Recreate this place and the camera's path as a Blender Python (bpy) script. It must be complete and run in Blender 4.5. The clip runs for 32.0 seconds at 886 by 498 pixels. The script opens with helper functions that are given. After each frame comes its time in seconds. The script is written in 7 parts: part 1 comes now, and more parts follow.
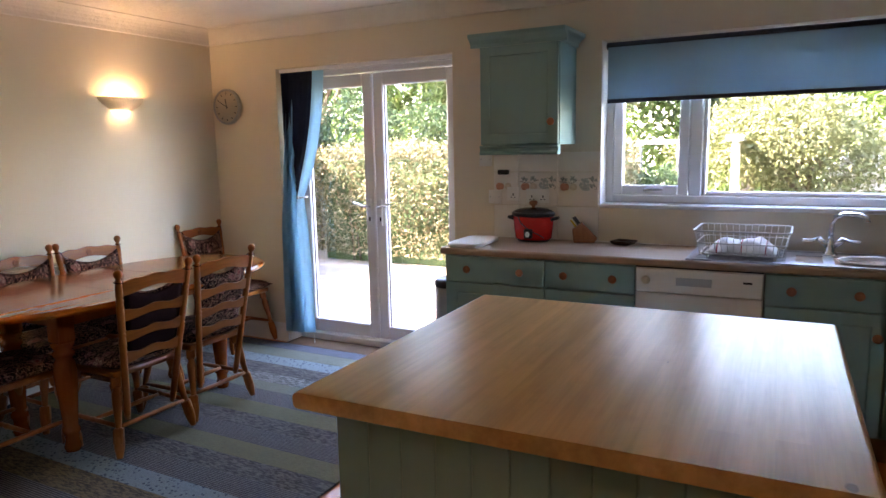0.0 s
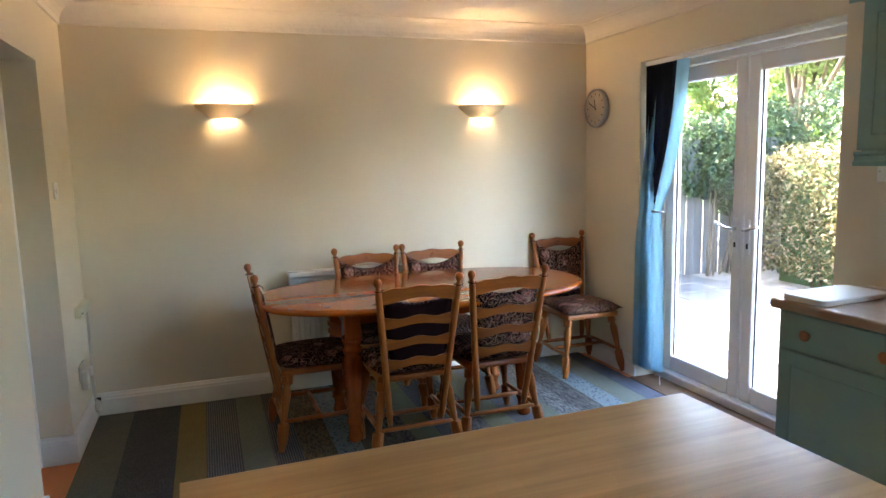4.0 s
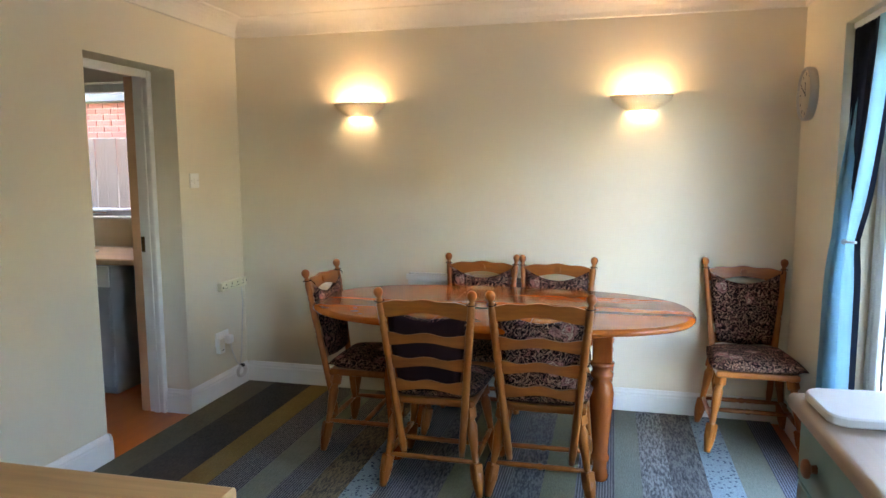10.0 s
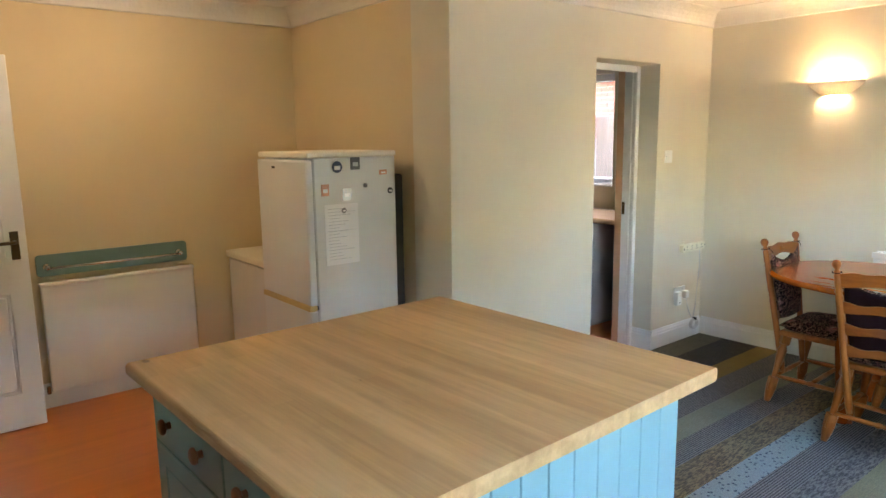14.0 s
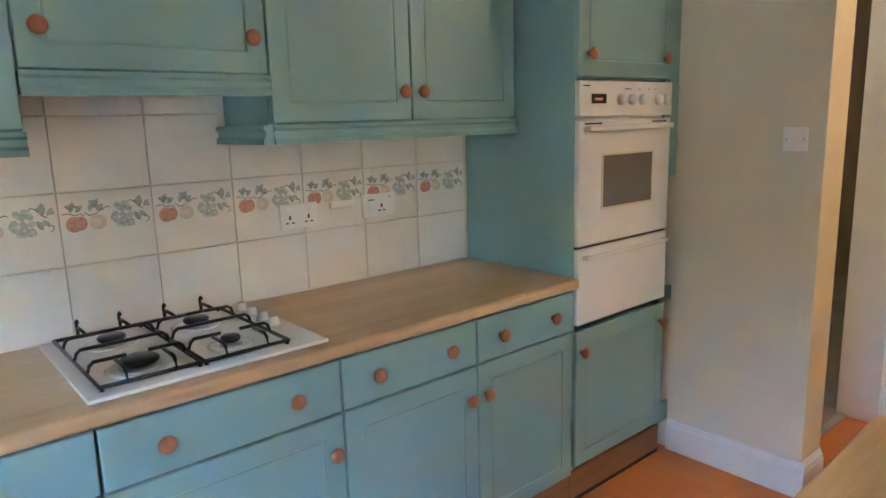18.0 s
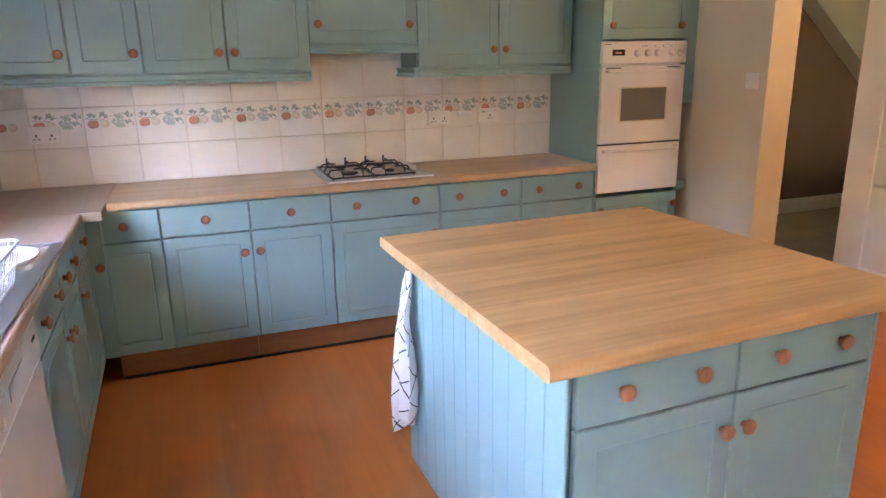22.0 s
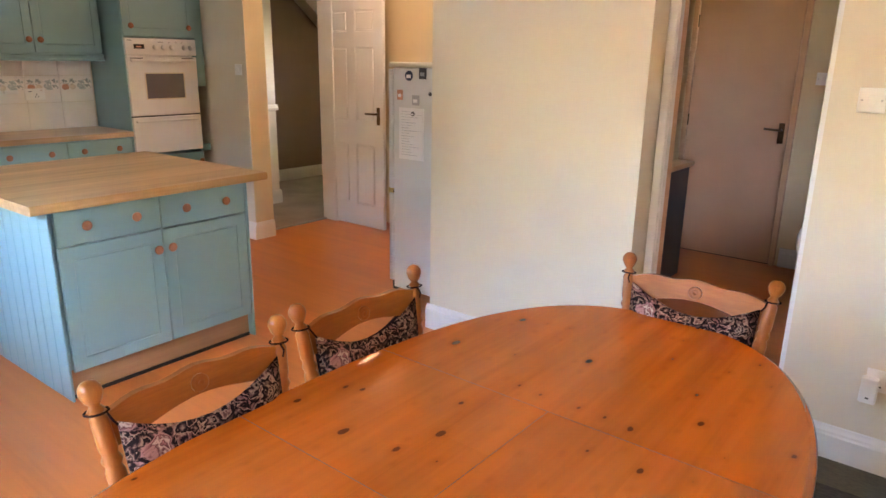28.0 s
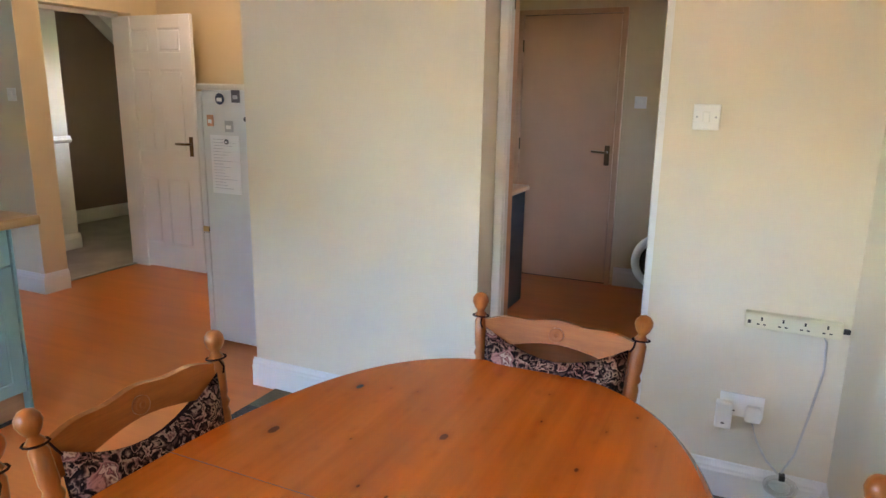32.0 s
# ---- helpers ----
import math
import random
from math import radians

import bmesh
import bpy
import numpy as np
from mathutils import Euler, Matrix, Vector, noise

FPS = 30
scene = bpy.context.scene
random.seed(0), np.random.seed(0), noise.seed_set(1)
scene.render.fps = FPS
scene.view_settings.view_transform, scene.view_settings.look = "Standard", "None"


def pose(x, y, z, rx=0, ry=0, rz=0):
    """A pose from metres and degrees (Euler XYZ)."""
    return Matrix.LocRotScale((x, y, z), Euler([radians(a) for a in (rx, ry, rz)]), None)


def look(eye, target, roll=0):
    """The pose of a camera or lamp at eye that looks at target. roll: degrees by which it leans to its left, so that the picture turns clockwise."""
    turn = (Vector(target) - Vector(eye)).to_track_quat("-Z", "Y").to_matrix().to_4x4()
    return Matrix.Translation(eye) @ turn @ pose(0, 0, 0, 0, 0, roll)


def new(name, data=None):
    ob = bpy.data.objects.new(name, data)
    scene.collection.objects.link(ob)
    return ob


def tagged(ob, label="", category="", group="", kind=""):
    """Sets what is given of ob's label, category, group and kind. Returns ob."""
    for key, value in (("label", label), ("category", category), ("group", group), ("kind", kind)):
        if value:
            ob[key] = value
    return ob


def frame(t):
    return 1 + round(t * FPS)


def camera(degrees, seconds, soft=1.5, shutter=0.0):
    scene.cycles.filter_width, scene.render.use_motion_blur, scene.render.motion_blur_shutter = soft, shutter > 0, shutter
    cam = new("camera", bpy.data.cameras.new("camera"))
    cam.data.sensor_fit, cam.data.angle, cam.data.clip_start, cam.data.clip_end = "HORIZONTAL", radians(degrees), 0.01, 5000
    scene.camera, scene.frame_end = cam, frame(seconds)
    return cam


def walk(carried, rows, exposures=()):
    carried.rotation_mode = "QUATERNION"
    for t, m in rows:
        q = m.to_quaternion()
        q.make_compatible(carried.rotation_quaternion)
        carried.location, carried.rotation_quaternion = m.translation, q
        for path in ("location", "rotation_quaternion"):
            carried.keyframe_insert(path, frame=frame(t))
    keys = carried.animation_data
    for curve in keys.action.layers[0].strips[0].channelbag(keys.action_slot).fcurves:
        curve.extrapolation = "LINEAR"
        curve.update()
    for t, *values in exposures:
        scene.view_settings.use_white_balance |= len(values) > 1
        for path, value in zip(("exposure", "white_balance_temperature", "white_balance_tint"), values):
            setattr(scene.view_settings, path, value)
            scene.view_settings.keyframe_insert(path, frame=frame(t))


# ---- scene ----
cam = camera(66.8, 32.0)
PATH = [
    (0, (-0.011, -0.224, 1.48), (-0.944, 1.52, 1.181), -1.1),
    (0.5, (-0.004, -0.143, 1.494), (-1.059, 1.529, 1.193), -1.2),
    (1, (0.021, -0.035, 1.493), (-1.161, 1.551, 1.198), -1.2),
    (1.5, (0.104, 0.132, 1.502), (-1.25, 1.576, 1.212), -1.4),
    (2, (0.135, 0.286, 1.504), (-1.384, 1.556, 1.221), -1.4),
    (2.5, (0.146, 0.409, 1.498), (-1.485, 1.533, 1.219), -1.5),
    (3, (0.173, 0.637, 1.505), (-1.54, 1.633, 1.231), -1.6),
    (3.5, (0.226, 0.833, 1.516), (-1.563, 1.682, 1.24), -1.7),
    (4, (0.233, 1.04, 1.497), (-1.638, 1.694, 1.23), -1.4),
    (4.5, (0.225, 1.231, 1.498), (-1.687, 1.758, 1.238), -1.3),
    (6.5, (0.122, 1.988, 1.456), (-1.864, 2.134, 1.271), -1.0),
    (7, (0.064, 2.113, 1.445), (-1.927, 2.201, 1.276), -0.8),
    (7.5, (0.047, 2.284, 1.446), (-1.946, 2.26, 1.282), -0.8),
    (8, (0.004, 2.41, 1.457), (-1.981, 2.238, 1.285), -0.7),
    (8.5, (-0.127, 2.533, 1.427), (-2.099, 2.252, 1.244), -0.4),
    (9, (-0.204, 2.606, 1.437), (-2.167, 2.28, 1.236), -0.4),
    (9.5, (-0.174, 2.676, 1.439), (-2.127, 2.301, 1.223), -0.3),
    (10, (-0.108, 2.73, 1.451), (-2.033, 2.245, 1.212), -0.2),
    (10.5, (0.022, 2.753, 1.454), (-1.881, 2.197, 1.193), -0.2),
    (11, (0.171, 2.811, 1.477), (-1.705, 2.179, 1.195), 0.0),
    (11.5, (0.29, 2.907, 1.499), (-1.526, 2.122, 1.207), -0.2),
    (12, (0.388, 2.966, 1.499), (-1.36, 2.043, 1.189), -0.4),
    (12.5, (0.476, 3.014, 1.519), (-1.194, 1.96, 1.202), -0.4),
    (13, (0.581, 3.027, 1.535), (-1.004, 1.851, 1.21), -0.3),
    (13.5, (0.619, 3.026, 1.544), (-0.812, 1.669, 1.212), -0.5),
    (15.5, (0.407, 2.719, 1.508), (-0.135, 0.823, 1.176), -1.0),
    (16, (0.348, 2.581, 1.506), (0.122, 0.626, 1.154), -1.1),
    (16.5, (0.241, 2.522, 1.5), (0.463, 0.566, 1.151), -1.4),
    (17, (0.087, 2.46, 1.525), (0.883, 0.664, 1.149), -1.4),
    (17.5, (-0.056, 2.412, 1.53), (1.151, 0.867, 1.135), -1.4),
    (18, (-0.243, 2.4, 1.488), (1.25, 1.123, 1.112), -1.6),
    (18.5, (-0.47, 2.472, 1.523), (1.148, 1.373, 1.106), -1.2),
    (19, (-0.734, 2.517, 1.544), (0.943, 1.521, 1.1), -1.2),
    (19.5, (-0.968, 2.509, 1.54), (0.768, 1.629, 1.079), -1.2),
    (20, (-1.252, 2.56, 1.542), (0.53, 1.783, 1.071), -1.3),
    (20.5, (-1.481, 2.609, 1.529), (0.312, 1.864, 1.051), -1.1),
    (21, (-1.719, 2.635, 1.527), (0.08, 1.917, 1.029), -1.1),
    (21.5, (-1.981, 2.665, 1.524), (-0.167, 1.998, 1.009), -1.1),
    (22, (-2.193, 2.747, 1.517), (-0.385, 2.082, 0.98), -1.1),
    (22.5, (-2.419, 2.819, 1.512), (-0.618, 2.151, 0.957), -1.0),
    (23, (-2.599, 2.906, 1.519), (-0.802, 2.237, 0.949), -0.9),
    (23.5, (-2.732, 2.967, 1.499), (-0.947, 2.282, 0.912), -0.8),
    (24, (-2.941, 2.978, 1.522), (-1.165, 2.274, 0.93), -0.8),
    (24.5, (-3.164, 2.97, 1.536), (-1.389, 2.261, 0.947), -0.8),
    (25, (-3.348, 2.992, 1.523), (-1.586, 2.254, 0.931), -0.5),
    (25.5, (-3.528, 2.995, 1.492), (-1.792, 2.196, 0.9), -0.3),
    (26, (-3.655, 3.054, 1.498), (-2.097, 1.948, 0.908), 0.2),
    (26.5, (-3.771, 3.05, 1.47), (-2.292, 1.84, 0.882), 0.3),
    (28.5, (-3.973, 3.117, 1.504), (-2.878, 1.528, 0.98), 1.1),
    (29, (-3.963, 3.103, 1.5), (-2.943, 1.458, 0.996), 1.1),
    (29.5, (-3.97, 3.098, 1.504), (-3.016, 1.41, 1.015), 1.0),
    (30, (-3.963, 3.094, 1.5), (-3.082, 1.361, 1.034), 1.1),
    (30.5, (-3.936, 3.063, 1.49), (-3.087, 1.309, 1.037), 1.1),
    (31, (-3.89, 2.996, 1.474), (-3.058, 1.235, 1.017), 1.0),
    (31.5, (-3.847, 2.89, 1.446), (-3.025, 1.124, 0.991), 0.9),
    (32, (-3.795, 2.791, 1.448), (-2.98, 1.022, 0.994), 1.0),
]
EXPOSURES = [(0.0, 5.5, 7400, 31), (2.0, 5.7, 7350, 27), (4.0, 5.8, 7200, 20), (9.0, 5.95, 6950, 17), (13.0, 6.38, 7000, 16), (16.0, 7.15, 6550, 15), (18.0, 7.15, 6150, 21), (20.0, 7.05, 6400, 29), (22.0, 7.15, 7250, 40), (24.0, 7.2, 7700, 38), (26.5, 7.15, 7650, 34), (29.0, 6.85, 6850, 31), (32.0, 6.7, 6400, 23)]
walk(cam, [(t, look(eye, target, roll)) for t, eye, target, roll in PATH], EXPOSURES)

# ---- light ----
world = bpy.data.worlds.new("sky")
scene.world = world
world.use_nodes = True
wn = world.node_tree.nodes
sky = wn.new("ShaderNodeTexSky")
sky.sky_type = "NISHITA"
sky.sun_disc = False
SUN_EL, SUN_AZ = 40.0, 242.0          # azimuth clockwise from +y
sky.sun_elevation, sky.sun_rotation = radians(SUN_EL), radians(SUN_AZ)
world.node_tree.links.new(sky.outputs[0], wn["Background"].inputs[0])
wn["Background"].inputs[1].default_value = 0.15
sun_data = bpy.data.lights.new("sun", "SUN")
sun_data.energy, sun_data.angle, sun_data.color = 3.4, radians(0.6), (1.0, 0.94, 0.84)
sun_dir = Vector((math.sin(radians(SUN_AZ)) * math.cos(radians(SUN_EL)), math.cos(radians(SUN_AZ)) * math.cos(radians(SUN_EL)), math.sin(radians(SUN_EL))))
sun = new("sun", sun_data)
sun.matrix_world = look(sun_dir * 30, (0, 0, 0))

# ---- materials ----
def shader(name):
    m = bpy.data.materials.new(name)
    m.use_nodes = True
    return m, m.node_tree.nodes, m.node_tree.links, m.node_tree.nodes["Principled BSDF"]


def coords(nodes, links, scale=(1, 1, 1), rot=(0, 0, 0), space="Object"):
    tc = nodes.new("ShaderNodeTexCoord")
    mp = nodes.new("ShaderNodeMapping")
    mp.inputs["Scale"].default_value = scale
    mp.inputs["Rotation"].default_value = rot
    links.new(tc.outputs[space], mp.inputs[0])
    return mp.outputs[0]


def noise_tex(nodes, links, vec, scale, detail=4.0, rough=0.55):
    n = nodes.new("ShaderNodeTexNoise")
    n.inputs["Scale"].default_value, n.inputs["Detail"].default_value, n.inputs["Roughness"].default_value = scale, detail, rough
    links.new(vec, n.inputs["Vector"])
    return n.outputs["Fac"]


def ramp(nodes, links, fac, stops):
    r = nodes.new("ShaderNodeValToRGB")
    while len(r.color_ramp.elements) < len(stops):
        r.color_ramp.elements.new(0.5)
    for e, (p, c) in zip(r.color_ramp.elements, stops):
        e.position, e.color = p, (*c, 1)
    links.new(fac, r.inputs[0])
    return r.outputs[0]


def blend(nodes, links, fac, a, b, mode="MIX"):
    m = nodes.new("ShaderNodeMix")
    m.data_type, m.blend_type = "RGBA", mode
    for sock, v in ((m.inputs[0], fac), (m.inputs[6], a), (m.inputs[7], b)):
        if isinstance(v, (int, float)):
            sock.default_value = v
        elif isinstance(v, tuple):
            sock.default_value = (*v, 1)
        else:
            links.new(v, sock)
    return m.outputs[2]


def bump(nodes, links, bs, height, strength, dist):
    b = nodes.new("ShaderNodeBump")
    b.inputs["Strength"].default_value, b.inputs["Distance"].default_value = strength, dist
    links.new(height, b.inputs["Height"])
    links.new(b.outputs[0], bs.inputs["Normal"])


def surface(name, colour, rough=0.5, metal=0.0, var=0.06, scale=3.0, grain=60.0, relief=0.15, depth=0.001, spec=0.5, island=0.0, gloss_var=0.08):
    """Plain stuff: two scales of variation in colour, fine relief, uneven gloss."""
    m, n, l, bs = shader(name)
    v = coords(n, l)
    big = noise_tex(n, l, v, scale, 3)
    fine = noise_tex(n, l, v, grain, 3)
    dark = tuple(c * (1 - var * 2) for c in colour)
    light = tuple(min(1, c * (1 + var)) for c in colour)
    col = ramp(n, l, big, [(0.3, dark), (0.7, light)])
    col = blend(n, l, min(0.35, var * 2), col, ramp(n, l, fine, [(0.3, tuple(c * 0.8 for c in colour)), (0.7, light)]))
    if island:
        oi = n.new("ShaderNodeObjectInfo")
        col = blend(n, l, island, col, ramp(n, l, oi.outputs["Random"], [(0, tuple(c * 0.7 for c in colour)), (1, tuple(min(1, c * 1.25) for c in colour))]))
    l.new(col, bs.inputs["Base Color"])
    mr = n.new("ShaderNodeMapRange")
    lo, hi = max(0.02, rough - gloss_var), min(1, rough + gloss_var)
    if rough < 0.275:
        hi = min(hi, 0.262)
    else:
        lo = max(lo, 0.288)
    mr.inputs[3].default_value, mr.inputs[4].default_value = lo, hi
    l.new(big, mr.inputs[0])
    l.new(mr.outputs[0], bs.inputs["Roughness"])
    bs.inputs["Metallic"].default_value = metal
    bs.inputs["Specular IOR Level"].default_value = spec
    if relief:
        bump(n, l, bs, fine, relief, depth)
    return m


def timber(name, light, dark, along="y", stretch=14.0, scale=2.0, rough=0.35, knots=0.0, knot_scale=7.5, coat=0.0, stave=0.0, stave_len=0.6, relief=0.08, space="Object", spec=0.5, streak=0.0, rare=0.50, stave_tone=0.22, streak_scale=34.0):
    """Wood with grain along one axis, optional knots and glued staves."""
    m, n, l, bs = shader(name)
    sc = {"x": (1 / stretch, 1, 1), "y": (1, 1 / stretch, 1), "z": (1, 1, 1 / stretch)}[along]
    v = coords(n, l, sc, space=space)
    base = v
    if stave:
        raw = coords(n, l, {"x": (1, 1, 1), "y": (1, 1, 1), "z": (1, 1, 1)}[along], {"x": (0, 0, 0), "y": (0, 0, radians(-90)), "z": (0, radians(90), 0)}[along], space)
        br = n.new("ShaderNodeTexBrick")
        br.offset = 0.37
        br.inputs["Scale"].default_value = 1.0
        br.inputs["Brick Width"].default_value, br.inputs["Row Height"].default_value = stave_len, stave
        br.inputs["Mortar Size"].default_value, br.inputs["Mortar Smooth"].default_value = 0.0, 0.0
        br.inputs["Mortar"].default_value = (0.5, 0.5, 0.5, 1)
        br.inputs["Color1"].default_value, br.inputs["Color2"].default_value = (0, 0, 0, 1), (1, 1, 1, 1)
        br.inputs["Bias"].default_value = 0.0
        l.new(raw, br.inputs["Vector"])
    broad = noise_tex(n, l, base, scale * 5.0, 3)
    ring = noise_tex(n, l, base, scale * 16.0, 2, 0.5)
    pore = noise_tex(n, l, base, scale * 60.0, 1, 0.5)
    col = ramp(n, l, broad, [(0.3, dark), (0.7, light)])
    col = blend(n, l, 0.4, col, ramp(n, l, ring, [(0.2, dark), (0.8, light)]))
    col = blend(n, l, 0.2, col, ramp(n, l, pore, [(0.2, dark), (0.8, light)]))
    if stave:
        col = blend(n, l, stave_tone, col, ramp(n, l, br.outputs["Color"], [(0.0, tuple(c * 0.8 for c in dark)), (1.0, tuple(min(1, c * 1.12) for c in light))]))
    if streak:
        bands = noise_tex(n, l, coords(n, l, {"x": (0.05, 1, 1), "y": (1, 0.05, 1), "z": (1, 1, 0.05)}[along], space=space), streak_scale, 4, 0.7)
        col = blend(n, l, streak, col, ramp(n, l, bands, [(0.36, tuple(c * 0.75 for c in dark)), (0.50, tuple((a + b) / 2 for a, b in zip(light, dark))), (0.62, tuple(min(1, c * 1.1) for c in light))]))
    if knots:
        kv = coords(n, l, {"x": (0.6, 1, 1), "y": (1, 0.6, 1), "z": (1, 1, 0.6)}[along], space=space)
        wob = noise_tex(n, l, kv, 60.0, 1)
        vo = n.new("ShaderNodeTexVoronoi")
        vo.voronoi_dimensions = "2D"
        vo.inputs["Scale"].default_value = knot_scale
        vo.inputs["Randomness"].default_value = 1.0
        l.new(kv, vo.inputs["Vector"])
        mx = n.new("ShaderNodeMath")
        mx.operation = "MULTIPLY_ADD"
        mx.inputs[1].default_value = 0.10
        l.new(wob, mx.inputs[0])
        l.new(vo.outputs["Distance"], mx.inputs[2])
        size = ramp(n, l, vo.outputs["Color"], [(rare, (1, 1, 1)), (min(0.98, rare + 0.35), (0, 0, 0))])
        small = n.new("ShaderNodeMath")
        small.operation = "MULTIPLY_ADD"
        small.inputs[1].default_value = 0.16
        l.new(size, small.inputs[0])
        l.new(mx.outputs[0], small.inputs[2])
        kn = ramp(n, l, small.outputs[0], [(0.145, (1, 1, 1)), (0.175, (0, 0, 0))])
        halo = ramp(n, l, small.outputs[0], [(0.14, (0.45, 0.45, 0.45)), (0.36, (0, 0, 0))])
        for shape, tone, amount in ((halo, 0.8, knots), (kn, 0.22, knots)):
            f = blend(n, l, 1.0, shape, (amount, amount, amount), "MULTIPLY")
            col = blend(n, l, f, col, tuple(c * tone for c in dark))
    l.new(col, bs.inputs["Base Color"])
    mr = n.new("ShaderNodeMapRange")
    mr.inputs[3].default_value, mr.inputs[4].default_value = rough - 0.01, rough + 0.01
    l.new(broad, mr.inputs[0])
    l.new(mr.outputs[0], bs.inputs["Roughness"])
    bs.inputs["Coat Weight"].default_value = coat
    bs.inputs["Specular IOR Level"].default_value = spec
    bs.inputs["Coat Roughness"].default_value = 0.12
    if relief:
        bump(n, l, bs, ring, relief, 0.001)
    return m


M = {}
M["wall"] = surface("cream_wall_paint", (0.74, 0.67, 0.53), 0.75, var=0.02, scale=1.2, grain=140, relief=0.25, depth=0.0012)
M["wall_y"] = surface("yellow_cream_paint_and_warm_light", (0.72, 0.58, 0.36), 0.75, var=0.025, scale=1.2, grain=140, relief=0.25, depth=0.0012)
M["ceiling"] = surface("ceiling_texture", (0.78, 0.74, 0.66), 0.85, var=0.04, scale=2, grain=26, relief=0.9, depth=0.006)
M["white"] = surface("white_gloss_paint", (0.80, 0.79, 0.76), 0.32, var=0.02, grain=90, relief=0.05)
M["upvc"] = surface("white_plastic_frame", (0.80, 0.81, 0.82), 0.25, var=0.012, relief=0.02)
M["enamel"] = surface("white_enamel", (0.80, 0.79, 0.75), 0.22, var=0.015, relief=0.02)
M["fridge"] = surface("fridge_white_enamel", (0.70, 0.705, 0.69), 0.28, var=0.015, relief=0.05, grain=250)
# colour of the shadow between fridge and wall
M["shadow_grey"] = surface("dark_grey_shadow", (0.06, 0.058, 0.055), 0.7, var=0.1)
M["cream_plastic"] = surface("aged_cream_plastic", (0.70, 0.62, 0.44), 0.35, var=0.05, relief=0.03)
M["yellowed"] = surface("yellowed_plastic_trim", (0.60, 0.43, 0.16), 0.4, var=0.1, relief=0.03)
M["green"] = surface("duck_egg_paint", (0.225, 0.395, 0.385), 0.38, var=0.03, scale=2.5, grain=70, relief=0.10)
M["knob"] = timber("turned_pine_knob", (0.42, 0.17, 0.075), (0.26, 0.09, 0.04), "z", 4, 6, 0.35)
M["worktop"] = timber("oak_block_laminate", (0.68, 0.455, 0.245), (0.45, 0.265, 0.125), "y", 5, 0.8, 0.31, stave=0.095, stave_len=1.4, stave_tone=0.20, streak_scale=13.0, knots=0.5, knot_scale=11.0, rare=0.86, streak=0.22, relief=0.03)
# same laminate, its colour darkened and greyed to offset strong window light
M["worktop_x"] = timber("oak_block_laminate_across_dimmed", (0.47, 0.345, 0.245), (0.35, 0.24, 0.155), "x", 6, 1.1, 0.31, stave=0.095, stave_len=1.4, stave_tone=0.20, streak_scale=13.0, knots=0.5, knot_scale=11.0, rare=0.86, streak=0.22, relief=0.03)
M["plinth"] = timber("plinth_board_wood", (0.33, 0.15, 0.055), (0.19, 0.075, 0.028), "y", 16, 3, 0.45)
M["plinth_x"] = timber("plinth_board_wood_across", (0.33, 0.15, 0.055), (0.19, 0.075, 0.028), "x", 16, 3, 0.45)
M["plinth_pale"] = timber("pale_plinth_board", (0.42, 0.24, 0.11), (0.28, 0.14, 0.06), "y", 16, 3, 0.45)
M["floor"] = timber("beech_laminate_floor", (0.67, 0.205, 0.046), (0.60, 0.175, 0.038), "x", 10, 2.5, 0.30, relief=0.0, spec=0.38, streak=0.25, streak_scale=10.0)
M["pine"] = timber("varnished_pine", (0.49, 0.120, 0.013), (0.27, 0.050, 0.004), "y", 12, 1.2, 0.13, knots=0.85, knot_scale=13.5, rare=0.52, stave=0.115, stave_len=2.6, stave_tone=0.18, relief=0.0, spec=0.42, streak=0.24, streak_scale=11.0)
M["pine_leg"] = timber("varnished_pine_turned", (0.38, 0.10, 0.018), (0.24, 0.05, 0.009), "z", 8, 4.0, 0.25, coat=0.2)
M["chair"] = timber("honey_stained_chair_wood", (0.40, 0.130, 0.024), (0.20, 0.055, 0.010), "z", 8, 5.0, 0.30, spec=0.35)
M["chair_x"] = timber("honey_stained_rail_wood", (0.40, 0.130, 0.024), (0.20, 0.055, 0.010), "x", 8, 5.0, 0.30, spec=0.35)
M["joint"] = surface("dark_table_joint", (0.10, 0.022, 0.004), 0.4, var=0.1)
M["carpet"] = surface("grey_hall_carpet", (0.44, 0.385, 0.345), 0.95, var=0.12, grain=300, relief=0.8, depth=0.004)
M["tile"] = surface("cream_glazed_tile", (0.86, 0.815, 0.745), 0.18, var=0.02, relief=0.04, scale=8, island=0.06)
M["apple"] = surface("printed_apple", (0.70, 0.36, 0.25), 0.2, var=0.15, scale=60)
M["pear"] = surface("printed_pear", (0.76, 0.66, 0.53), 0.2, var=0.1, scale=60)
M["leaf_print"] = surface("printed_leaf", (0.44, 0.48, 0.44), 0.2, var=0.3, scale=90)
M["grape"] = surface("printed_grape", (0.55, 0.60, 0.56), 0.2, var=0.25, scale=90)
M["black"] = surface("black_enamel", (0.012, 0.012, 0.013), 0.35, var=0.2, relief=0.1)
M["dark"] = surface("dark_gap", (0.02, 0.018, 0.016), 0.8, var=0.2)
M["dark_glass"] = surface("smoked_oven_glass", (0.055, 0.05, 0.045), 0.12, var=0.1, relief=0.0)
M["oven_glass"] = surface("grey_mesh_oven_glass", (0.17, 0.155, 0.14), 0.2, var=0.08, grain=400, relief=0.1)
M["stain"] = surface("brown_heat_stain", (0.62, 0.46, 0.17), 0.4, var=0.15, scale=30)
# brown puts dim warm light into a white door's colour; also lining backs
M["door_tan"] = surface("pinkish_brown_dim_warm_tone", (0.60, 0.35, 0.20), 0.5, var=0.03, grain=90, relief=0.06)
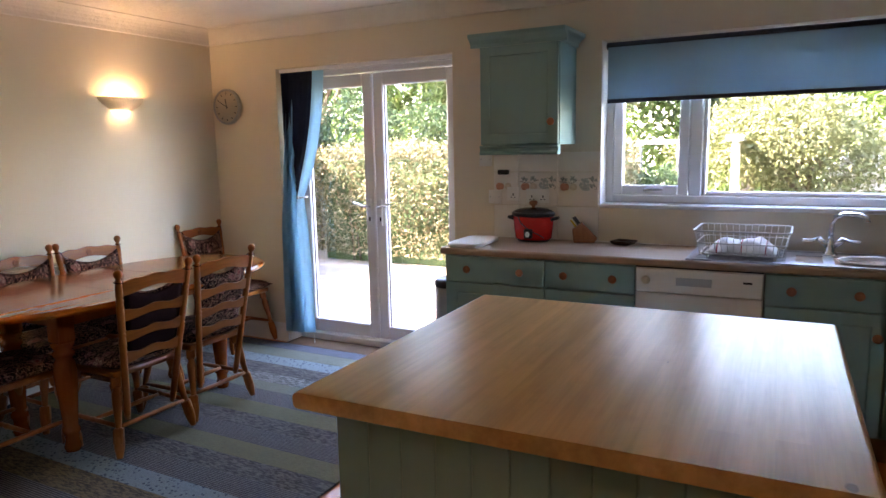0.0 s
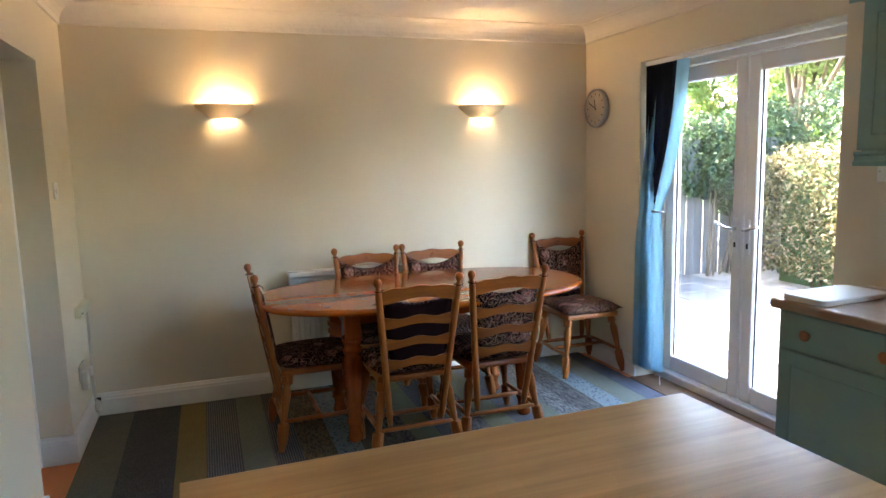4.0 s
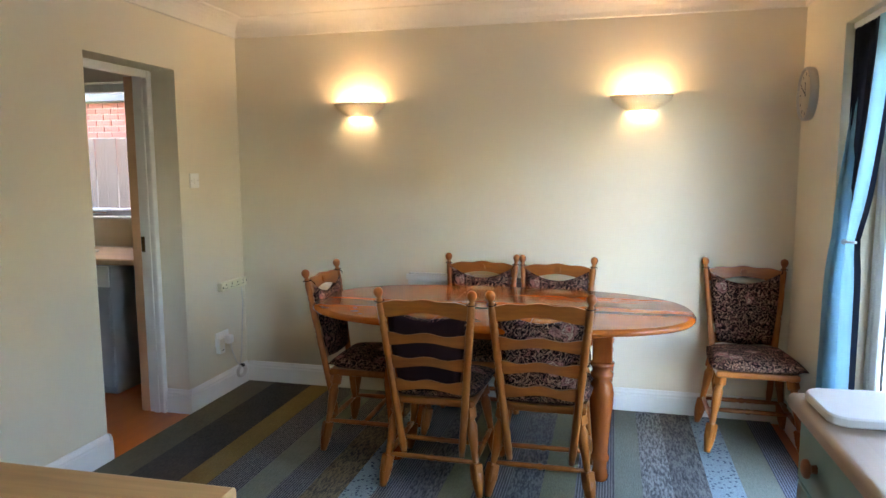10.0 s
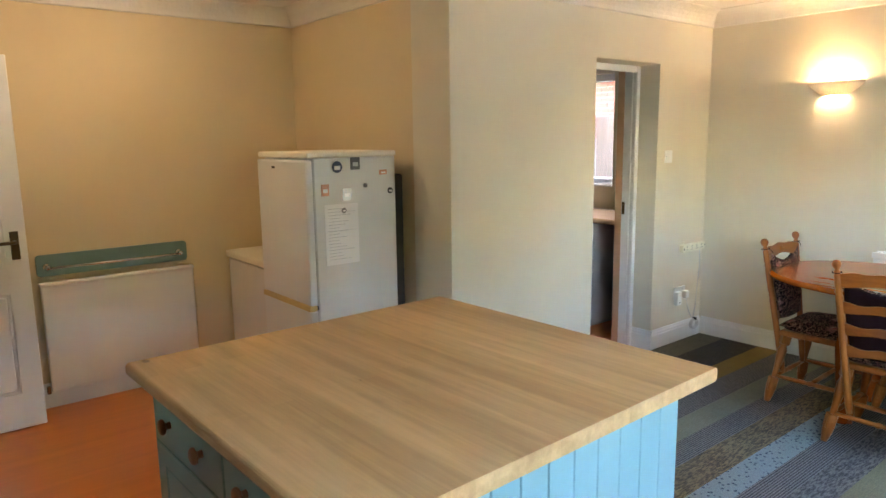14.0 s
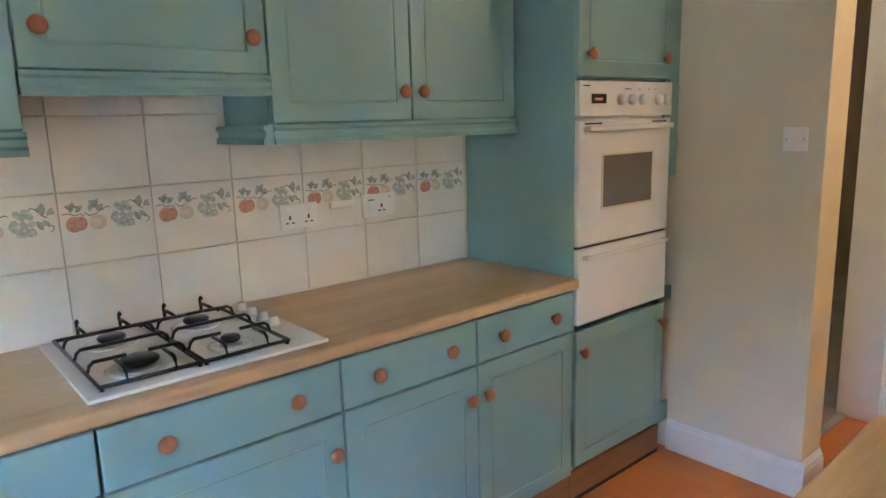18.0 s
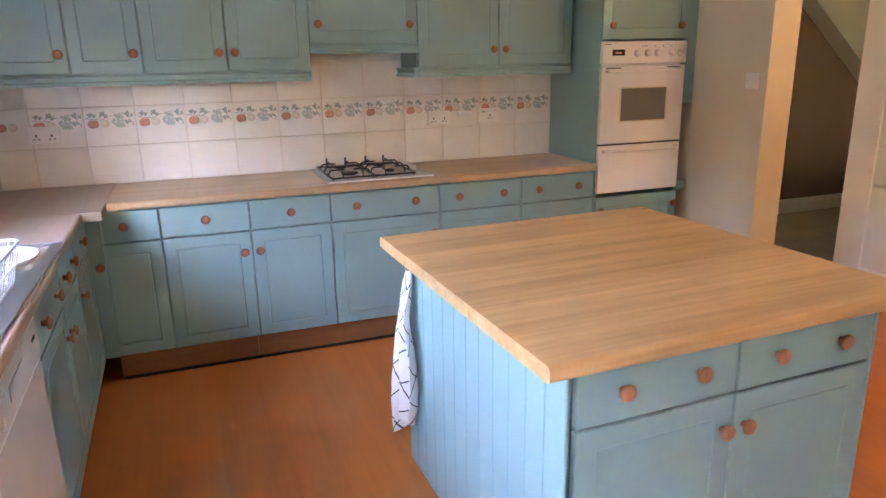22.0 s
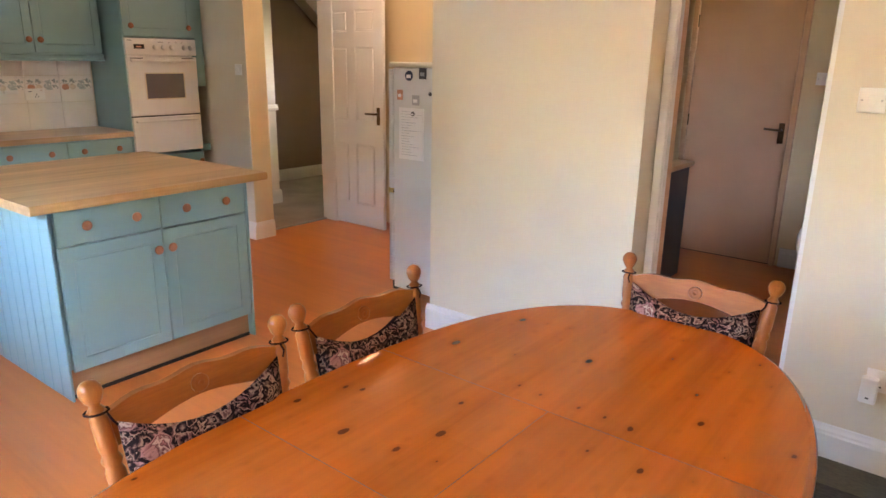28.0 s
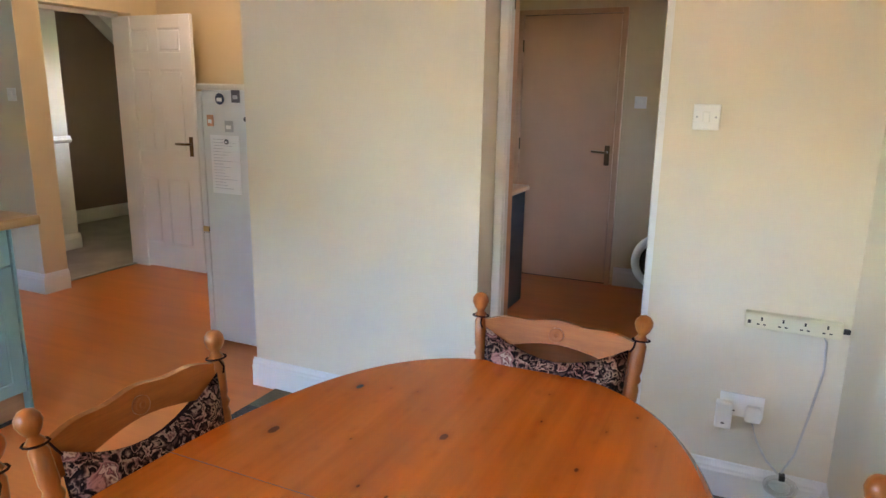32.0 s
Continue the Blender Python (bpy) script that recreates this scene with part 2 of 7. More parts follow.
M["chrome"] = surface("chrome", (0.72, 0.73, 0.75), 0.12, metal=1.0, var=0.03, relief=0.0)
M["steel"] = surface("brushed_steel", (0.48, 0.49, 0.50), 0.32, metal=1.0, var=0.06, grain=200, relief=0.06)
M["bronze"] = surface("antique_bronze", (0.16, 0.11, 0.06), 0.35, metal=1.0, var=0.15, relief=0.1)
M["plaster_shade"] = surface("plaster_wall_light", (0.84, 0.79, 0.68), 0.7, var=0.03)
M["switch"] = surface("white_switch_plastic", (0.84, 0.83, 0.79), 0.3, var=0.01, relief=0.0)
M["blind"] = surface("blue_blind_fabric", (0.31, 0.45, 0.53), 0.8, var=0.05, grain=400, relief=0.3)
M["blind_bar"] = surface("dark_blind_bar", (0.035, 0.04, 0.055), 0.6, var=0.1)
M["slat"] = surface("blue_vertical_slat", (0.36, 0.64, 0.78), 0.75, var=0.04, grain=300, relief=0.2)
# navy stands for shaded faces of the blue slats; also the brush colour
M["slat_dark"] = surface("navy_slat_shade_and_brush", (0.018, 0.028, 0.06), 0.75, var=0.1, grain=300, relief=0.2)
M["red"] = surface("red_enamel_pot", (0.55, 0.025, 0.018), 0.25, var=0.05, relief=0.0)
M["coir"] = surface("brown_coir_mat", (0.16, 0.085, 0.04), 0.95, var=0.2, grain=260, relief=0.9, depth=0.004)
M["cloth"] = surface("white_cotton_towel", (0.72, 0.71, 0.68), 0.9, var=0.05, grain=220, relief=0.6, depth=0.002)
M["stripe"] = surface("dark_towel_stripe", (0.06, 0.06, 0.07), 0.9, var=0.1)
M["wire"] = surface("white_coated_wire", (0.78, 0.77, 0.74), 0.35, var=0.02, relief=0.0)
M["knife_wood"] = timber("knife_block_wood", (0.40, 0.17, 0.06), (0.25, 0.09, 0.03), "z", 6, 6, 0.4)
M["teal_liquid"] = surface("blue_washing_up_liquid", (0.02, 0.25, 0.36), 0.1, var=0.02, relief=0.0)


def glass(name, tint=(1, 1, 1), rough=0.0):
    m, n, l, bs = shader(name)
    bs.inputs["Base Color"].default_value = (*tint, 1)
    bs.inputs["Transmission Weight"].default_value = 1.0
    bs.inputs["Roughness"].default_value = rough
    bs.inputs["IOR"].default_value = 1.01
    tr = n.new("ShaderNodeBsdfTransparent")
    tr.inputs[0].default_value = (0.95, 0.97, 0.96, 1)
    gl = n.new("ShaderNodeBsdfGlossy")
    gl.inputs["Roughness"].default_value = 0.02
    lw = n.new("ShaderNodeLayerWeight")
    pw = n.new("ShaderNodeMath")
    pw.operation = "POWER"
    pw.inputs[1].default_value = 4.0
    l.new(lw.outputs["Facing"], pw.inputs[0])
    fr = n.new("ShaderNodeMath")
    fr.operation = "MULTIPLY_ADD"
    fr.inputs[1].default_value, fr.inputs[2].default_value = 0.5, 0.045
    l.new(pw.outputs[0], fr.inputs[0])
    mx = n.new("ShaderNodeMixShader")
    l.new(fr.outputs[0], mx.inputs[0])
    l.new(tr.outputs[0], mx.inputs[1])
    l.new(gl.outputs[0], mx.inputs[2])
    l.new(mx.outputs[0], n["Material Output"].inputs[0])
    return m


M["glass"] = glass("window_glass")


def sheer(m, amount):
    """Lets light through a cloth."""
    n, l = m.node_tree.nodes, m.node_tree.links
    bs = n["Principled BSDF"]
    tr = n.new("ShaderNodeBsdfTranslucent")
    l.new(bs.inputs["Base Color"].links[0].from_socket, tr.inputs[0])
    mx = n.new("ShaderNodeMixShader")
    mx.inputs[0].default_value = amount
    l.new(bs.outputs[0], mx.inputs[1])
    l.new(tr.outputs[0], mx.inputs[2])
    l.new(mx.outputs[0], n["Material Output"].inputs[0])


sheer(M["blind"], 0.3)
sheer(M["slat"], 0.6)
sheer(M["plaster_shade"], 0.10)


def tapestry(name):
    """Dense woven flowers on a near-black ground."""
    m, n, l, bs = shader(name)
    v = coords(n, l)
    nz = n.new("ShaderNodeTexNoise")
    nz.inputs["Scale"].default_value, nz.inputs["Detail"].default_value = 22.0, 3.0
    l.new(v, nz.inputs["Vector"])
    add = n.new("ShaderNodeVectorMath")
    add.operation = "MULTIPLY_ADD"
    add.inputs[1].default_value = (0.05, 0.05, 0.05)
    l.new(nz.outputs["Color"], add.inputs[0])
    l.new(v, add.inputs[2])
    w = add.outputs[0]
    ground = (0.014, 0.007, 0.007)
    leafn = noise_tex(n, l, w, 24, 3)
    col = ramp(n, l, leafn, [(0.36, ground), (0.38, (0.30, 0.19, 0.13)), (0.41, (0.10, 0.05, 0.04)), (0.44, ground), (0.48, ground), (0.50, (0.36, 0.22, 0.155)), (0.53, (0.15, 0.065, 0.05)), (0.56, ground), (0.61, ground), (0.63, (0.26, 0.12, 0.10)), (0.67, ground)])
    vo = n.new("ShaderNodeTexVoronoi")
    vo.inputs["Scale"].default_value = 9.0
    l.new(w, vo.inputs["Vector"])
    petal = n.new("ShaderNodeMath")
    petal.operation = "MULTIPLY_ADD"
    petal.inputs[1].default_value = 0.60
    l.new(noise_tex(n, l, w, 34, 3), petal.inputs[0])
    l.new(vo.outputs["Distance"], petal.inputs[2])
    bloom = ramp(n, l, petal.outputs[0], [(0.34, (0.22, 0.05, 0.045)), (0.39, (0.50, 0.24, 0.20)), (0.44, (0.09, 0.025, 0.025)), (0.49, (0.50, 0.35, 0.27)), (0.54, (0.10, 0.03, 0.03)), (0.60, (0.38, 0.19, 0.16)), (0.65, ground)])
    inside = ramp(n, l, petal.outputs[0], [(0.64, (1, 1, 1)), (0.68, (0, 0, 0))])
    pick = ramp(n, l, vo.outputs["Color"], [(0.36, (0, 0, 0)), (0.40, (1, 1, 1))])
    col = blend(n, l, blend(n, l, 1.0, inside, pick, "MULTIPLY"), col, bloom)
    l.new(col, bs.inputs["Base Color"])
    bs.inputs["Roughness"].default_value = 0.95
    bs.inputs["Specular IOR Level"].default_value = 0.08
    bump(n, l, bs, noise_tex(n, l, v, 500, 2), 0.5, 0.002)
    return m


M["tapestry"] = tapestry("floral_tapestry")
M["cushion_back"] = surface("dark_plum_cushion_cloth", (0.022, 0.009, 0.010), 0.95, var=0.15, grain=300, relief=0.4, spec=0.08)


def weave(name, light, dark, fine=220.0, mixed=0.5):
    m, n, l, bs = shader(name)
    v = coords(n, l, (0.25, 1, 1))
    a = noise_tex(n, l, v, fine, 2, 0.6)
    b = noise_tex(n, l, coords(n, l), 9, 3)
    col = ramp(n, l, a, [(0.5 - 0.1 / max(mixed, 0.1), dark), (0.5 + 0.1 / max(mixed, 0.1), light)])
    col = blend(n, l, 0.25, col, ramp(n, l, b, [(0.3, dark), (0.7, light)]))
    l.new(col, bs.inputs["Base Color"])
    bs.inputs["Roughness"].default_value = 0.95
    bump(n, l, bs, a, 0.9, 0.004)
    return m


# ---- mesh tools ----
def slab(bm, x0, x1, y0, y1, z0, z1, r=0.0, seg=1):
    """A box, its edges rounded by r."""
    made = bmesh.ops.create_cube(bm, size=1.0, matrix=Matrix.Translation(((x0 + x1) / 2, (y0 + y1) / 2, (z0 + z1) / 2)) @ Matrix.Diagonal((abs(x1 - x0), abs(y1 - y0), abs(z1 - z0), 1)))
    if r:
        es = list({e for v in made["verts"] for e in v.link_edges})
        bmesh.ops.bevel(bm, geom=es, offset=r, segments=seg, affect="EDGES", profile=0.5)
    return bm


def box(x0, x1, y0, y1, z0, z1, r=0.0, seg=1):
    return slab(bmesh.new(), x0, x1, y0, y1, z0, z1, r, seg)


def lathe(bm, profile, m=None, seg=16):
    """Turns (radius, height) pairs about z."""
    m = m or Matrix.Identity(4)
    rings = []
    for r, z in profile:
        if r < 1e-5:
            rings.append([bm.verts.new(m @ Vector((0, 0, z)))])
        else:
            rings.append([bm.verts.new(m @ Vector((r * math.cos(2 * math.pi * i / seg), r * math.sin(2 * math.pi * i / seg), z))) for i in range(seg)])
    for a, b in zip(rings, rings[1:]):
        for i in range(seg):
            j = (i + 1) % seg
            if len(a) == 1 and len(b) > 1:
                bm.faces.new((a[0], b[j], b[i]))
            elif len(b) == 1 and len(a) > 1:
                bm.faces.new((a[i], a[j], b[0]))
            elif len(a) > 1:
                bm.faces.new((a[i], a[j], b[j], b[i]))
    for ring, flip in ((rings[0], True), (rings[-1], False)):
        if len(ring) > 1:
            bm.faces.new(ring[::-1] if flip else ring)
    for f in bm.faces:
        f.smooth = True
    return bm


def tube(bm, pts, r, seg=8, closed=False, taper=None):
    """A round rod along the points."""
    pts = [Vector(p) for p in pts]
    n = len(pts)
    rings = []
    for i, p in enumerate(pts):
        a = pts[(i - 1) % n] if (closed or i) else p
        b = pts[(i + 1) % n] if (closed or i < n - 1) else p
        d = (b - a).normalized()
        up = Vector((0, 0, 1)) if abs(d.z) < 0.95 else Vector((1, 0, 0))
        s = d.cross(up).normalized()
        u = s.cross(d).normalized()
        rr = r * (taper[i] if taper else 1)
        rings.append([bm.verts.new(p + (s * math.cos(2 * math.pi * k / seg) + u * math.sin(2 * math.pi * k / seg)) * rr) for k in range(seg)])
    pairs = list(zip(rings, rings[1:])) + ([(rings[-1], rings[0])] if closed else [])
    for a, b in pairs:
        for k in range(seg):
            f = bm.faces.new((a[k], b[k], b[(k + 1) % seg], a[(k + 1) % seg]))
            f.smooth = True
    if not closed:
        bm.faces.new(rings[0])
        bm.faces.new(rings[-1][::-1])
    return bm


def extrude_outline(bm, pts, axis, a, b):
    """A prism: an outline of (u, v) pairs pushed along an axis from a to b."""
    def at(u, v, w):
        return {"x": (w, u, v), "y": (u, w, v), "z": (u, v, w)}[axis]
    lo = [bm.verts.new(at(u, v, a)) for u, v in pts]
    hi = [bm.verts.new(at(u, v, b)) for u, v in pts]
    k = len(pts)
    for i in range(k):
        bm.faces.new((lo[i], lo[(i + 1) % k], hi[(i + 1) % k], hi[i]))
    bm.faces.new(lo[::-1])
    bm.faces.new(hi)
    return bm


def mesh_of(name, bm, material, smooth=False):
    bmesh.ops.recalc_face_normals(bm, faces=bm.faces)
    me = bpy.data.meshes.new(name)
    bm.to_mesh(me)
    bm.free()
    me.materials.append(material)
    if smooth:
        me.shade_smooth()
    return me


def part(name, bm, material, parent, label="", smooth=False, m=None):
    """One mesh object under a thing or a part."""
    ob = new(name, bm if isinstance(bm, bpy.types.Mesh) else mesh_of(name, bm, material, smooth))
    ob.parent = parent
    if m is not None:
        ob.matrix_basis = m
    return tagged(ob, label)


def solid(name, bm, material, label, category, kind="", group="", m=None, smooth=False):
    """A thing that is one mesh."""
    ob = new(name, mesh_of(name, bm, material, smooth))
    if m is not None:
        ob.matrix_basis = m
    return tagged(ob, label, category, group, kind)


def thing(name, m, label, category, group="", kind=""):
    ob = new(name)
    ob.empty_display_size = 0.1
    ob.matrix_basis = m
    return tagged(ob, label, category, group, kind)


M["gold_plastic"] = surface("yellow_knife_handle", (0.60, 0.40, 0.03), 0.4, var=0.05)
M["bronze_dish"] = surface("brown_glazed_dish", (0.05, 0.025, 0.014), 0.25, var=0.2)
M["board"] = surface("white_chopping_plastic", (0.80, 0.79, 0.76), 0.4, var=0.02)
M["cream_white"] = surface("aged_white_plastic", (0.74, 0.69, 0.56), 0.35, var=0.03, relief=0.02)
M["cream_plastic2"] = surface("cream_socket_plastic", (0.72, 0.67, 0.48), 0.35, var=0.02, relief=0.0)
M["paper"] = surface("white_paper", (0.86, 0.86, 0.86), 0.7, var=0.02, relief=0.1)
M["ink"] = surface("grey_print", (0.10, 0.10, 0.11), 0.7, var=0.1, relief=0.0)
M["ink_pale"] = surface("faint_grey_print", (0.42, 0.42, 0.44), 0.7, var=0.1, relief=0.0)
M["ink_blue"] = surface("dark_blue_print", (0.03, 0.05, 0.11), 0.4, var=0.2, relief=0.0)
M["rad"] = surface("cream_radiator_enamel", (0.82, 0.80, 0.76), 0.35, var=0.02, relief=0.02)
M["green_dark"] = surface("grey_green_board_paint", (0.16, 0.26, 0.235), 0.45, var=0.05)
M["flex"] = surface("pale_grey_flex", (0.62, 0.60, 0.56), 0.5, var=0.03, relief=0.0)


def checked(name, axis_attr, ground, line, pitch, lw, second=None):
    """Cotton with printed lines both ways, laid along an attribute or the object."""
    m, n, l, bs = shader(name)
    if axis_attr:
        at = n.new("ShaderNodeAttribute")
        at.attribute_name = axis_attr
        vec = at.outputs["Vector"]
    else:
        vec = coords(n, l)
    sp = n.new("ShaderNodeSeparateXYZ")
    l.new(vec, sp.inputs[0])
    col = None
    facs = []
    for out in (0, 1):
        md = n.new("ShaderNodeMath")
        md.operation = "PINGPONG"
        md.inputs[1].default_value = pitch / 2
        l.new(sp.outputs[out], md.inputs[0])
        lt = n.new("ShaderNodeMath")
        lt.operation = "LESS_THAN"
        lt.inputs[1].default_value = lw
        l.new(md.outputs[0], lt.inputs[0])
        facs.append(lt.outputs[0])
    if second:
        col = blend(n, l, facs[0], ground, second)
    else:
        mx = n.new("ShaderNodeMath")
        mx.operation = "MAXIMUM"
        l.new(facs[0], mx.inputs[0])
        l.new(facs[1], mx.inputs[1])
        col = blend(n, l, mx.outputs[0], ground, line)
    l.new(col, bs.inputs["Base Color"])
    bs.inputs["Roughness"].default_value = 0.9
    bump(n, l, bs, noise_tex(n, l, coords(n, l), 320, 2), 0.5, 0.002)
    return m


M["towel_check"] = checked("checked_cotton", "weft", (0.74, 0.73, 0.71), (0.055, 0.06, 0.06), 0.11, 0.0028)
M["towel_red"] = checked("striped_cotton", "", (0.74, 0.72, 0.70), (0.4, 0.06, 0.06), 0.11, 0.004, (0.42, 0.07, 0.08))
M["appliance_grey"] = surface("pale_grey_enamel", (0.42, 0.42, 0.43), 0.35, var=0.03, relief=0.02)
M["slate"] = surface("slate_blue_paint", (0.055, 0.075, 0.09), 0.5, var=0.08)
RECESS_LAMP = 0.06
M["lamp_glow"], n_, l_, bs = shader("warm_opal_glow")
bs.inputs["Emission Color"].default_value = (1.0, 0.74, 0.45, 1)
bs.inputs["Emission Strength"].default_value = 0.25

# ---- the place: rooms, in metres ----
W, E, N, S = -4.143, 1.845, 3.705, 0.32        # kitchen-diner: faces of its outer walls
TOP = 2.40
RW, RS = -1.645, -1.38                         # recess by the fridge
NIBX, NIBY = 0.692, -0.195                     # wall end by the hall door
UTS = -2.38                                    # utility room's far wall


def wall(name, x0, x1, y0, y1, holes=(), material=None, label="", z0=-0.05, z1=2.55):
    """A thick wall along its longer side; holes are (from, to, bottom, top) along it."""
    bm = bmesh.new()
    along_x = (x1 - x0) > (y1 - y0)
    a, b = (x0, x1) if along_x else (y0, y1)

    def piece(u0, u1, w0, w1):
        if u1 - u0 > 1e-4 and w1 - w0 > 1e-4:
            slab(bm, *((u0, u1, y0, y1) if along_x else (x0, x1, u0, u1)), w0, w1)
    at = a
    for h0, h1, b0, b1 in sorted(holes):
        piece(at, h0, z0, z1)
        if b0 > 0.01:
            piece(h0, h1, z0, b0)
        piece(h0, h1, b1, z1)
        at = h1
    piece(at, b, z0, z1)
    return solid(name, bm, material or M["wall"], label or "cream painted plaster wall", "wall", "structure")


FD = (-3.488, -2.02, 0.0, 2.075)
WIN = (-1.06, 0.50, 1.115, 2.065)
UD = (-3.495, -2.815, 0.0, 2.005)
UW = (-1.20, -0.53, 1.10, 2.05)
HD = (-1.13, -0.38, 0.0, 2.0)
wall_north = wall("wall_north", W - 0.3, E + 0.3, N, N + 0.3, [FD, WIN])
wall_west = wall("wall_west", W - 0.3, W, UTS - 0.2, N, [UW])
wall_dining = wall("wall_dining_south", W, RW, 0.0, S, [UD])
wall_recess_west = wall("wall_recess_west", RW - 0.1, RW, UTS, 0.0, material=M["wall_y"], label="warm yellow painted plaster wall")
wall_recess_south = wall("wall_recess_south", RW, NIBX, RS - 0.12, RS, material=M["wall_y"], label="warm yellow painted plaster wall")
wall_nib = wall("wall_nib", 0.86, E + 0.3, -0.38, NIBY - 0.004, label="cream painted wall beside the oven")
wall_nib_face = wall("wall_nib_face", NIBX, E, NIBY - 0.004, NIBY, label="cream painted wall beside the oven")
# same cream wall as its north face; yellow stands for warm lamplight
wall_nib_end = wall("wall_nib_end", NIBX, 0.86, -0.38, NIBY - 0.004, material=M["wall_y"], label="cream wall end by the hall door, coloured yellow for warm light")
wall_hall_door = wall("wall_hall_door", NIBX, 0.86, RS - 0.12, -0.38, [HD], material=M["wall_y"], label="yellow painted wall round the hall door")
wall_east = wall("wall_east", E, E + 0.3, NIBY, N)
wall_utility_south = wall("wall_utility_south", W, RW, UTS - 0.2, UTS, material=M["wall_y"], label="warm yellow painted utility room wall")
# dark brown puts the hall's shade into the wall colour
M["hall"] = surface("hall_wall_shaded_brown", (0.25, 0.165, 0.13), 0.8, var=0.04)
M["hall_light"] = surface("hall_white_wall", (0.72, 0.70, 0.66), 0.7, var=0.02)
wall_hall_block = wall("wall_hall_corner", 1.74, 3.0, -1.26, -0.38, material=M["hall_light"], label="white wall corner in the hall")
wall_hall_east = wall("wall_hall_east", 2.75, 2.95, -4.2, -1.26, material=M["hall"], label="hall wall, coloured dark brown for shade")
wall_hall_south = wall("wall_hall_south", 0.3, 2.95, -4.4, -4.2, material=M["hall"], label="hall wall, coloured dark brown for shade")
# opening added out of view to let daylight into the hall
wall_hall_west = wall("wall_hall_west", 0.3, 0.45, -4.2, RS - 0.12, [(-2.7, -2.3, 1.2, 1.9)], material=M["hall"], label="hall wall, coloured dark brown for shade")

solid("floor", slab(box(W - 0.05, 0.84, UTS - 0.05, N + 0.28, -0.08, 0.0), 0.84, E + 0.05, NIBY - 0.02, N + 0.28, -0.08, 0.0), M["floor"], "orange beech laminate floor", "floor", "structure")
solid("hall_floor", box(0.845, 3.0, -4.4, NIBY - 0.03, -0.08, 0.006), M["carpet"], "grey carpet of the hall", "floor", "structure")
solid("ceiling", box(W - 0.3, 3.0, -4.4, N + 0.3, TOP, TOP + 0.12), M["ceiling"], "cream textured plaster ceiling", "ceiling", "structure")
# unseen storey added above, which keeps the sun off the patio
M["outer"] = surface("brown_house_brick", (0.22, 0.165, 0.14), 0.9, var=0.12, scale=6, grain=60, relief=0.5)
wall("wall_west_outer", W - 0.325, W - 0.302, -4.4, N + 0.3, [UW], M["outer"], "brown brick outside of the house wall", -0.15, 2.55)
solid("unseen_storey_sun_block", box(W - 0.3, 3.0, -4.4, N + 0.3, 2.56, 5.0), M["outer"], "unseen brick block added above the house to shade the patio", "wall", "structure")

SKIRT = [(0, 0), (0.018, 0), (0.018, 0.105), (0.014, 0.112), (0.014, 0.122), (0.008, 0.132), (0.005, 0.142), (0, 0.145)]


def moulding(name, profile, runs, material, label):
    """runs: (axis, a, b, wall position, side); the profile stands off the wall towards side."""
    for axis, a, b, pos, side in runs:
        bm = bmesh.new()
        extrude_outline(bm, [(pos + side * u, z) for u, z in profile], axis, a, b)
        solid(name, bm, material, label, name, "structure")


moulding("baseboard", SKIRT, [
    ("y", S + 0.018, 3.70, W, 1), ("x", W, UD[0], S, 1), ("x", UD[1], RW + 0.018, S, 1), ("y", RS, S, RW, 1),
    ("x", -1.6, 0.1, RS, 1), ("x", NIBX - 0.018, 1.26, NIBY, 1), ("y", -0.38, NIBY, NIBX, -1),
    ("y", 0.16, S + 0.018, UD[0], 1), ("y", 0.16, S + 0.018, UD[1], -1), ("x", W, FD[0], N, -1), ("x", FD[1], -1.82, N, -1),
    ("x", W, -2.88, UTS, 1), ("y", -4.2, -1.26, 2.75, -1), ("y", -1.278, -0.38, 1.74, -1)], M["white"], "white painted wooden skirting board")
COVE = [(0, TOP)] + [(0, TOP - 0.11)] + [(0.012 + 0.098 * (1 - math.cos(radians(a))), TOP - 0.105 + 0.098 * math.sin(radians(a))) for a in range(0, 91, 15)] + [(0.115, TOP)]
moulding("cornice", COVE, [
    ("y", S, N, W, 1), ("x", W, E, N, -1), ("x", W, RW, S, 1), ("y", RS, S, RW, 1), ("x", RW, NIBX, RS, 1),
    ("x", NIBX, E, NIBY, 1), ("y", NIBY, N, E, -1), ("y", RS, NIBY, NIBX, -1)], M["ceiling"], "cream plaster coving under the ceiling")


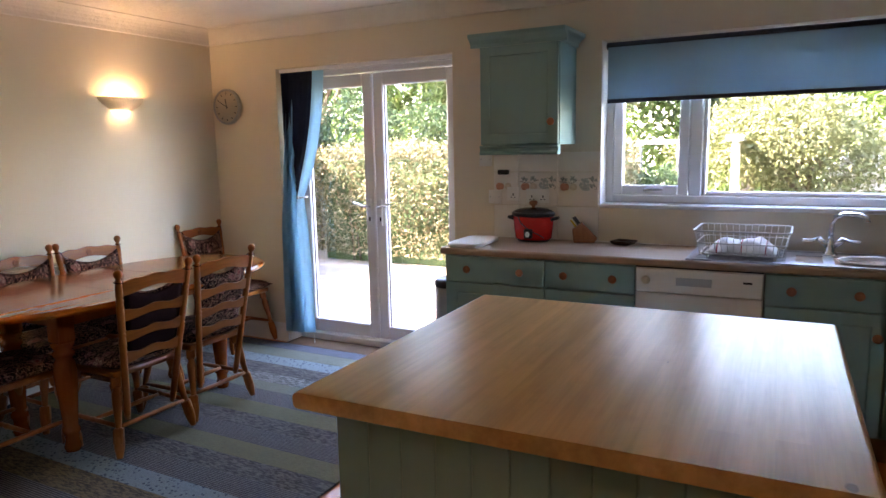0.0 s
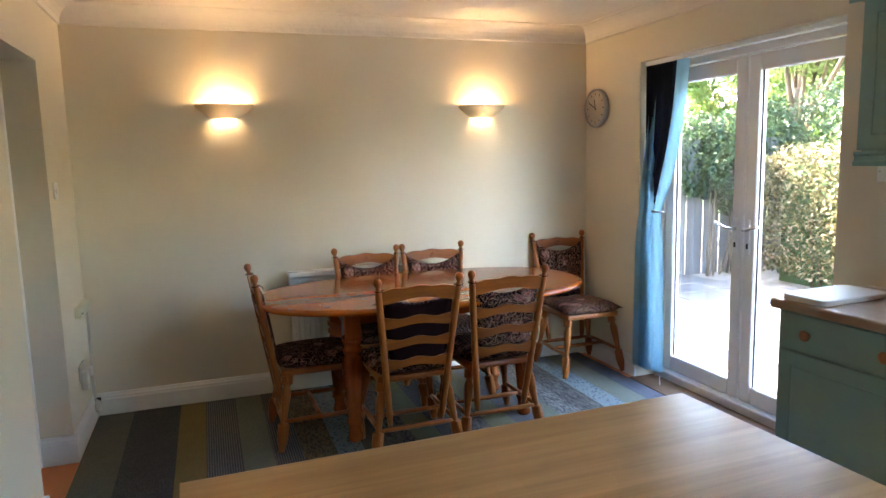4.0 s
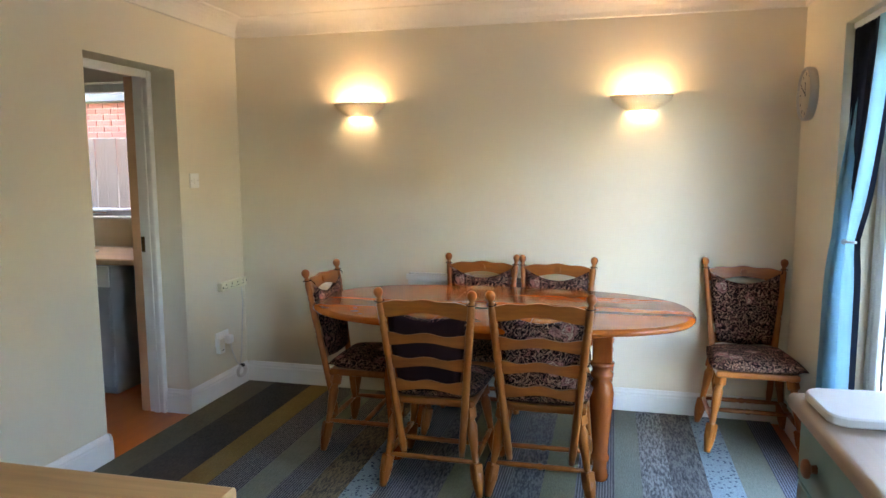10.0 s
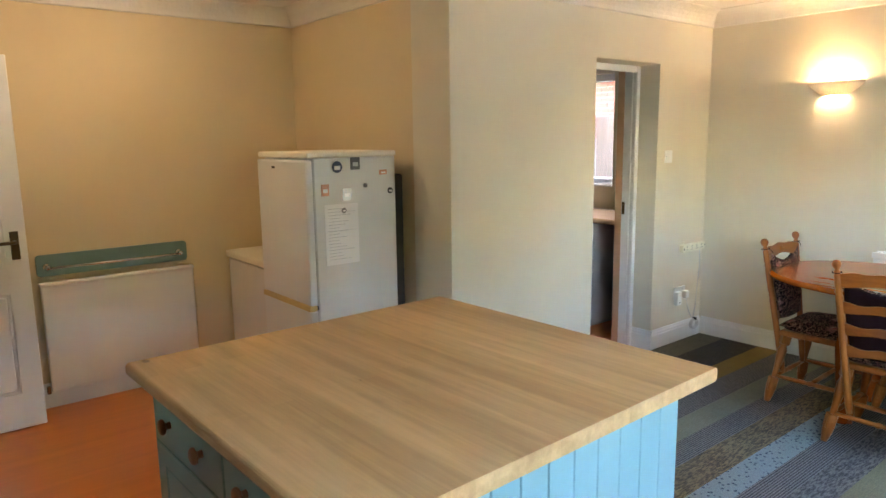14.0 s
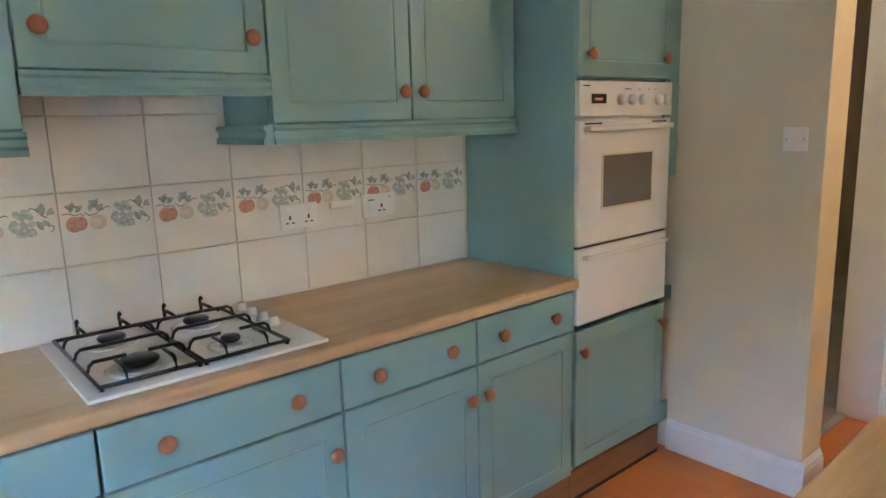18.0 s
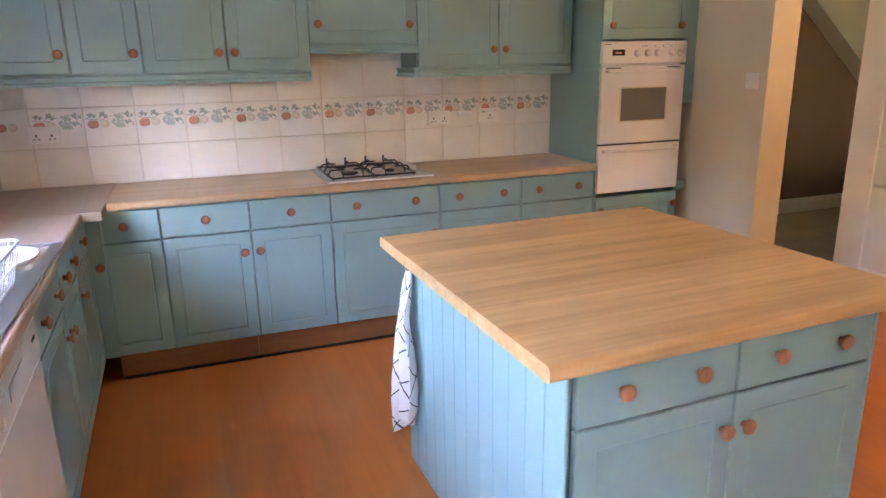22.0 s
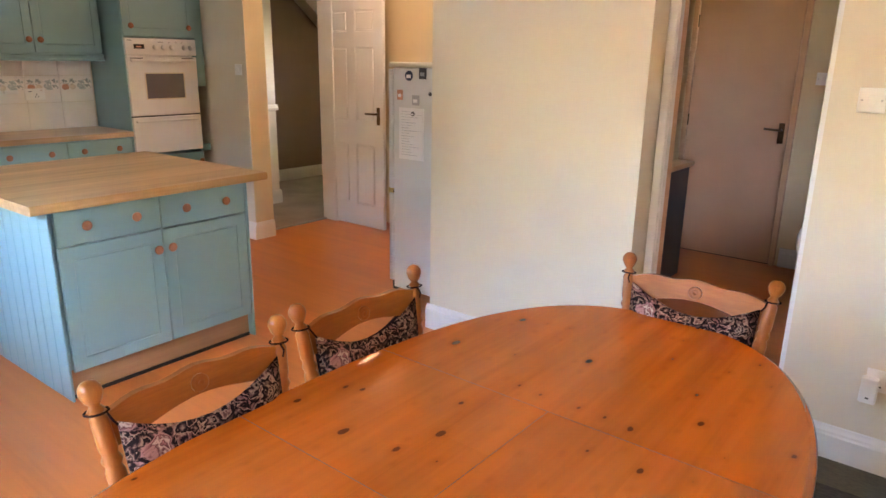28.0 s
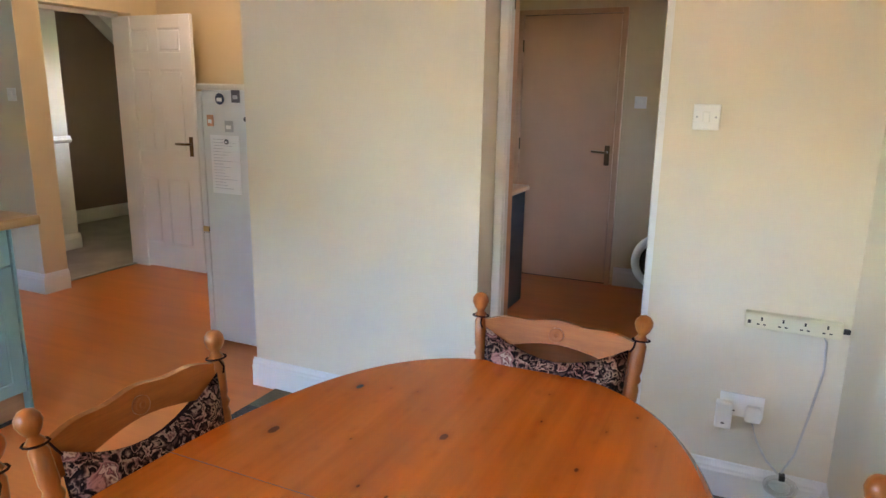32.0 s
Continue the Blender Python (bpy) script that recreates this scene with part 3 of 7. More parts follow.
# French doors
def french_doors():
    t = thing("door_1", pose(0, 0, 0), "white plastic double glazed french doors, closed", "french doors", kind="structure")
    y0, y1 = 3.87, 3.94
    x0, x1, zt = FD[0], FD[1], FD[3]
    part("head", box(x0, x1, y0, y1, zt - 0.055, zt, 0.006), M["upvc"], t)
    part("jamb", box(x0, x0 + 0.05, y0, y1, 0.0, zt - 0.055, 0.006), M["upvc"], t)
    part("jamb", box(x1 - 0.05, x1, y0, y1, 0.0, zt - 0.055, 0.006), M["upvc"], t)
    part("threshold", box(x0, x1, y0 - 0.03, y1 + 0.05, 0.0, 0.06, 0.008), M["upvc"], t)
    mid = (x0 + x1) / 2
    for s, (a, b) in enumerate(((x0 + 0.052, mid - 0.004), (mid + 0.004, x1 - 0.052))):
        leaf = part("door_leaf", box(a, a + 0.085, y0 + 0.004, y1 - 0.01, 0.065, zt - 0.06, 0.008), M["upvc"], t)
        part("stile", box(b - 0.085, b, y0 + 0.004, y1 - 0.01, 0.065, zt - 0.06, 0.008), M["upvc"], leaf)
        part("top_rail", box(a + 0.085, b - 0.085, y0 + 0.006, y1 - 0.012, zt - 0.15, zt - 0.06, 0.006), M["upvc"], leaf)
        part("bottom_rail", box(a + 0.085, b - 0.085, y0 + 0.006, y1 - 0.012, 0.065, 0.165, 0.006), M["upvc"], leaf)
        pane = part("pane", box(a + 0.07, b - 0.07, y0 + 0.03, y0 + 0.036, 0.15, zt - 0.135), M["glass"], leaf)
        pane.visible_shadow = False
        for u0, u1, w0, w1 in ((a + 0.085, a + 0.091, 0.165, zt - 0.15), (b - 0.091, b - 0.085, 0.165, zt - 0.15)):
            part("gasket", box(u0, u1, y0 + 0.022, y0 + 0.03, w0, w1), M["dark"], leaf)
        hx = (mid - 0.047) if s == 0 else (mid + 0.047)
        plate = part("handle_plate", box(hx - 0.014, hx + 0.014, y0 - 0.008, y0 + 0.004, 0.92, 1.12, 0.006, 2), M["upvc"], leaf)
        bm = bmesh.new()
        tube(bm, [(hx, y0 - 0.005, 1.06), (hx, y0 - 0.045, 1.062), (hx + (-0.02 if s == 0 else 0.02), y0 - 0.055, 1.066), (hx + (-0.115 if s == 0 else 0.115), y0 - 0.05, 1.09)], 0.009, 8)
        part("door_handle", bm, M["chrome"], leaf)
        part("keyhole", box(hx - 0.006, hx + 0.006, y0 - 0.011, y0 - 0.007, 0.955, 0.985), M["dark"], leaf)


french_doors()


def glazed_unit(t, x0, x1, y0, z0, z1, w=0.055):
    f = part("window_frame", box(x0, x0 + w, y0, y0 + 0.06, z0, z1, 0.006), M["upvc"], t)
    part("stile", box(x1 - w, x1, y0, y0 + 0.06, z0, z1, 0.006), M["upvc"], f)
    part("rail", box(x0 + w, x1 - w, y0 + 0.002, y0 + 0.058, z1 - w, z1, 0.006), M["upvc"], f)
    part("rail", box(x0 + w, x1 - w, y0 + 0.002, y0 + 0.058, z0, z0 + w, 0.006), M["upvc"], f)
    p = part("pane", box(x0 + w - 0.01, x1 - w + 0.01, y0 + 0.028, y0 + 0.034, z0 + w - 0.01, z1 - w + 0.01), M["glass"], f)
    p.visible_shadow = False
    return f


def kitchen_window():
    t = thing("window_1", pose(0, 0, 0), "wide white plastic double glazed window over the sink", "window", kind="structure")
    x0, x1, z0, z1 = WIN
    y = 3.845
    part("frame_left", box(x0, x0 + 0.045, y - 0.01, y + 0.07, z0 + 0.02, z1, 0.005), M["upvc"], t)
    part("frame_right", box(x1 - 0.045, x1, y - 0.01, y + 0.07, z0 + 0.02, z1, 0.005), M["upvc"], t)
    part("frame_top", box(x0 + 0.045, x1 - 0.045, y - 0.01, y + 0.07, z1 - 0.045, z1, 0.005), M["upvc"], t)
    part("frame_bottom", box(x0 + 0.045, x1 - 0.045, y - 0.01, y + 0.07, z0 + 0.02, z0 + 0.065, 0.005), M["upvc"], t)
    mull = -0.55
    part("mullion", box(mull - 0.035, mull + 0.035, y - 0.008, y + 0.068, z0 + 0.065, z1 - 0.045, 0.005), M["upvc"], t)
    glazed_unit(t, x0 + 0.047, mull - 0.037, y - 0.018, z0 + 0.067, z1 - 0.047, 0.055)
    glazed_unit(t, mull + 0.037, x1 - 0.047, y + 0.004, z0 + 0.067, z1 - 0.047, 0.022)
    hx = (x0 + mull) / 2
    bm = slab(box(hx - 0.03, hx + 0.03, y - 0.028, y - 0.018, z0 + 0.085, z0 + 0.105, 0.003), hx - 0.01, hx + 0.085, y - 0.045, y - 0.03, z0 + 0.09, z0 + 0.105, 0.004)
    part("window_handle", bm, M["chrome"], t, "silver window catch")
    part("window_sill", box(x0 - 0.0, x1, N - 0.012, y + 0.07, z0 - 0.004, z0 + 0.02, 0.005), M["upvc"], t)
    for nm, b in (("reveal", box(x0 - 0.0, x0 + 0.004, N - 0.002, y - 0.01, z0 + 0.02, z1)), ("reveal", box(x1 - 0.004, x1, N - 0.002, y - 0.01, z0 + 0.02, z1))):
        part(nm, b, M["white"], t)
    # roller blind
    r = thing("roller_blind", pose(0, 0, 0), "blue fabric roller blind, half lowered over the window", "blind")
    bx0, bx1, by = x0 + 0.012, x1 - 0.012, 3.765
    part("fabric", box(bx0 + 0.01, bx1 - 0.01, by, by + 0.0015, 1.735, 2.03), M["blind"], r)
    bm = bmesh.new()
    tube(bm, [(bx0, by + 0.018, 2.04), (bx1, by + 0.018, 2.04)], 0.02, 12)
    part("roller", bm, M["blind_bar"], r)
    part("bottom_bar", box(bx0 + 0.01, bx1 - 0.01, by - 0.004, by + 0.006, 1.715, 1.738, 0.002), M["blind_bar"], r)


kitchen_window()


def utility_window():
    t = thing("window_2", pose(0, 0, 0), "white plastic window in the utility room", "window", kind="structure")
    y0, y1, z0, z1 = UW
    x = W - 0.16
    for nm, b in (("frame_side", box(x, x + 0.07, y0, y0 + 0.06, z0, z1, 0.005)), ("frame_side", box(x, x + 0.07, y1 - 0.06, y1, z0, z1, 0.005)),
                  ("frame_top", box(x, x + 0.07, y0 + 0.06, y1 - 0.06, z1 - 0.06, z1, 0.005)), ("frame_bottom", box(x, x + 0.07, y0 + 0.06, y1 - 0.06, z0, z0 + 0.07, 0.005)),
                  ("sash", box(x + 0.072, x + 0.085, y0 + 0.06, y1 - 0.06, z0 + 0.02, z0 + 0.06, 0.003)),
                  ("window_sill", box(x + 0.07, W + 0.01, y0 + 0.001, y1 - 0.001, z0, z0 + 0.018, 0.004))):
        part(nm, b, M["upvc"], t)
    p = part("pane", box(x + 0.03, x + 0.036, y0 + 0.05, y1 - 0.05, z0 + 0.06, z1 - 0.05), M["glass"], t)
    p.visible_shadow = False
    bm = box(x + 0.085, x + 0.10, -0.95, -0.80, z0 + 0.035, z0 + 0.05, 0.003)
    part("window_handle", bm, M["chrome"], t)


utility_window()


# utility doorway lining, hall door frame and the two doors
def lining(name, pieces, label):
    t = thing(name, pose(0, 0, 0), label, "door frame", kind="structure")
    for nm, b in pieces:
        part(nm, b, M["white"], t)
    return t


x0, x1, zt = UD[0], UD[1], UD[3]
ud = lining("door_frame_1", [
    ("jamb", box(x0, x0 + 0.028, 0.06, 0.157, 0, zt - 0.03, 0.002)), ("jamb", box(x1 - 0.028, x1, 0.06, 0.157, 0, zt - 0.03, 0.002)), ("head", box(x0, x1, 0.06, 0.157, zt - 0.03, zt, 0.002)),
    ("architrave", box(x0 + 0.003, x0 + 0.045, 0.157, 0.172, 0, zt - 0.005, 0.005)), ("architrave", box(x1 - 0.045, x1 - 0.003, 0.157, 0.172, 0, zt - 0.005, 0.005)),
    ("architrave", box(x0 + 0.045, x1 - 0.045, 0.157, 0.172, zt - 0.047, zt - 0.005, 0.005)),
    ("door_stop", box(x0 + 0.028, x0 + 0.038, 0.100, 0.130, 0, zt - 0.03, 0.002)), ("door_stop", box(x1 - 0.038, x1 - 0.028, 0.100, 0.130, 0, zt - 0.03, 0.002))], "white painted doorway lining to the utility room")
for a in (x0 + 0.001, x1 - 0.026):
    part("lining_back", box(a, a + 0.025, 0.001, 0.059, 0, zt - 0.03, 0.002), M["door_tan"], ud, "brown back of the lining")
part("hinge", box(x1 - 0.031, x1 - 0.027, 0.065, 0.095, 1.78, 1.88, 0.001), M["bronze"], ud, "brass butt hinge")
part("strike_plate", box(x0 + 0.027, x0 + 0.030, 0.064, 0.088, 0.97, 1.06, 0.001), M["bronze"], ud, "brass strike plate")
y0, y1 = HD[0], HD[1]
hd = lining("door_frame_2", [
    ("jamb", box(NIBX + 0.0, 0.875, y0, y0 + 0.03, 0, 1.97, 0.002)), ("jamb", box(NIBX + 0.14, 0.875, y1 - 0.03, y1, 0, 1.97, 0.002)), ("head", box(NIBX + 0.14, 0.875, y0, y1, 1.97, 2.0, 0.002)),
    ("architrave", box(0.875, 0.89, y1 - 0.02, y1 + 0.04, 0, 2.03, 0.004))], "white painted door frame to the hall")
part("threshold_strip", box(0.825, 0.86, y0 + 0.03, y1 - 0.03, 0.0, 0.012, 0.003), M["steel"], hd, "metal threshold strip")


def panel_door():
    """Six-panel moulded door, open flat against the recess."""
    t = thing("door_2", pose(0.848, -1.13, 0.008, 0, 0, 0), "white six panel moulded door, standing open", "door", kind="structure")
    w, h, d = 0.762, 1.972, 0.035
    bm = box(-w, 0, -d / 2 + 0.009, d / 2 - 0.009, 0, h, 0.002)
    leaf = part("door_leaf", bm, M["white"], t)
    cols = ((-w + 0.105, -w / 2 - 0.05), (-w / 2 + 0.05, -0.105))
    rows = ((0.20, 0.74), (0.95, 1.57), (1.70, 1.87))
    edges = [0.0, 0.20, 0.74, 0.95, 1.57, 1.70, 1.87, h]
    for s in (-1, 1):
        f0, f1 = sorted((s * (d / 2 - 0.009), s * d / 2))
        bm = bmesh.new()
        for a, b in ((-w, cols[0][0]), (cols[0][1], cols[1][0]), (cols[1][1], 0)):
            slab(bm, a, b, f0, f1, 0, h, 0.004)
        for a, b in ((0, 0.20), (0.74, 0.95), (1.57, 1.70), (1.87, h)):
            for c in cols:
                slab(bm, c[0] - 0.007, c[1] + 0.007, f0, f1 - 0.0002 if s > 0 else f1, a, b, 0.004)
        part("stiles_and_rails", bm, M["white"], leaf)
        for c in cols:
            for r in rows:
                g0, g1 = sorted((s * (d / 2 - 0.010), s * (d / 2 - 0.001)))
                part("raised_panel", box(c[0] + 0.012, c[1] - 0.012, g0, g1, r[0] + 0.012, r[1] - 0.012, 0.0085, 2), M["white"], leaf)
        # lever handle
        yy = s * d / 2
        p0, p1 = sorted((yy, yy + s * 0.006))
        part("handle_plate", box(-w + 0.035, -w + 0.075, p0, p1, 0.925, 1.075, 0.003), M["bronze"], leaf, "antique bronze handle plate")
        bm = bmesh.new()
        tube(bm, [(-w + 0.055, yy, 1.02), (-w + 0.055, yy + s * 0.045, 1.02), (-w + 0.075, yy + s * 0.052, 1.02), (-w + 0.165, yy + s * 0.050, 1.018)], 0.009, 8)
        part("door_handle", bm, M["bronze"], leaf, "antique bronze lever handle")
    for z in (0.22, 1.72):
        part("hinge", box(-0.004, 0.010, d / 2 - 0.004, d / 2 + 0.006, z, z + 0.09, 0.002), M["bronze"], t, "bronze hinge")


panel_door()
# door and frame carry the utility room's dim warm light as brown
t = thing("door_3", pose(-2.447, UTS, 0.0), "plain flush door of the utility room, closed, coloured brown for dim warm light", "door", kind="structure")
part("door_leaf", box(-0.366, 0.366, 0.004, 0.03, 0.012, 2.024, 0.002), M["door_tan"], t)
for nm, b in (("jamb", box(-0.41, -0.372, 0.0, 0.040, 0, 2.065, 0.003)), ("jamb", box(0.372, 0.41, 0.0, 0.040, 0, 2.065, 0.003)), ("head", box(-0.372, 0.372, 0.0, 0.040, 2.030, 2.065, 0.003))):
    part(nm, b, M["door_tan"], t)
part("gap", box(-0.372, 0.372, 0.0, 0.004, 0.0, 2.030), M["dark"], t, "dark gap round the door")
for z in (0.25, 1.02, 1.76):
    part("hinge", box(0.362, 0.372, 0.028, 0.036, z, z + 0.09, 0.002), M["bronze"], t, "brass hinge")
part("handle_plate", box(-0.345, -0.305, 0.03, 0.036, 0.93, 1.08, 0.003), M["bronze"], t, "antique bronze handle plate")
bm = bmesh.new()
tube(bm, [(-0.325, 0.03, 1.03), (-0.325, 0.078, 1.03), (-0.305, 0.084, 1.03), (-0.215, 0.08, 1.035)], 0.009, 8)
part("door_handle", bm, M["bronze"], t, "antique bronze lever handle")

# ---- kitchen units ----
def knob_mesh():
    bm = bmesh.new()
    lathe(bm, [(0.0102, 0.0), (0.0090, 0.010), (0.0136, 0.014), (0.0209, 0.017), (0.0220, 0.022), (0.0192, 0.027), (0.0102, 0.030), (0.0, 0.0305)], pose(0, 0, 0, 90), 14)
    return mesh_of("knob", bm, M["knob"])


KNOB = knob_mesh()


def knob(parent, x, y, z):
    return part("knob", KNOB, None, parent, m=Matrix.Translation((x, y, z)))


def front_panel(x0, x1, z0, z1, frame_w=0.055, thick=0.019):
    """A door or drawer front facing -y with a recessed middle."""
    bm = box(x0, x1, -thick, 0, z0, z1)
    f = min(bm.faces, key=lambda q: q.calc_center_median().y)
    if frame_w:
        bmesh.ops.inset_region(bm, faces=[f], thickness=frame_w, depth=0, use_even_offset=True)
        bmesh.ops.inset_region(bm, faces=[f], thickness=0.004, depth=-0.0042, use_even_offset=True)
        bmesh.ops.inset_region(bm, faces=[f], thickness=0.006, depth=0.0025, use_even_offset=True)
    outer = [e for e in bm.edges if all(abs(v.co.y + thick) < 1e-6 for v in e.verts) and all(min(abs(v.co.x - x0), abs(v.co.x - x1), abs(v.co.z - z0), abs(v.co.z - z1)) < 1e-6 for v in e.verts)]
    bmesh.ops.bevel(bm, geom=outer, offset=0.004, segments=2, affect="EDGES", profile=0.5)
    return bm


def base_unit(m, w, doors, drawers=True, depth=0.55, label="", z_low=0.138, z_top=0.868, split=0.712, group="base cabinets", name="base_cabinet", knobs2=True):
    """A base cabinet: front at y = 0 facing -y, width along x from 0."""
    t = thing(name, m, label or "duck-egg green painted base cabinet with wooden knobs", "cabinet", group)
    part("body", box(0.001, w - 0.001, 0.024, depth, z_low - 0.02, z_top), M["green"], t)
    zz = z_top
    if drawers:
        dr = part("drawer", front_panel(0.003, w - 0.003, split + 0.003, z_top - 0.006, 0), M["green"], t)
        if knobs2:
            knob(dr, w * 0.225, -0.019, (split + z_top) / 2)
            knob(dr, w * 0.765, -0.019, (split + z_top) / 2)
        else:
            knob(dr, w * 0.5, -0.019, (split + z_top) / 2)
        zz = split
    k = len(doors)
    for i, side in enumerate(doors):
        a, b = 0.003 + i * w / k, (i + 1) * w / k - 0.003
        d = part("door", front_panel(a, b, z_low, zz - 0.004), M["green"], t)
        if side:
            knob(d, (b - 0.035) if side == "R" else (a + 0.035), -0.019, zz - 0.108)
    return t


FACE_W = 1.25       # fronts of the run on the east wall


def east(y):
    """Pose of a unit on the east wall whose left end (seen from the front) is at y."""
    return pose(FACE_W + 0.019, y, 0, 0, 0, -90)


# seen from the front, x runs towards -y
for y_left, w, doors, k2 in ((3.257, 0.321, "L", False), (2.936, 0.419, "R", False), (2.517, 0.412, "L", False), (2.105, 0.609, "R", True), (1.496, 0.505, "R", True), (0.991, 0.486, "L", True)):
    base_unit(east(y_left), w, doors, knobs2=k2)
for y0, y1 in ((3.20, 2.53), (2.53, 0.50)):
    solid("plinth", box(FACE_W + 0.016, FACE_W + 0.031, y1 + 0.001, y0 - 0.001, 0.020, 0.136, 0.002), M["plinth"], "brown wood-effect plinth board under the cabinets", "plinth", group="plinths")
solid("plinth", box(FACE_W + 0.020, FACE_W + 0.034, -0.13, 3.2, 0.001, 0.019), M["dark"], "dark plinth seal strip along the floor", "plinth seal", group="plinths")
solid("plinth", box(FACE_W + 0.016, FACE_W + 0.031, -0.12, 0.499, 0.020, 0.136, 0.002), M["plinth"], "brown wood-effect plinth board under the oven unit", "plinth", group="plinths")

# oven tower
t = thing("oven_tower", east(0.49), "tall duck-egg green cabinet housing the oven", "cabinet")
part("side_panel", box(0.0, 0.018, 0.0, 0.56, 0.14, 2.20, 0.002), M["green"], t)
part("side_panel", box(0.585, 0.603, 0.0, 0.56, 0.14, 2.20, 0.002), M["green"], t)
part("top_box", box(0.018, 0.585, 0.01, 0.56, 1.62, 2.19), M["green"], t)
part("lower_box", box(0.018, 0.585, 0.01, 0.56, 0.14, 0.69), M["green"], t)
d = part("door", front_panel(0.004, 0.599, 1.625, 2.17, 0.055), M["green"], t)
knob(d, 0.06, -0.019, 1.70)
knob(d, 0.54, -0.019, 1.70)
d = part("door", front_panel(0.004, 0.599, 0.16, 0.70, 0.055), M["green"], t)
knob(d, 0.036, -0.019, 0.620)
knob(d, 0.567, -0.019, 0.626)
d = part("filler_panel", box(0.605, 0.680, -0.004, 0.014, 1.24, 2.19, 0.002), M["green"], t, "narrow green filler strip")
part("filler_panel", box(0.605, 0.680, -0.004, 0.014, 0.14, 0.23, 0.002), M["green"], t)
part("filler_panel", box(0.605, 0.680, -0.004, 0.014, 0.70, 0.76, 0.002), M["green"], t)
# near-black sheet set in the recess to give the gap its shade
part("gap_shade_sheet", box(0.604, 0.682, 0.30, 0.31, 0.14, 1.24), M["dark"], t, "dark sheet for the shade in the narrow gap beside the oven housing")
CORN = [(0.0, 0.0), (0.012, 0.0), (0.014, 0.018), (0.03, 0.038), (0.048, 0.050), (0.052, 0.056), (0.052, 0.072), (0.0, 0.072)]


def unit_cornice(t, x0, x1, z, depth, left=True, right=True):
    bm = bmesh.new()
    extrude_outline(bm, [(-0.019 - u, z + v) for u, v in CORN], "x", x0 - (0.05 if left else 0), x1 + (0.05 if right else 0))
    if left:
        extrude_outline(bm, [(x0 - u, z + v) for u, v in CORN], "y", -0.02, depth)
    if right:
        extrude_outline(bm, [(x1 + u, z + v) for u, v in CORN], "y", -0.02, depth)
    part("cornice", bm, M["green"], t, "moulded green cornice")


unit_cornice(t, 0.0, 0.603, 2.17, 0.55, True, False)

# built-in oven
t = thing("oven", east(0.487), "white built-in double oven with smoked glass window", "oven")
part("body", box(0.022, 0.575, 0.01, 0.5, 0.722, 1.61), M["enamel"], t)
pan = part("control_panel", box(0.004, 0.597, -0.022, 0.01, 1.485, 1.612, 0.004), M["enamel"], t)
part("display", box(0.07, 0.155, -0.0235, -0.021, 1.532, 1.566), M["dark_glass"], pan, "dark clock display")
part("red_digits", box(0.088, 0.132, -0.0242, -0.0232, 1.543, 1.552), M["apple"], pan)
for x in (0.24, 0.31, 0.38, 0.49, 0.545):
    bm = bmesh.new()
    lathe(bm, [(0.019, 0), (0.019, 0.012), (0.015, 0.02), (0.0, 0.021)], pose(x, -0.022, 1.545, 90), 16)
    part("dial", bm, M["enamel"], pan)
for x in (0.27, 0.285, 0.30, 0.36, 0.42, 0.47):
    part("mark", box(x, x + 0.008, -0.0232, -0.0218, 1.582, 1.586), M["dark"], pan)
part("badge", box(0.02, 0.06, -0.0232, -0.0218, 1.592, 1.596), M["dark"], pan)
door = part("oven_door", box(0.006, 0.595, -0.020, 0.008, 1.022, 1.475, 0.005), M["enamel"], t)
part("window", box(0.145, 0.465, -0.0215, -0.0185, 1.155, 1.345, 0.001), M["oven_glass"], door, "grey mesh glass oven window")
bm = bmesh.new()
lathe(bm, [(0.0, 0.0), (0.055, 0.0), (0.045, 0.0006), (0.0, 0.0006)], pose(0.36, -0.0186, 1.085, 90) @ Matrix.Diagonal((1.0, 0.38, 1, 1)), 20)
part("heat_stain", bm, M["stain"], door, "brown heat stain under the window")
part("window_rim", slab(slab(slab(box(0.137, 0.145, -0.0225, -0.019, 1.147, 1.353), 0.465, 0.473, -0.0225, -0.019, 1.147, 1.353), 0.145, 0.465, -0.0225, -0.019, 1.345, 1.353), 0.145, 0.465, -0.0225, -0.019, 1.147, 1.155), M["cream_plastic"], door)
bm = box(0.03, 0.57, -0.052, -0.036, 1.435, 1.455, 0.005, 2)
slab(bm, 0.03, 0.055, -0.038, -0.019, 1.437, 1.453)
slab(bm, 0.545, 0.57, -0.038, -0.019, 1.437, 1.453)
part("handle", bm, M["enamel"], door)
for a in (0.035, 0.46):
    part("vent_slot", box(a, a + 0.10, -0.0212, -0.0195, 1.459, 1.465), M["dark"], door)
gr = part("lower_door", box(0.006, 0.595, -0.020, 0.008, 0.724, 1.012, 0.005), M["enamel"], t)
bm = box(0.03, 0.57, -0.048, -0.034, 0.972, 0.988, 0.005, 2)
slab(bm, 0.03, 0.055, -0.036, -0.019, 0.973, 0.987)
slab(bm, 0.545, 0.57, -0.036, -0.019, 0.973, 0.987)
part("handle", bm, M["enamel"], gr)
part("gap", box(0.006, 0.595, -0.010, 0.005, 1.0125, 1.0215), M["dark"], t)


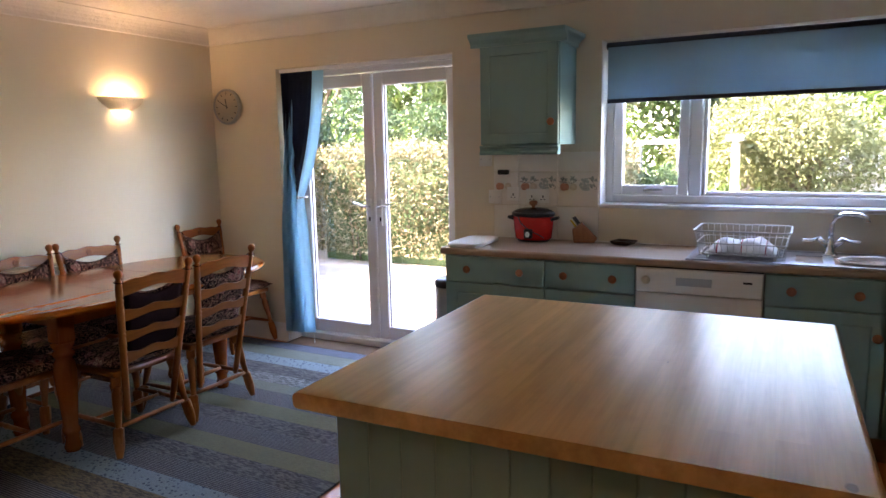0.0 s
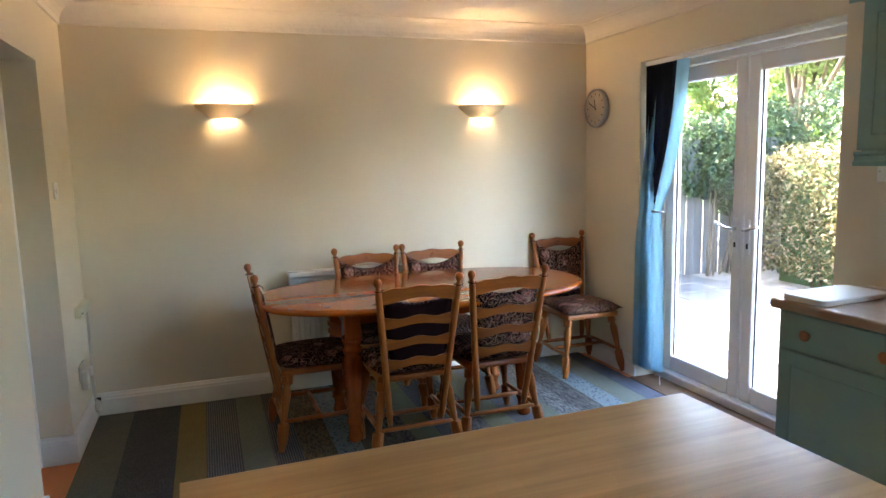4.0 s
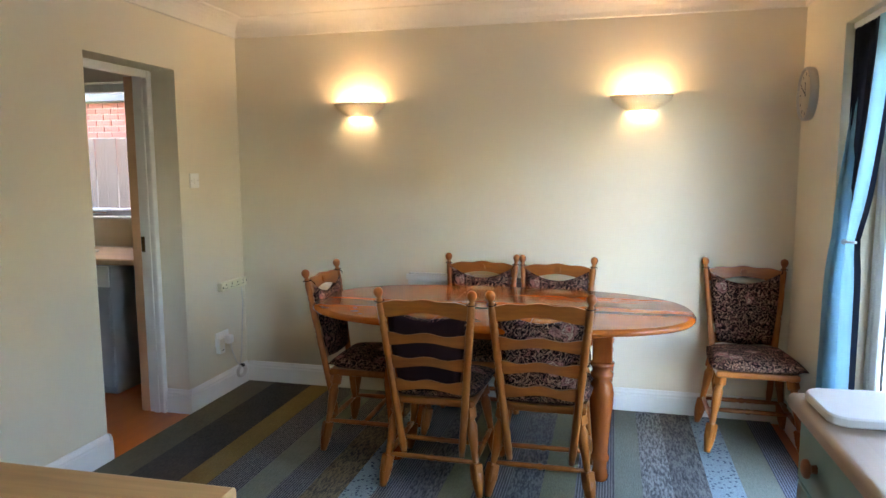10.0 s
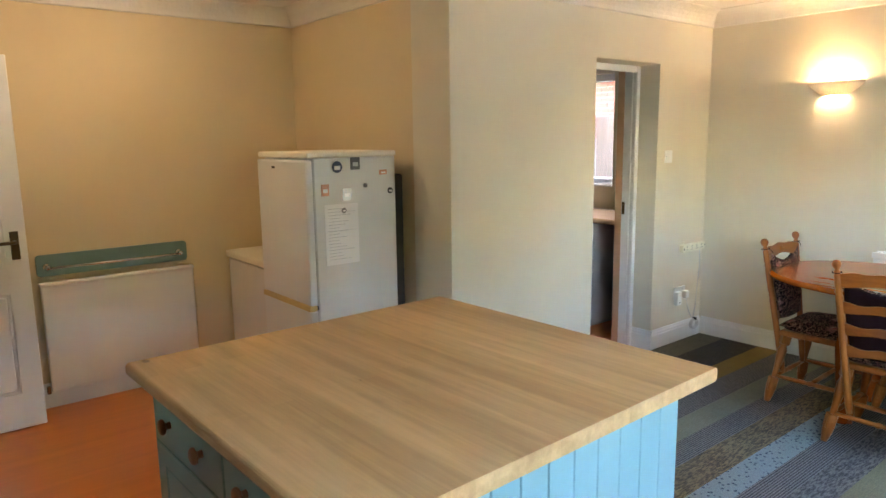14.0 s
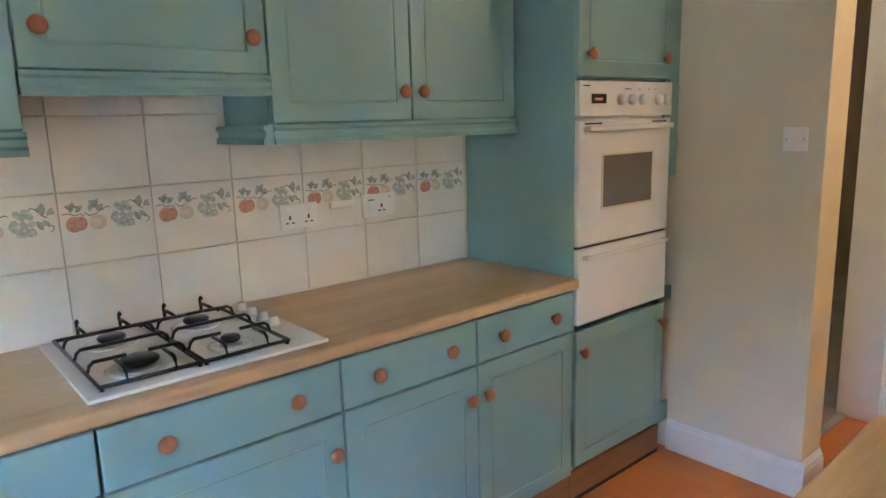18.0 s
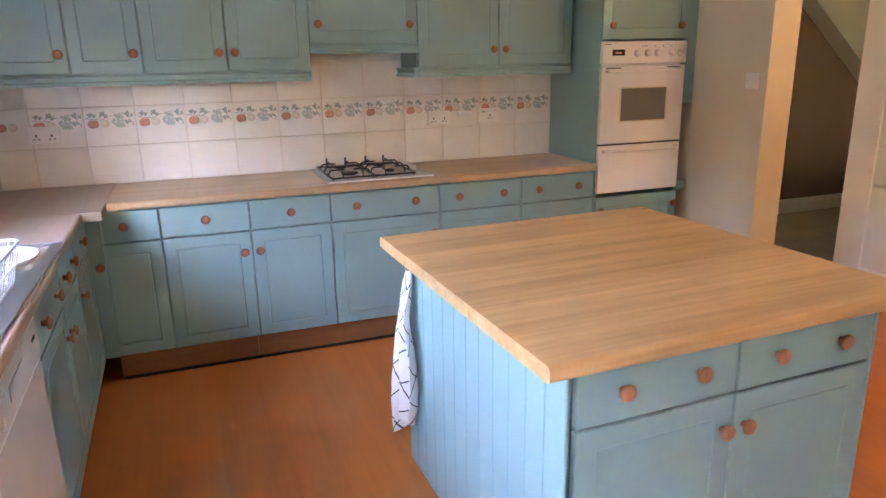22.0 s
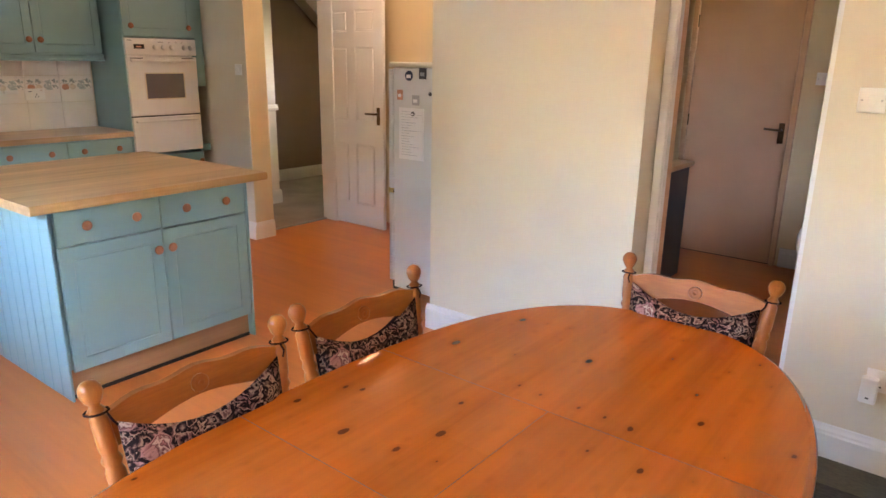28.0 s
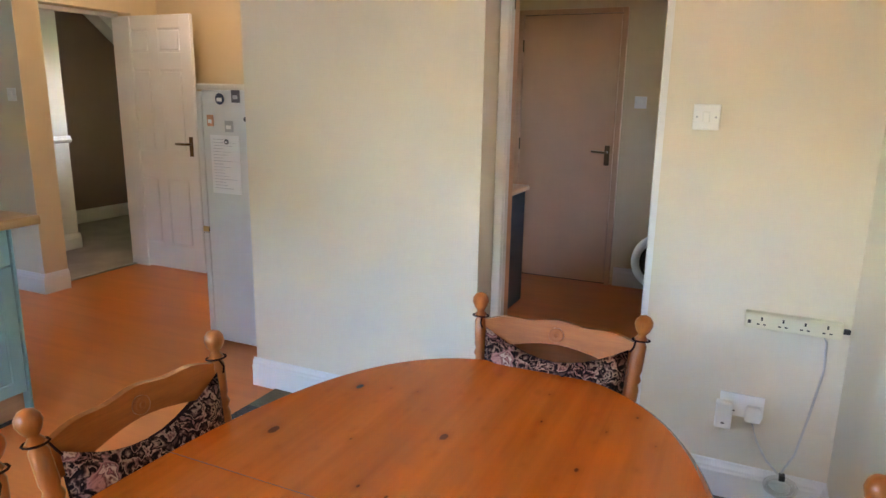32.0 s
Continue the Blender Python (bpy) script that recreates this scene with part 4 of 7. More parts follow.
# worktops: rounded front edge
def worktop(name, axis, a, b, back, front, material, label, z=0.91, th=0.040, end=None):
    r = 0.014
    s = 1 if back > front else -1
    arc = [(front + s * (r - r * math.cos(radians(q))), z - r + r * math.sin(radians(q))) for q in range(0, 91, 15)]
    arc = [(front + s * (r - r * math.cos(radians(q))), z - th + r - r * math.sin(radians(q))) for q in range(90, -1, -15)] + arc
    bm = bmesh.new()
    extrude_outline(bm, [(back, z - th)] + arc + [(back, z)], axis, a, b)
    t = thing(name, pose(0, 0, 0), label, "worktop")
    lo, hi = sorted((back - s * 0.016, back - s * 0.009))
    seal = box(a, b, lo, hi, z, z + 0.005, 0.002) if axis == "x" else box(lo, hi, a, b, z, z + 0.005, 0.002)
    part("sealant", seal, M["white"], t, "white sealant bead along the wall")
    return part("top", bm, material, t)


worktop("worktop", "y", 0.492, 3.155, E - 0.002, 1.235, M["worktop"], "oak block laminate worktop with rounded edge along the hob wall")
# these two pieces use the dimmed laminate colour
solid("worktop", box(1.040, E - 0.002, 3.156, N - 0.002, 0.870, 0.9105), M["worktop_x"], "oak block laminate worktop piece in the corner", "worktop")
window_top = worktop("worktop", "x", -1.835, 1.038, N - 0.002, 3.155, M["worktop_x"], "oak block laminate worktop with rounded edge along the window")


# units on the north wall, which is a little out of square
SLANT = 0.027
for v in window_top.data.vertices:
    if v.co.y < N - 0.3:
        v.co.y += SLANT * (v.co.x + 1.83)


def north(x):
    return pose(x, 3.176 + SLANT * (x + 1.83) + 0.019, 0, 0, 0, math.degrees(math.atan(SLANT)))


end_unit = base_unit(north(-1.806), 0.588, "R", depth=0.43, label="duck-egg green painted base cabinet beside the french doors")
base_unit(north(-1.218), 0.482, "L", depth=0.43)
base_unit(north(-0.140), 0.50, "R", depth=0.43, label="duck-egg green painted base cabinet under the sink")
base_unit(north(0.362), 0.42, "L", depth=0.43, label="duck-egg green painted base cabinet under the sink")
corner_unit = base_unit(north(0.784), 0.455, "L", depth=0.43, knobs2=False)
part("corner_filler", box(0.457, 0.473, -0.085, 0.01, 0.14, 0.868, 0.001), M["green"], corner_unit)
for k in range(5):
    part("panel_board", box(-0.018, 0.0, -0.002 + 0.0992 * k + 0.0008, -0.002 + 0.0992 * (k + 1) - 0.0008, 0.004, 0.868, 0.003), M["green"], end_unit)
for x0, x1 in ((-1.80, -0.74), (-0.14, 1.24)):
    solid("plinth", box(0, x1 - x0, 0.03, 0.045, 0.004, 0.136, 0.002), M["plinth_x"], "brown wood-effect plinth board under the cabinets", "plinth", group="plinths", m=north(x0))

t = thing("dishwasher", north(-0.738), "white slot-in dishwasher under the worktop", "dishwasher")
part("body", box(0.002, 0.594, 0.005, 0.45, 0.03, 0.862), M["enamel"], t)
part("door", box(0.003, 0.593, -0.024, 0.004, 0.11, 0.735, 0.005), M["enamel"], t)
p = part("control_panel", box(0.003, 0.593, -0.028, 0.004, 0.738, 0.862, 0.006), M["enamel"], t)
part("handle_recess", box(0.20, 0.365, -0.0295, -0.0275, 0.780, 0.820, 0.001), M["appliance_grey"], p, "grey recessed door handle")
part("badge", box(0.505, 0.545, -0.0292, -0.0278, 0.808, 0.818), M["dark"], p)
bm = bmesh.new()
lathe(bm, [(0.021, 0.0), (0.021, 0.006), (0.015, 0.009), (0.013, 0.016), (0.0, 0.017)], pose(0.055, -0.028, 0.80, 90), 20)
part("programme_dial", bm, M["cream_white"], p, "round programme dial")
# dark strip stands for the shadow under the worktop edge
part("top_gap_shade", box(0.004, 0.592, -0.020, 0.0, 0.8625, 0.8685), M["dark"], t)
for x in (0.06, 0.10, 0.14):
    part("button", box(x, x + 0.012, -0.031, -0.0275, 0.822, 0.830, 0.001), M["enamel"], p)
part("kick_plate", box(0.003, 0.593, 0.02, 0.03, 0.0, 0.108), M["enamel"], t)


# wall units
def wall_unit(m, w, doors, z0, z1, depth=0.315, label="", knob_low=0.094, name="wall_cabinet", group="wall cabinets", pelmet=True, corn=(False, False), knobs=None):
    t = thing(name, m, label or "duck-egg green painted wall cabinet with wooden knobs", "cabinet", group)
    part("body", box(0.001, w - 0.001, 0.012, depth, z0, z1), M["green"], t)
    k = len(doors)
    for i, side in enumerate(doors):
        a, b = 0.003 + i * w / k, (i + 1) * w / k - 0.003
        d = part("door", front_panel(a, b, z0 + 0.004, z1 - 0.004), M["green"], t)
        if side == "B":
            knob(d, a + 0.045, -0.019, z0 + knob_low)
            knob(d, b - 0.045, -0.019, z0 + knob_low)
        elif side:
            knob(d, (b - 0.035) if side == "R" else (a + 0.035), -0.019, z0 + knob_low)
    if pelmet:
        bm = bmesh.new()
        prof = [(0.02, 0), (-0.026, 0), (-0.032, -0.010), (-0.023, -0.017), (-0.023, -0.032), (-0.031, -0.040), (-0.031, -0.054), (0.02, -0.054)]
        extrude_outline(bm, [(u, z0 + v) for u, v in prof], "x", 0.0, w)
        if pelmet == "L":
            extrude_outline(bm, [(u - 0.0, z0 + v) for u, v in prof], "y", -0.02, depth)
        part("pelmet", bm, M["green"], t, "moulded green pelmet")
    unit_cornice(t, 0, w, z1 - 0.01, depth, *corn)
    return t


def east_wall(y):
    return pose(1.529, y, 0, 0, 0, -90)


ZU0, ZU1 = 1.488, 2.185
wall_unit(east_wall(3.70), 0.45, "R", ZU0, ZU1)
wall_unit(east_wall(3.25), 0.323, "R", ZU0, ZU1)
wall_unit(east_wall(2.927), 0.396, "R", ZU0, ZU1)
wall_unit(east_wall(2.531), 0.42, "L", ZU0, ZU1)
wall_unit(east_wall(2.111), 0.599, "B", 1.622, ZU1, label="duck-egg green wall cabinet hiding the cooker hood", knob_low=0.096)
wall_unit(east_wall(1.512), 0.497, "R", ZU0, ZU1, pelmet="L")
wall_unit(east_wall(1.015), 0.486, "L", ZU0, ZU1)
wall_unit(pose(-1.677, 3.394, 0), 0.471, "R", 1.485, 2.045, depth=0.305, label="small duck-egg green wall cabinet beside the window", corn=(True, True), group="", knob_low=0.125)


# island
def island():
    t = thing("kitchen_island", pose(-0.474, 1.551, 0, 0, 0, 1.5), "freestanding duck-egg green kitchen island with oak worktop", "kitchen island")
    hx, hy = 0.600, 0.578
    bm = box(-hx, hx, -hy, hy, 0.870, 0.910, 0.0)
    es = [e for e in bm.edges if all(abs(v.co.x + hx) < 1e-4 for v in e.verts) and abs(e.verts[0].co.y - e.verts[1].co.y) > 0.5]
    es += [e for e in bm.edges if all(abs(v.co.x - hx) < 1e-4 for v in e.verts) and abs(e.verts[0].co.y - e.verts[1].co.y) > 0.5]
    bmesh.ops.bevel(bm, geom=es, offset=0.013, segments=4, affect="EDGES", profile=0.5)
    part("worktop", bm, M["worktop_island"], t, "oak block laminate worktop with rounded ends")
    bx, by = 0.557, 0.493
    ox, oy = 0.008, 0.007      # the body stands off the middle of its top
    part("body", box(ox - bx + 0.045, ox + bx - 0.045, oy - by + 0.012, oy + by - 0.012, 0.14, 0.869), M["green"], t)
    # tongue and groove sides on both long faces
    for s in (-1, 1):
        n = 12
        w = 2 * (bx - 0.005) / n
        for i in range(n):
            a = ox - bx + 0.005 + i * w
            y0, y1 = sorted((oy + s * (by - 0.012), oy + s * by))
            part("panel_board", box(a + 0.0008, a + w - 0.0008, y0, y1, 0.005, 0.869, 0.003), M["green"], t)
    for s in (-1, 1):
        rot = pose(ox + s * (bx - 0.02), oy, 0, 0, 0, 90 * s)
        for i, (u0, u1) in enumerate(((-by + 0.022, 0.0), (0.0, by - 0.022))):
            dr = part("drawer", front_panel(u0 + 0.003, u1 - 0.003, 0.711, 0.862, 0), M["green"], t, m=rot)
            kw = u1 - u0
            knob(dr, u0 + kw * 0.265, -0.019, 0.790)
            knob(dr, u0 + kw * 0.735, -0.019, 0.790)
            d = part("door", front_panel(u0 + 0.003, u1 - 0.003, 0.142, 0.704), M["green"], t, m=rot)
            knob(d, (u1 - 0.035) if i == 0 else (u0 + 0.035), -0.019, 0.614)
        a, b = sorted((ox + s * (bx - 0.065), ox + s * (bx - 0.05)))
        part("plinth", box(a, b, oy - by + 0.013, oy + by - 0.013, 0.018, 0.139, 0.002), M["plinth_pale"], t, "pale wood plinth board")
        part("plinth_seal", box(a + s * 0.002, b + s * 0.002, oy - by + 0.013, oy + by - 0.013, 0.0, 0.017), M["dark"], t)
    return t


M["worktop_island"] = timber("oak_block_laminate_island", (0.74, 0.465, 0.215), (0.47, 0.255, 0.095), "y", 5, 0.9, 0.29, stave=0.062, stave_len=1.1, stave_tone=0.22, streak_scale=15.0, knots=0.6, knot_scale=9.0, rare=0.80, streak=0.34, spec=0.15, relief=0.03)
island()

# ---- kitchen: appliances and small things ----
# gas hob
t = thing("gas_hob", pose(1.53, 1.81, 0.911), "white enamel four-burner gas hob with black pan supports", "hob")
part("plate", box(-0.255, 0.255, -0.297, 0.297, 0.0, 0.010, 0.004, 2), M["enamel"], t)
for x, y, r in ((-0.11, 0.145, 0.046), (0.13, 0.145, 0.036), (-0.11, -0.085, 0.026), (0.13, -0.085, 0.036)):
    bm = bmesh.new()
    lathe(bm, [(r * 0.75, 0.020), (r * 0.9, 0.022), (r, 0.026), (r, 0.032), (r * 0.85, 0.036), (0.0, 0.036)], pose(x, y, 0), 20)
    b = part("burner", bm, M["black"], t, "black burner cap")
    bm = bmesh.new()
    lathe(bm, [(r + 0.004, 0.010), (r + 0.002, 0.014), (r * 0.8, 0.016), (r * 0.74, 0.021), (0.0, 0.021)], pose(x, y, 0), 20)
    part("burner_crown", bm, M["steel"], b)
    bm = bmesh.new()
    lathe(bm, [(r + 0.034, 0.0102), (r + 0.030, 0.0135), (r + 0.022, 0.0135), (r + 0.010, 0.0108)], pose(x, y, 0), 24)
    part("burner_ring", bm, M["enamel"], b)
for i in range(4):
    bm = bmesh.new()
    lathe(bm, [(0.019, 0.010), (0.019, 0.016), (0.015, 0.020), (0.014, 0.034), (0.0, 0.035)], pose(-0.03 + 0.072 * i, -0.250, 0), 14)
    part("control_knob", bm, M["enamel"], t)
for y0, y1 in ((0.034, 0.262), (-0.198, 0.026)):
    bm = bmesh.new()
    x0, x1, z, top = -0.215, 0.235, 0.020, 0.048
    tube(bm, [(x0, y0, z), (x1, y0, z), (x1, y1, z), (x0, y1, z)], 0.0055, 6, closed=True)
    cy = (y0 + y1) / 2
    # bars rise from the frame and bend in over each burner
    for cx in (-0.11, 0.13):
        for sy, ye in ((-1, y0), (1, y1)):
            tube(bm, [(cx, ye, z), (cx, ye - sy * 0.006, top - 0.008), (cx, ye - sy * 0.016, top), (cx, cy + sy * 0.026, top)], 0.0048, 6)
    for sx, xe in ((-1, x0), (1, x1)):
        for ye in (cy - 0.055, cy + 0.055):
            tube(bm, [(xe, ye, z), (xe - sx * 0.006, ye, top - 0.008), (xe - sx * 0.016, ye, top), (xe - sx * 0.085, ye, top)], 0.0048, 6)
    tube(bm, [(0.01, y0, z), (0.01, y0 + 0.006, top - 0.008), (0.01, y0 + 0.016, top), (0.01, y1 - 0.016, top), (0.01, y1 - 0.006, top - 0.008), (0.01, y1, z)], 0.0048, 6)
    for cx in (x0, x1):
        for ye in (y0 + 0.004, y1 - 0.004):
            tube(bm, [(cx, ye, 0.010), (cx, ye, z)], 0.0055, 6)
    for ye in (cy - 0.055, cy + 0.055):
        tube(bm, [(x1, ye, z), (x1 + 0.004, ye, top + 0.012), (x1 - 0.004, ye, top + 0.018), (x1 - 0.014, ye, top + 0.014)], 0.0045, 6)
    part("pan_support", bm, M["black"], t, "black wire pan support")


def socket(m, label, gangs=2, kind="socket"):
    """A British switched wall socket or light switch; faces +y before m."""
    w = 0.146 if gangs == 2 else 0.086
    t = thing("wall_socket" if kind == "socket" else "light_switch", m, label, kind)
    part("plate", box(-w / 2, w / 2, 0.0, 0.009, -0.043, 0.043, 0.003, 2), M["switch"], t)
    if kind == "socket":
        for g in range(gangs):
            cx = 0 if gangs == 1 else (-0.036 + 0.072 * g)
            for dx, dz, a, b in ((0, -0.004, 0.0035, 0.007), (-0.011, -0.022, 0.005, 0.0025), (0.011, -0.022, 0.005, 0.0025)):
                part("pin_hole", box(cx + dx - a, cx + dx + a, 0.0085, 0.0096, dz - b, dz + b), M["dark"], t)
            part("rocker", box(cx - 0.009 + 0.018 * (1 if g else -1) * (gangs - 1) * 0.5, cx + 0.009 + 0.018 * (1 if g else -1) * (gangs - 1) * 0.5, 0.009, 0.012, 0.012, 0.030, 0.001), M["switch"], t)
    else:
        part("rocker", box(-0.011, 0.011, 0.009, 0.013, -0.018, 0.018, 0.002), M["switch"], t)
        for dx in (-0.030, 0.030) if gangs == 1 else (-0.06, 0.06):
            part("screw", box(dx - 0.003, dx + 0.003, 0.0088, 0.0098, -0.003, 0.003, 0.001), M["steel"], t)
    return t


def cooker_switch(m):
    """A double plate with one switched socket and one cooker rocker."""
    t = thing("cooker_switch", m, "white cooker control switch with one socket on the tiles", "socket")
    part("plate", box(-0.073, 0.073, 0.0, 0.009, -0.043, 0.043, 0.003, 2), M["switch"], t)
    for dx, dz, a, b in ((0, -0.002, 0.0035, 0.007), (-0.011, -0.020, 0.005, 0.0025), (0.011, -0.020, 0.005, 0.0025)):
        part("pin_hole", box(-0.012 + dx - a, -0.012 + dx + a, 0.0085, 0.0096, dz - b, dz + b), M["dark"], t)
    part("rocker", box(0.022, 0.046, 0.009, 0.013, -0.016, 0.012, 0.002), M["switch"], t)
    part("marking", box(0.020, 0.048, 0.0088, 0.0094, 0.020, 0.024), M["ink"], t)
    part("neon", box(-0.055, -0.042, 0.0088, 0.0098, 0.026, 0.030), M["apple"], t)


socket(pose(E - 0.008, 1.277, 1.178, 0, 0, 90), "white double wall socket on the tiled splashback")
cooker_switch(pose(E - 0.008, 0.940, 1.181, 0, 0, 90))
solid("tile_hook", box(-0.050, 0.050, 0.0, 0.016, -0.013, 0.013, 0.006, 2), M["switch"], "small white plastic hook strip stuck on the tiles", "hook", m=pose(E - 0.008, 1.105, 1.200, 0, 0, 90))
socket(pose(E - 0.008, 3.462, 1.188, 0, 0, 90), "white double wall socket on the tiled splashback")
socket(pose(-1.60, N - 0.008, 1.185, 0, 0, 180), "white single wall socket behind the slow cooker", 1)
socket(pose(-1.44, N - 0.008, 1.175, 0, 0, 180), "white double wall socket behind the slow cooker", 2)
socket(pose(-1.79, N, 1.40, 0, 0, 180), "white light switch beside the wall cabinet", 1, "light switch")
socket(pose(-1.725, N - 0.008, 1.165, 0, 0, 180), "white fused switch beside the wall cabinet", 1, "light switch")
socket(pose(0.794, NIBY, 1.385, 0, 0, 0), "white light switch on the wall beside the oven", 1, "light switch")
solid("switch_box", box(-1.70, -1.63, N - 0.03, N, 1.305, 1.335, 0.004), M["black"], "small black wall control above the tiles", "control")

# red slow cooker
t = thing("slow_cooker", pose(-1.43, 3.592, 0.911) @ Matrix.Diagonal((0.74, 0.74, 0.95, 1)), "red oval slow cooker with black pot and glass lid", "slow cooker")


def oval(bm, rows, fx=1.0, fy=0.74, seg=32):
    rings = [[bm.verts.new((r * fx * math.cos(2 * math.pi * i / seg), r * fy * math.sin(2 * math.pi * i / seg), z)) for i in range(seg)] for r, z in rows]
    for a, b in zip(rings, rings[1:]):
        for i in range(seg):
            bm.faces.new((a[i], a[(i + 1) % seg], b[(i + 1) % seg], b[i])).smooth = True
    bm.faces.new(rings[0][::-1])
    bm.faces.new(rings[-1])
    return bm


part("body", oval(bmesh.new(), [(0.135, 0.012), (0.150, 0.02), (0.162, 0.08), (0.168, 0.15), (0.165, 0.158)]), M["red"], t, "red enamel body")
part("base", oval(bmesh.new(), [(0.13, 0.0), (0.135, 0.012)]), M["black"], t)
part("pot_rim", oval(bmesh.new(), [(0.160, 0.156), (0.180, 0.165), (0.182, 0.180), (0.172, 0.186), (0.15, 0.180)]), M["black"], t, "black stoneware pot rim")
part("lid", oval(bmesh.new(), [(0.166, 0.182), (0.160, 0.192), (0.120, 0.205), (0.060, 0.212), (0.02, 0.213)]), M["dark_glass"], t, "dark glass lid")
bm = bmesh.new()
lathe(bm, [(0.016, 0.211), (0.014, 0.222), (0.032, 0.232), (0.036, 0.246), (0.024, 0.256), (0.0, 0.257)], seg=16)
part("lid_knob", bm, M["knob"], t, "brown lid knob")
for s in (-1, 1):
    bm = bmesh.new()
    tube(bm, [(s * 0.160, -0.03, 0.14), (s * 0.205, -0.03, 0.15), (s * 0.205, 0.03, 0.15), (s * 0.160, 0.03, 0.14)], 0.010, 8)
    part("handle", bm, M["black"], t)
p = part("control_box", box(-0.035, 0.035, -0.135, -0.108, 0.025, 0.085, 0.006), M["dark"], t)
bm = bmesh.new()
lathe(bm, [(0.018, 0), (0.018, 0.010), (0.012, 0.014), (0.0, 0.0145)], pose(0, -0.135, 0.052, 90), 14)
part("dial", bm, M["enamel"], p)
bm = bmesh.new()
tube(bm, [(-0.10, -0.10, 0.17), (-0.06, -0.125, 0.12), (0.02, -0.135, 0.075), (0.09, -0.115, 0.05), (0.12, -0.09, 0.03)], 0.004, 6)
part("flex", bm, M["black"], t)

# knife block
t = thing("knife_block", pose(-1.125, 3.63, 0.911, 0, 0, 20) @ Matrix.Diagonal((0.85, 0.85, 0.9, 1)), "small slanted wooden knife block", "knife block")
bm = bmesh.new()
extrude_outline(bm, [(-0.075, 0.0), (0.065, 0.0), (0.085, 0.03), (-0.02, 0.135), (-0.085, 0.085)], "y", -0.035, 0.035)
bmesh.ops.bevel(bm, geom=bm.edges[:], offset=0.004, segments=1, affect="EDGES")
part("block", bm, M["knife_wood"], t)
for x, z, yy, mt in ((-0.062, 0.105, -0.015, "yellow"), (-0.045, 0.118, 0.012, "black"), (-0.035, 0.126, -0.012, "black")):
    bm = bmesh.new()
    tube(bm, [(x, yy, z), (x - 0.035, yy, z + 0.045)], 0.007, 6)
    part("knife_handle", bm, M["black"] if mt == "black" else M["gold_plastic"], t)

# dish
bm = bmesh.new()
lathe(bm, [(0.0, 0.0), (0.055, 0.0), (0.075, 0.012), (0.085, 0.024), (0.080, 0.026), (0.066, 0.014), (0.0, 0.010)], seg=4)
bmesh.ops.bevel(bm, geom=bm.edges[:], offset=0.004, segments=1, affect="EDGES")
solid("dish", bm, M["bronze_dish"], "small square dark brown dish on the worktop", "dish", m=pose(-0.89, 3.60, 0.911, 0, 0, 30))

# white chopping board near the worktop's end
bm = box(-0.185, 0.185, -0.102, 0.102, 0.0, 0.022, 0.0)
bmesh.ops.bevel(bm, geom=[e for e in bm.edges if abs(e.verts[0].co.z - e.verts[1].co.z) > 0.01], offset=0.045, segments=5, affect="EDGES", profile=0.5)
bmesh.ops.bevel(bm, geom=[e for e in bm.edges if abs(e.verts[0].co.z - e.verts[1].co.z) < 0.001], offset=0.004, segments=1, affect="EDGES")
solid("chopping_board", bm, M["board"], "white plastic chopping board with rounded corners", "chopping board", m=pose(-1.722, 3.365, 0.911, 0, 0, 93))

# pedal bin
t = thing("pedal_bin", pose(-1.945, 3.50, 0.0), "round steel pedal bin beside the base cabinet", "bin")
bm = bmesh.new()
lathe(bm, [(0.100, 0.0), (0.105, 0.01), (0.105, 0.60), (0.103, 0.61)], seg=28)
part("body", bm, M["steel"], t, "brushed steel cylinder")
bm = bmesh.new()
lathe(bm, [(0.108, 0.61), (0.110, 0.625), (0.107, 0.645), (0.09, 0.662), (0.0, 0.668)], seg=28)
part("lid", bm, M["black"], t, "black domed lid")
part("pedal", box(-0.03, 0.03, -0.135, -0.095, 0.01, 0.022, 0.004), M["black"], t)

# sink, tap, draining basket
t = thing("sink", pose(0.0, 3.43, 0.911), "stainless steel one and a half bowl inset sink with drainer", "sink")
x0, x1, y0, y1 = -0.50, 0.50, -0.215, 0.215


def sheet_with_holes(x0, x1, y0, y1, holes, z, th):
    bm = bmesh.new()
    xs = sorted({x0, x1, *[h[0] for h in holes], *[h[1] for h in holes]})
    ys = sorted({y0, y1, *[h[2] for h in holes], *[h[3] for h in holes]})
    vs = {(a, c): bm.verts.new((a, c, z)) for a in xs for c in ys}
    for a, b in zip(xs, xs[1:]):
        for c, d in zip(ys, ys[1:]):
            if not any(h[0] <= a and b <= h[1] and h[2] <= c and d <= h[3] for h in holes):
                bm.faces.new((vs[a, c], vs[b, c], vs[b, d], vs[a, d]))
    ext = bmesh.ops.extrude_face_region(bm, geom=bm.faces[:])
    bmesh.ops.translate(bm, vec=(0, 0, th), verts=[v for v in ext["geom"] if isinstance(v, bmesh.types.BMVert)])
    return bm


holes = [(-0.02, 0.10, -0.13, 0.10), (0.14, 0.46, -0.17, 0.11)]
part("deck", sheet_with_holes(x0, x1, y0, y1, holes, -0.001, 0.005), M["steel"], t)
for b in (box(x0, x1, y0, y0 + 0.012, 0.0035, 0.007, 0.002), box(x0, x1, y1 - 0.012, y1, 0.0035, 0.007, 0.002), box(x0, x0 + 0.012, y0 + 0.012, y1 - 0.012, 0.0035, 0.007, 0.002), box(x1 - 0.012, x1, y0 + 0.012, y1 - 0.012, 0.0035, 0.007, 0.002)):
    part("rim", b, M["steel"], t)
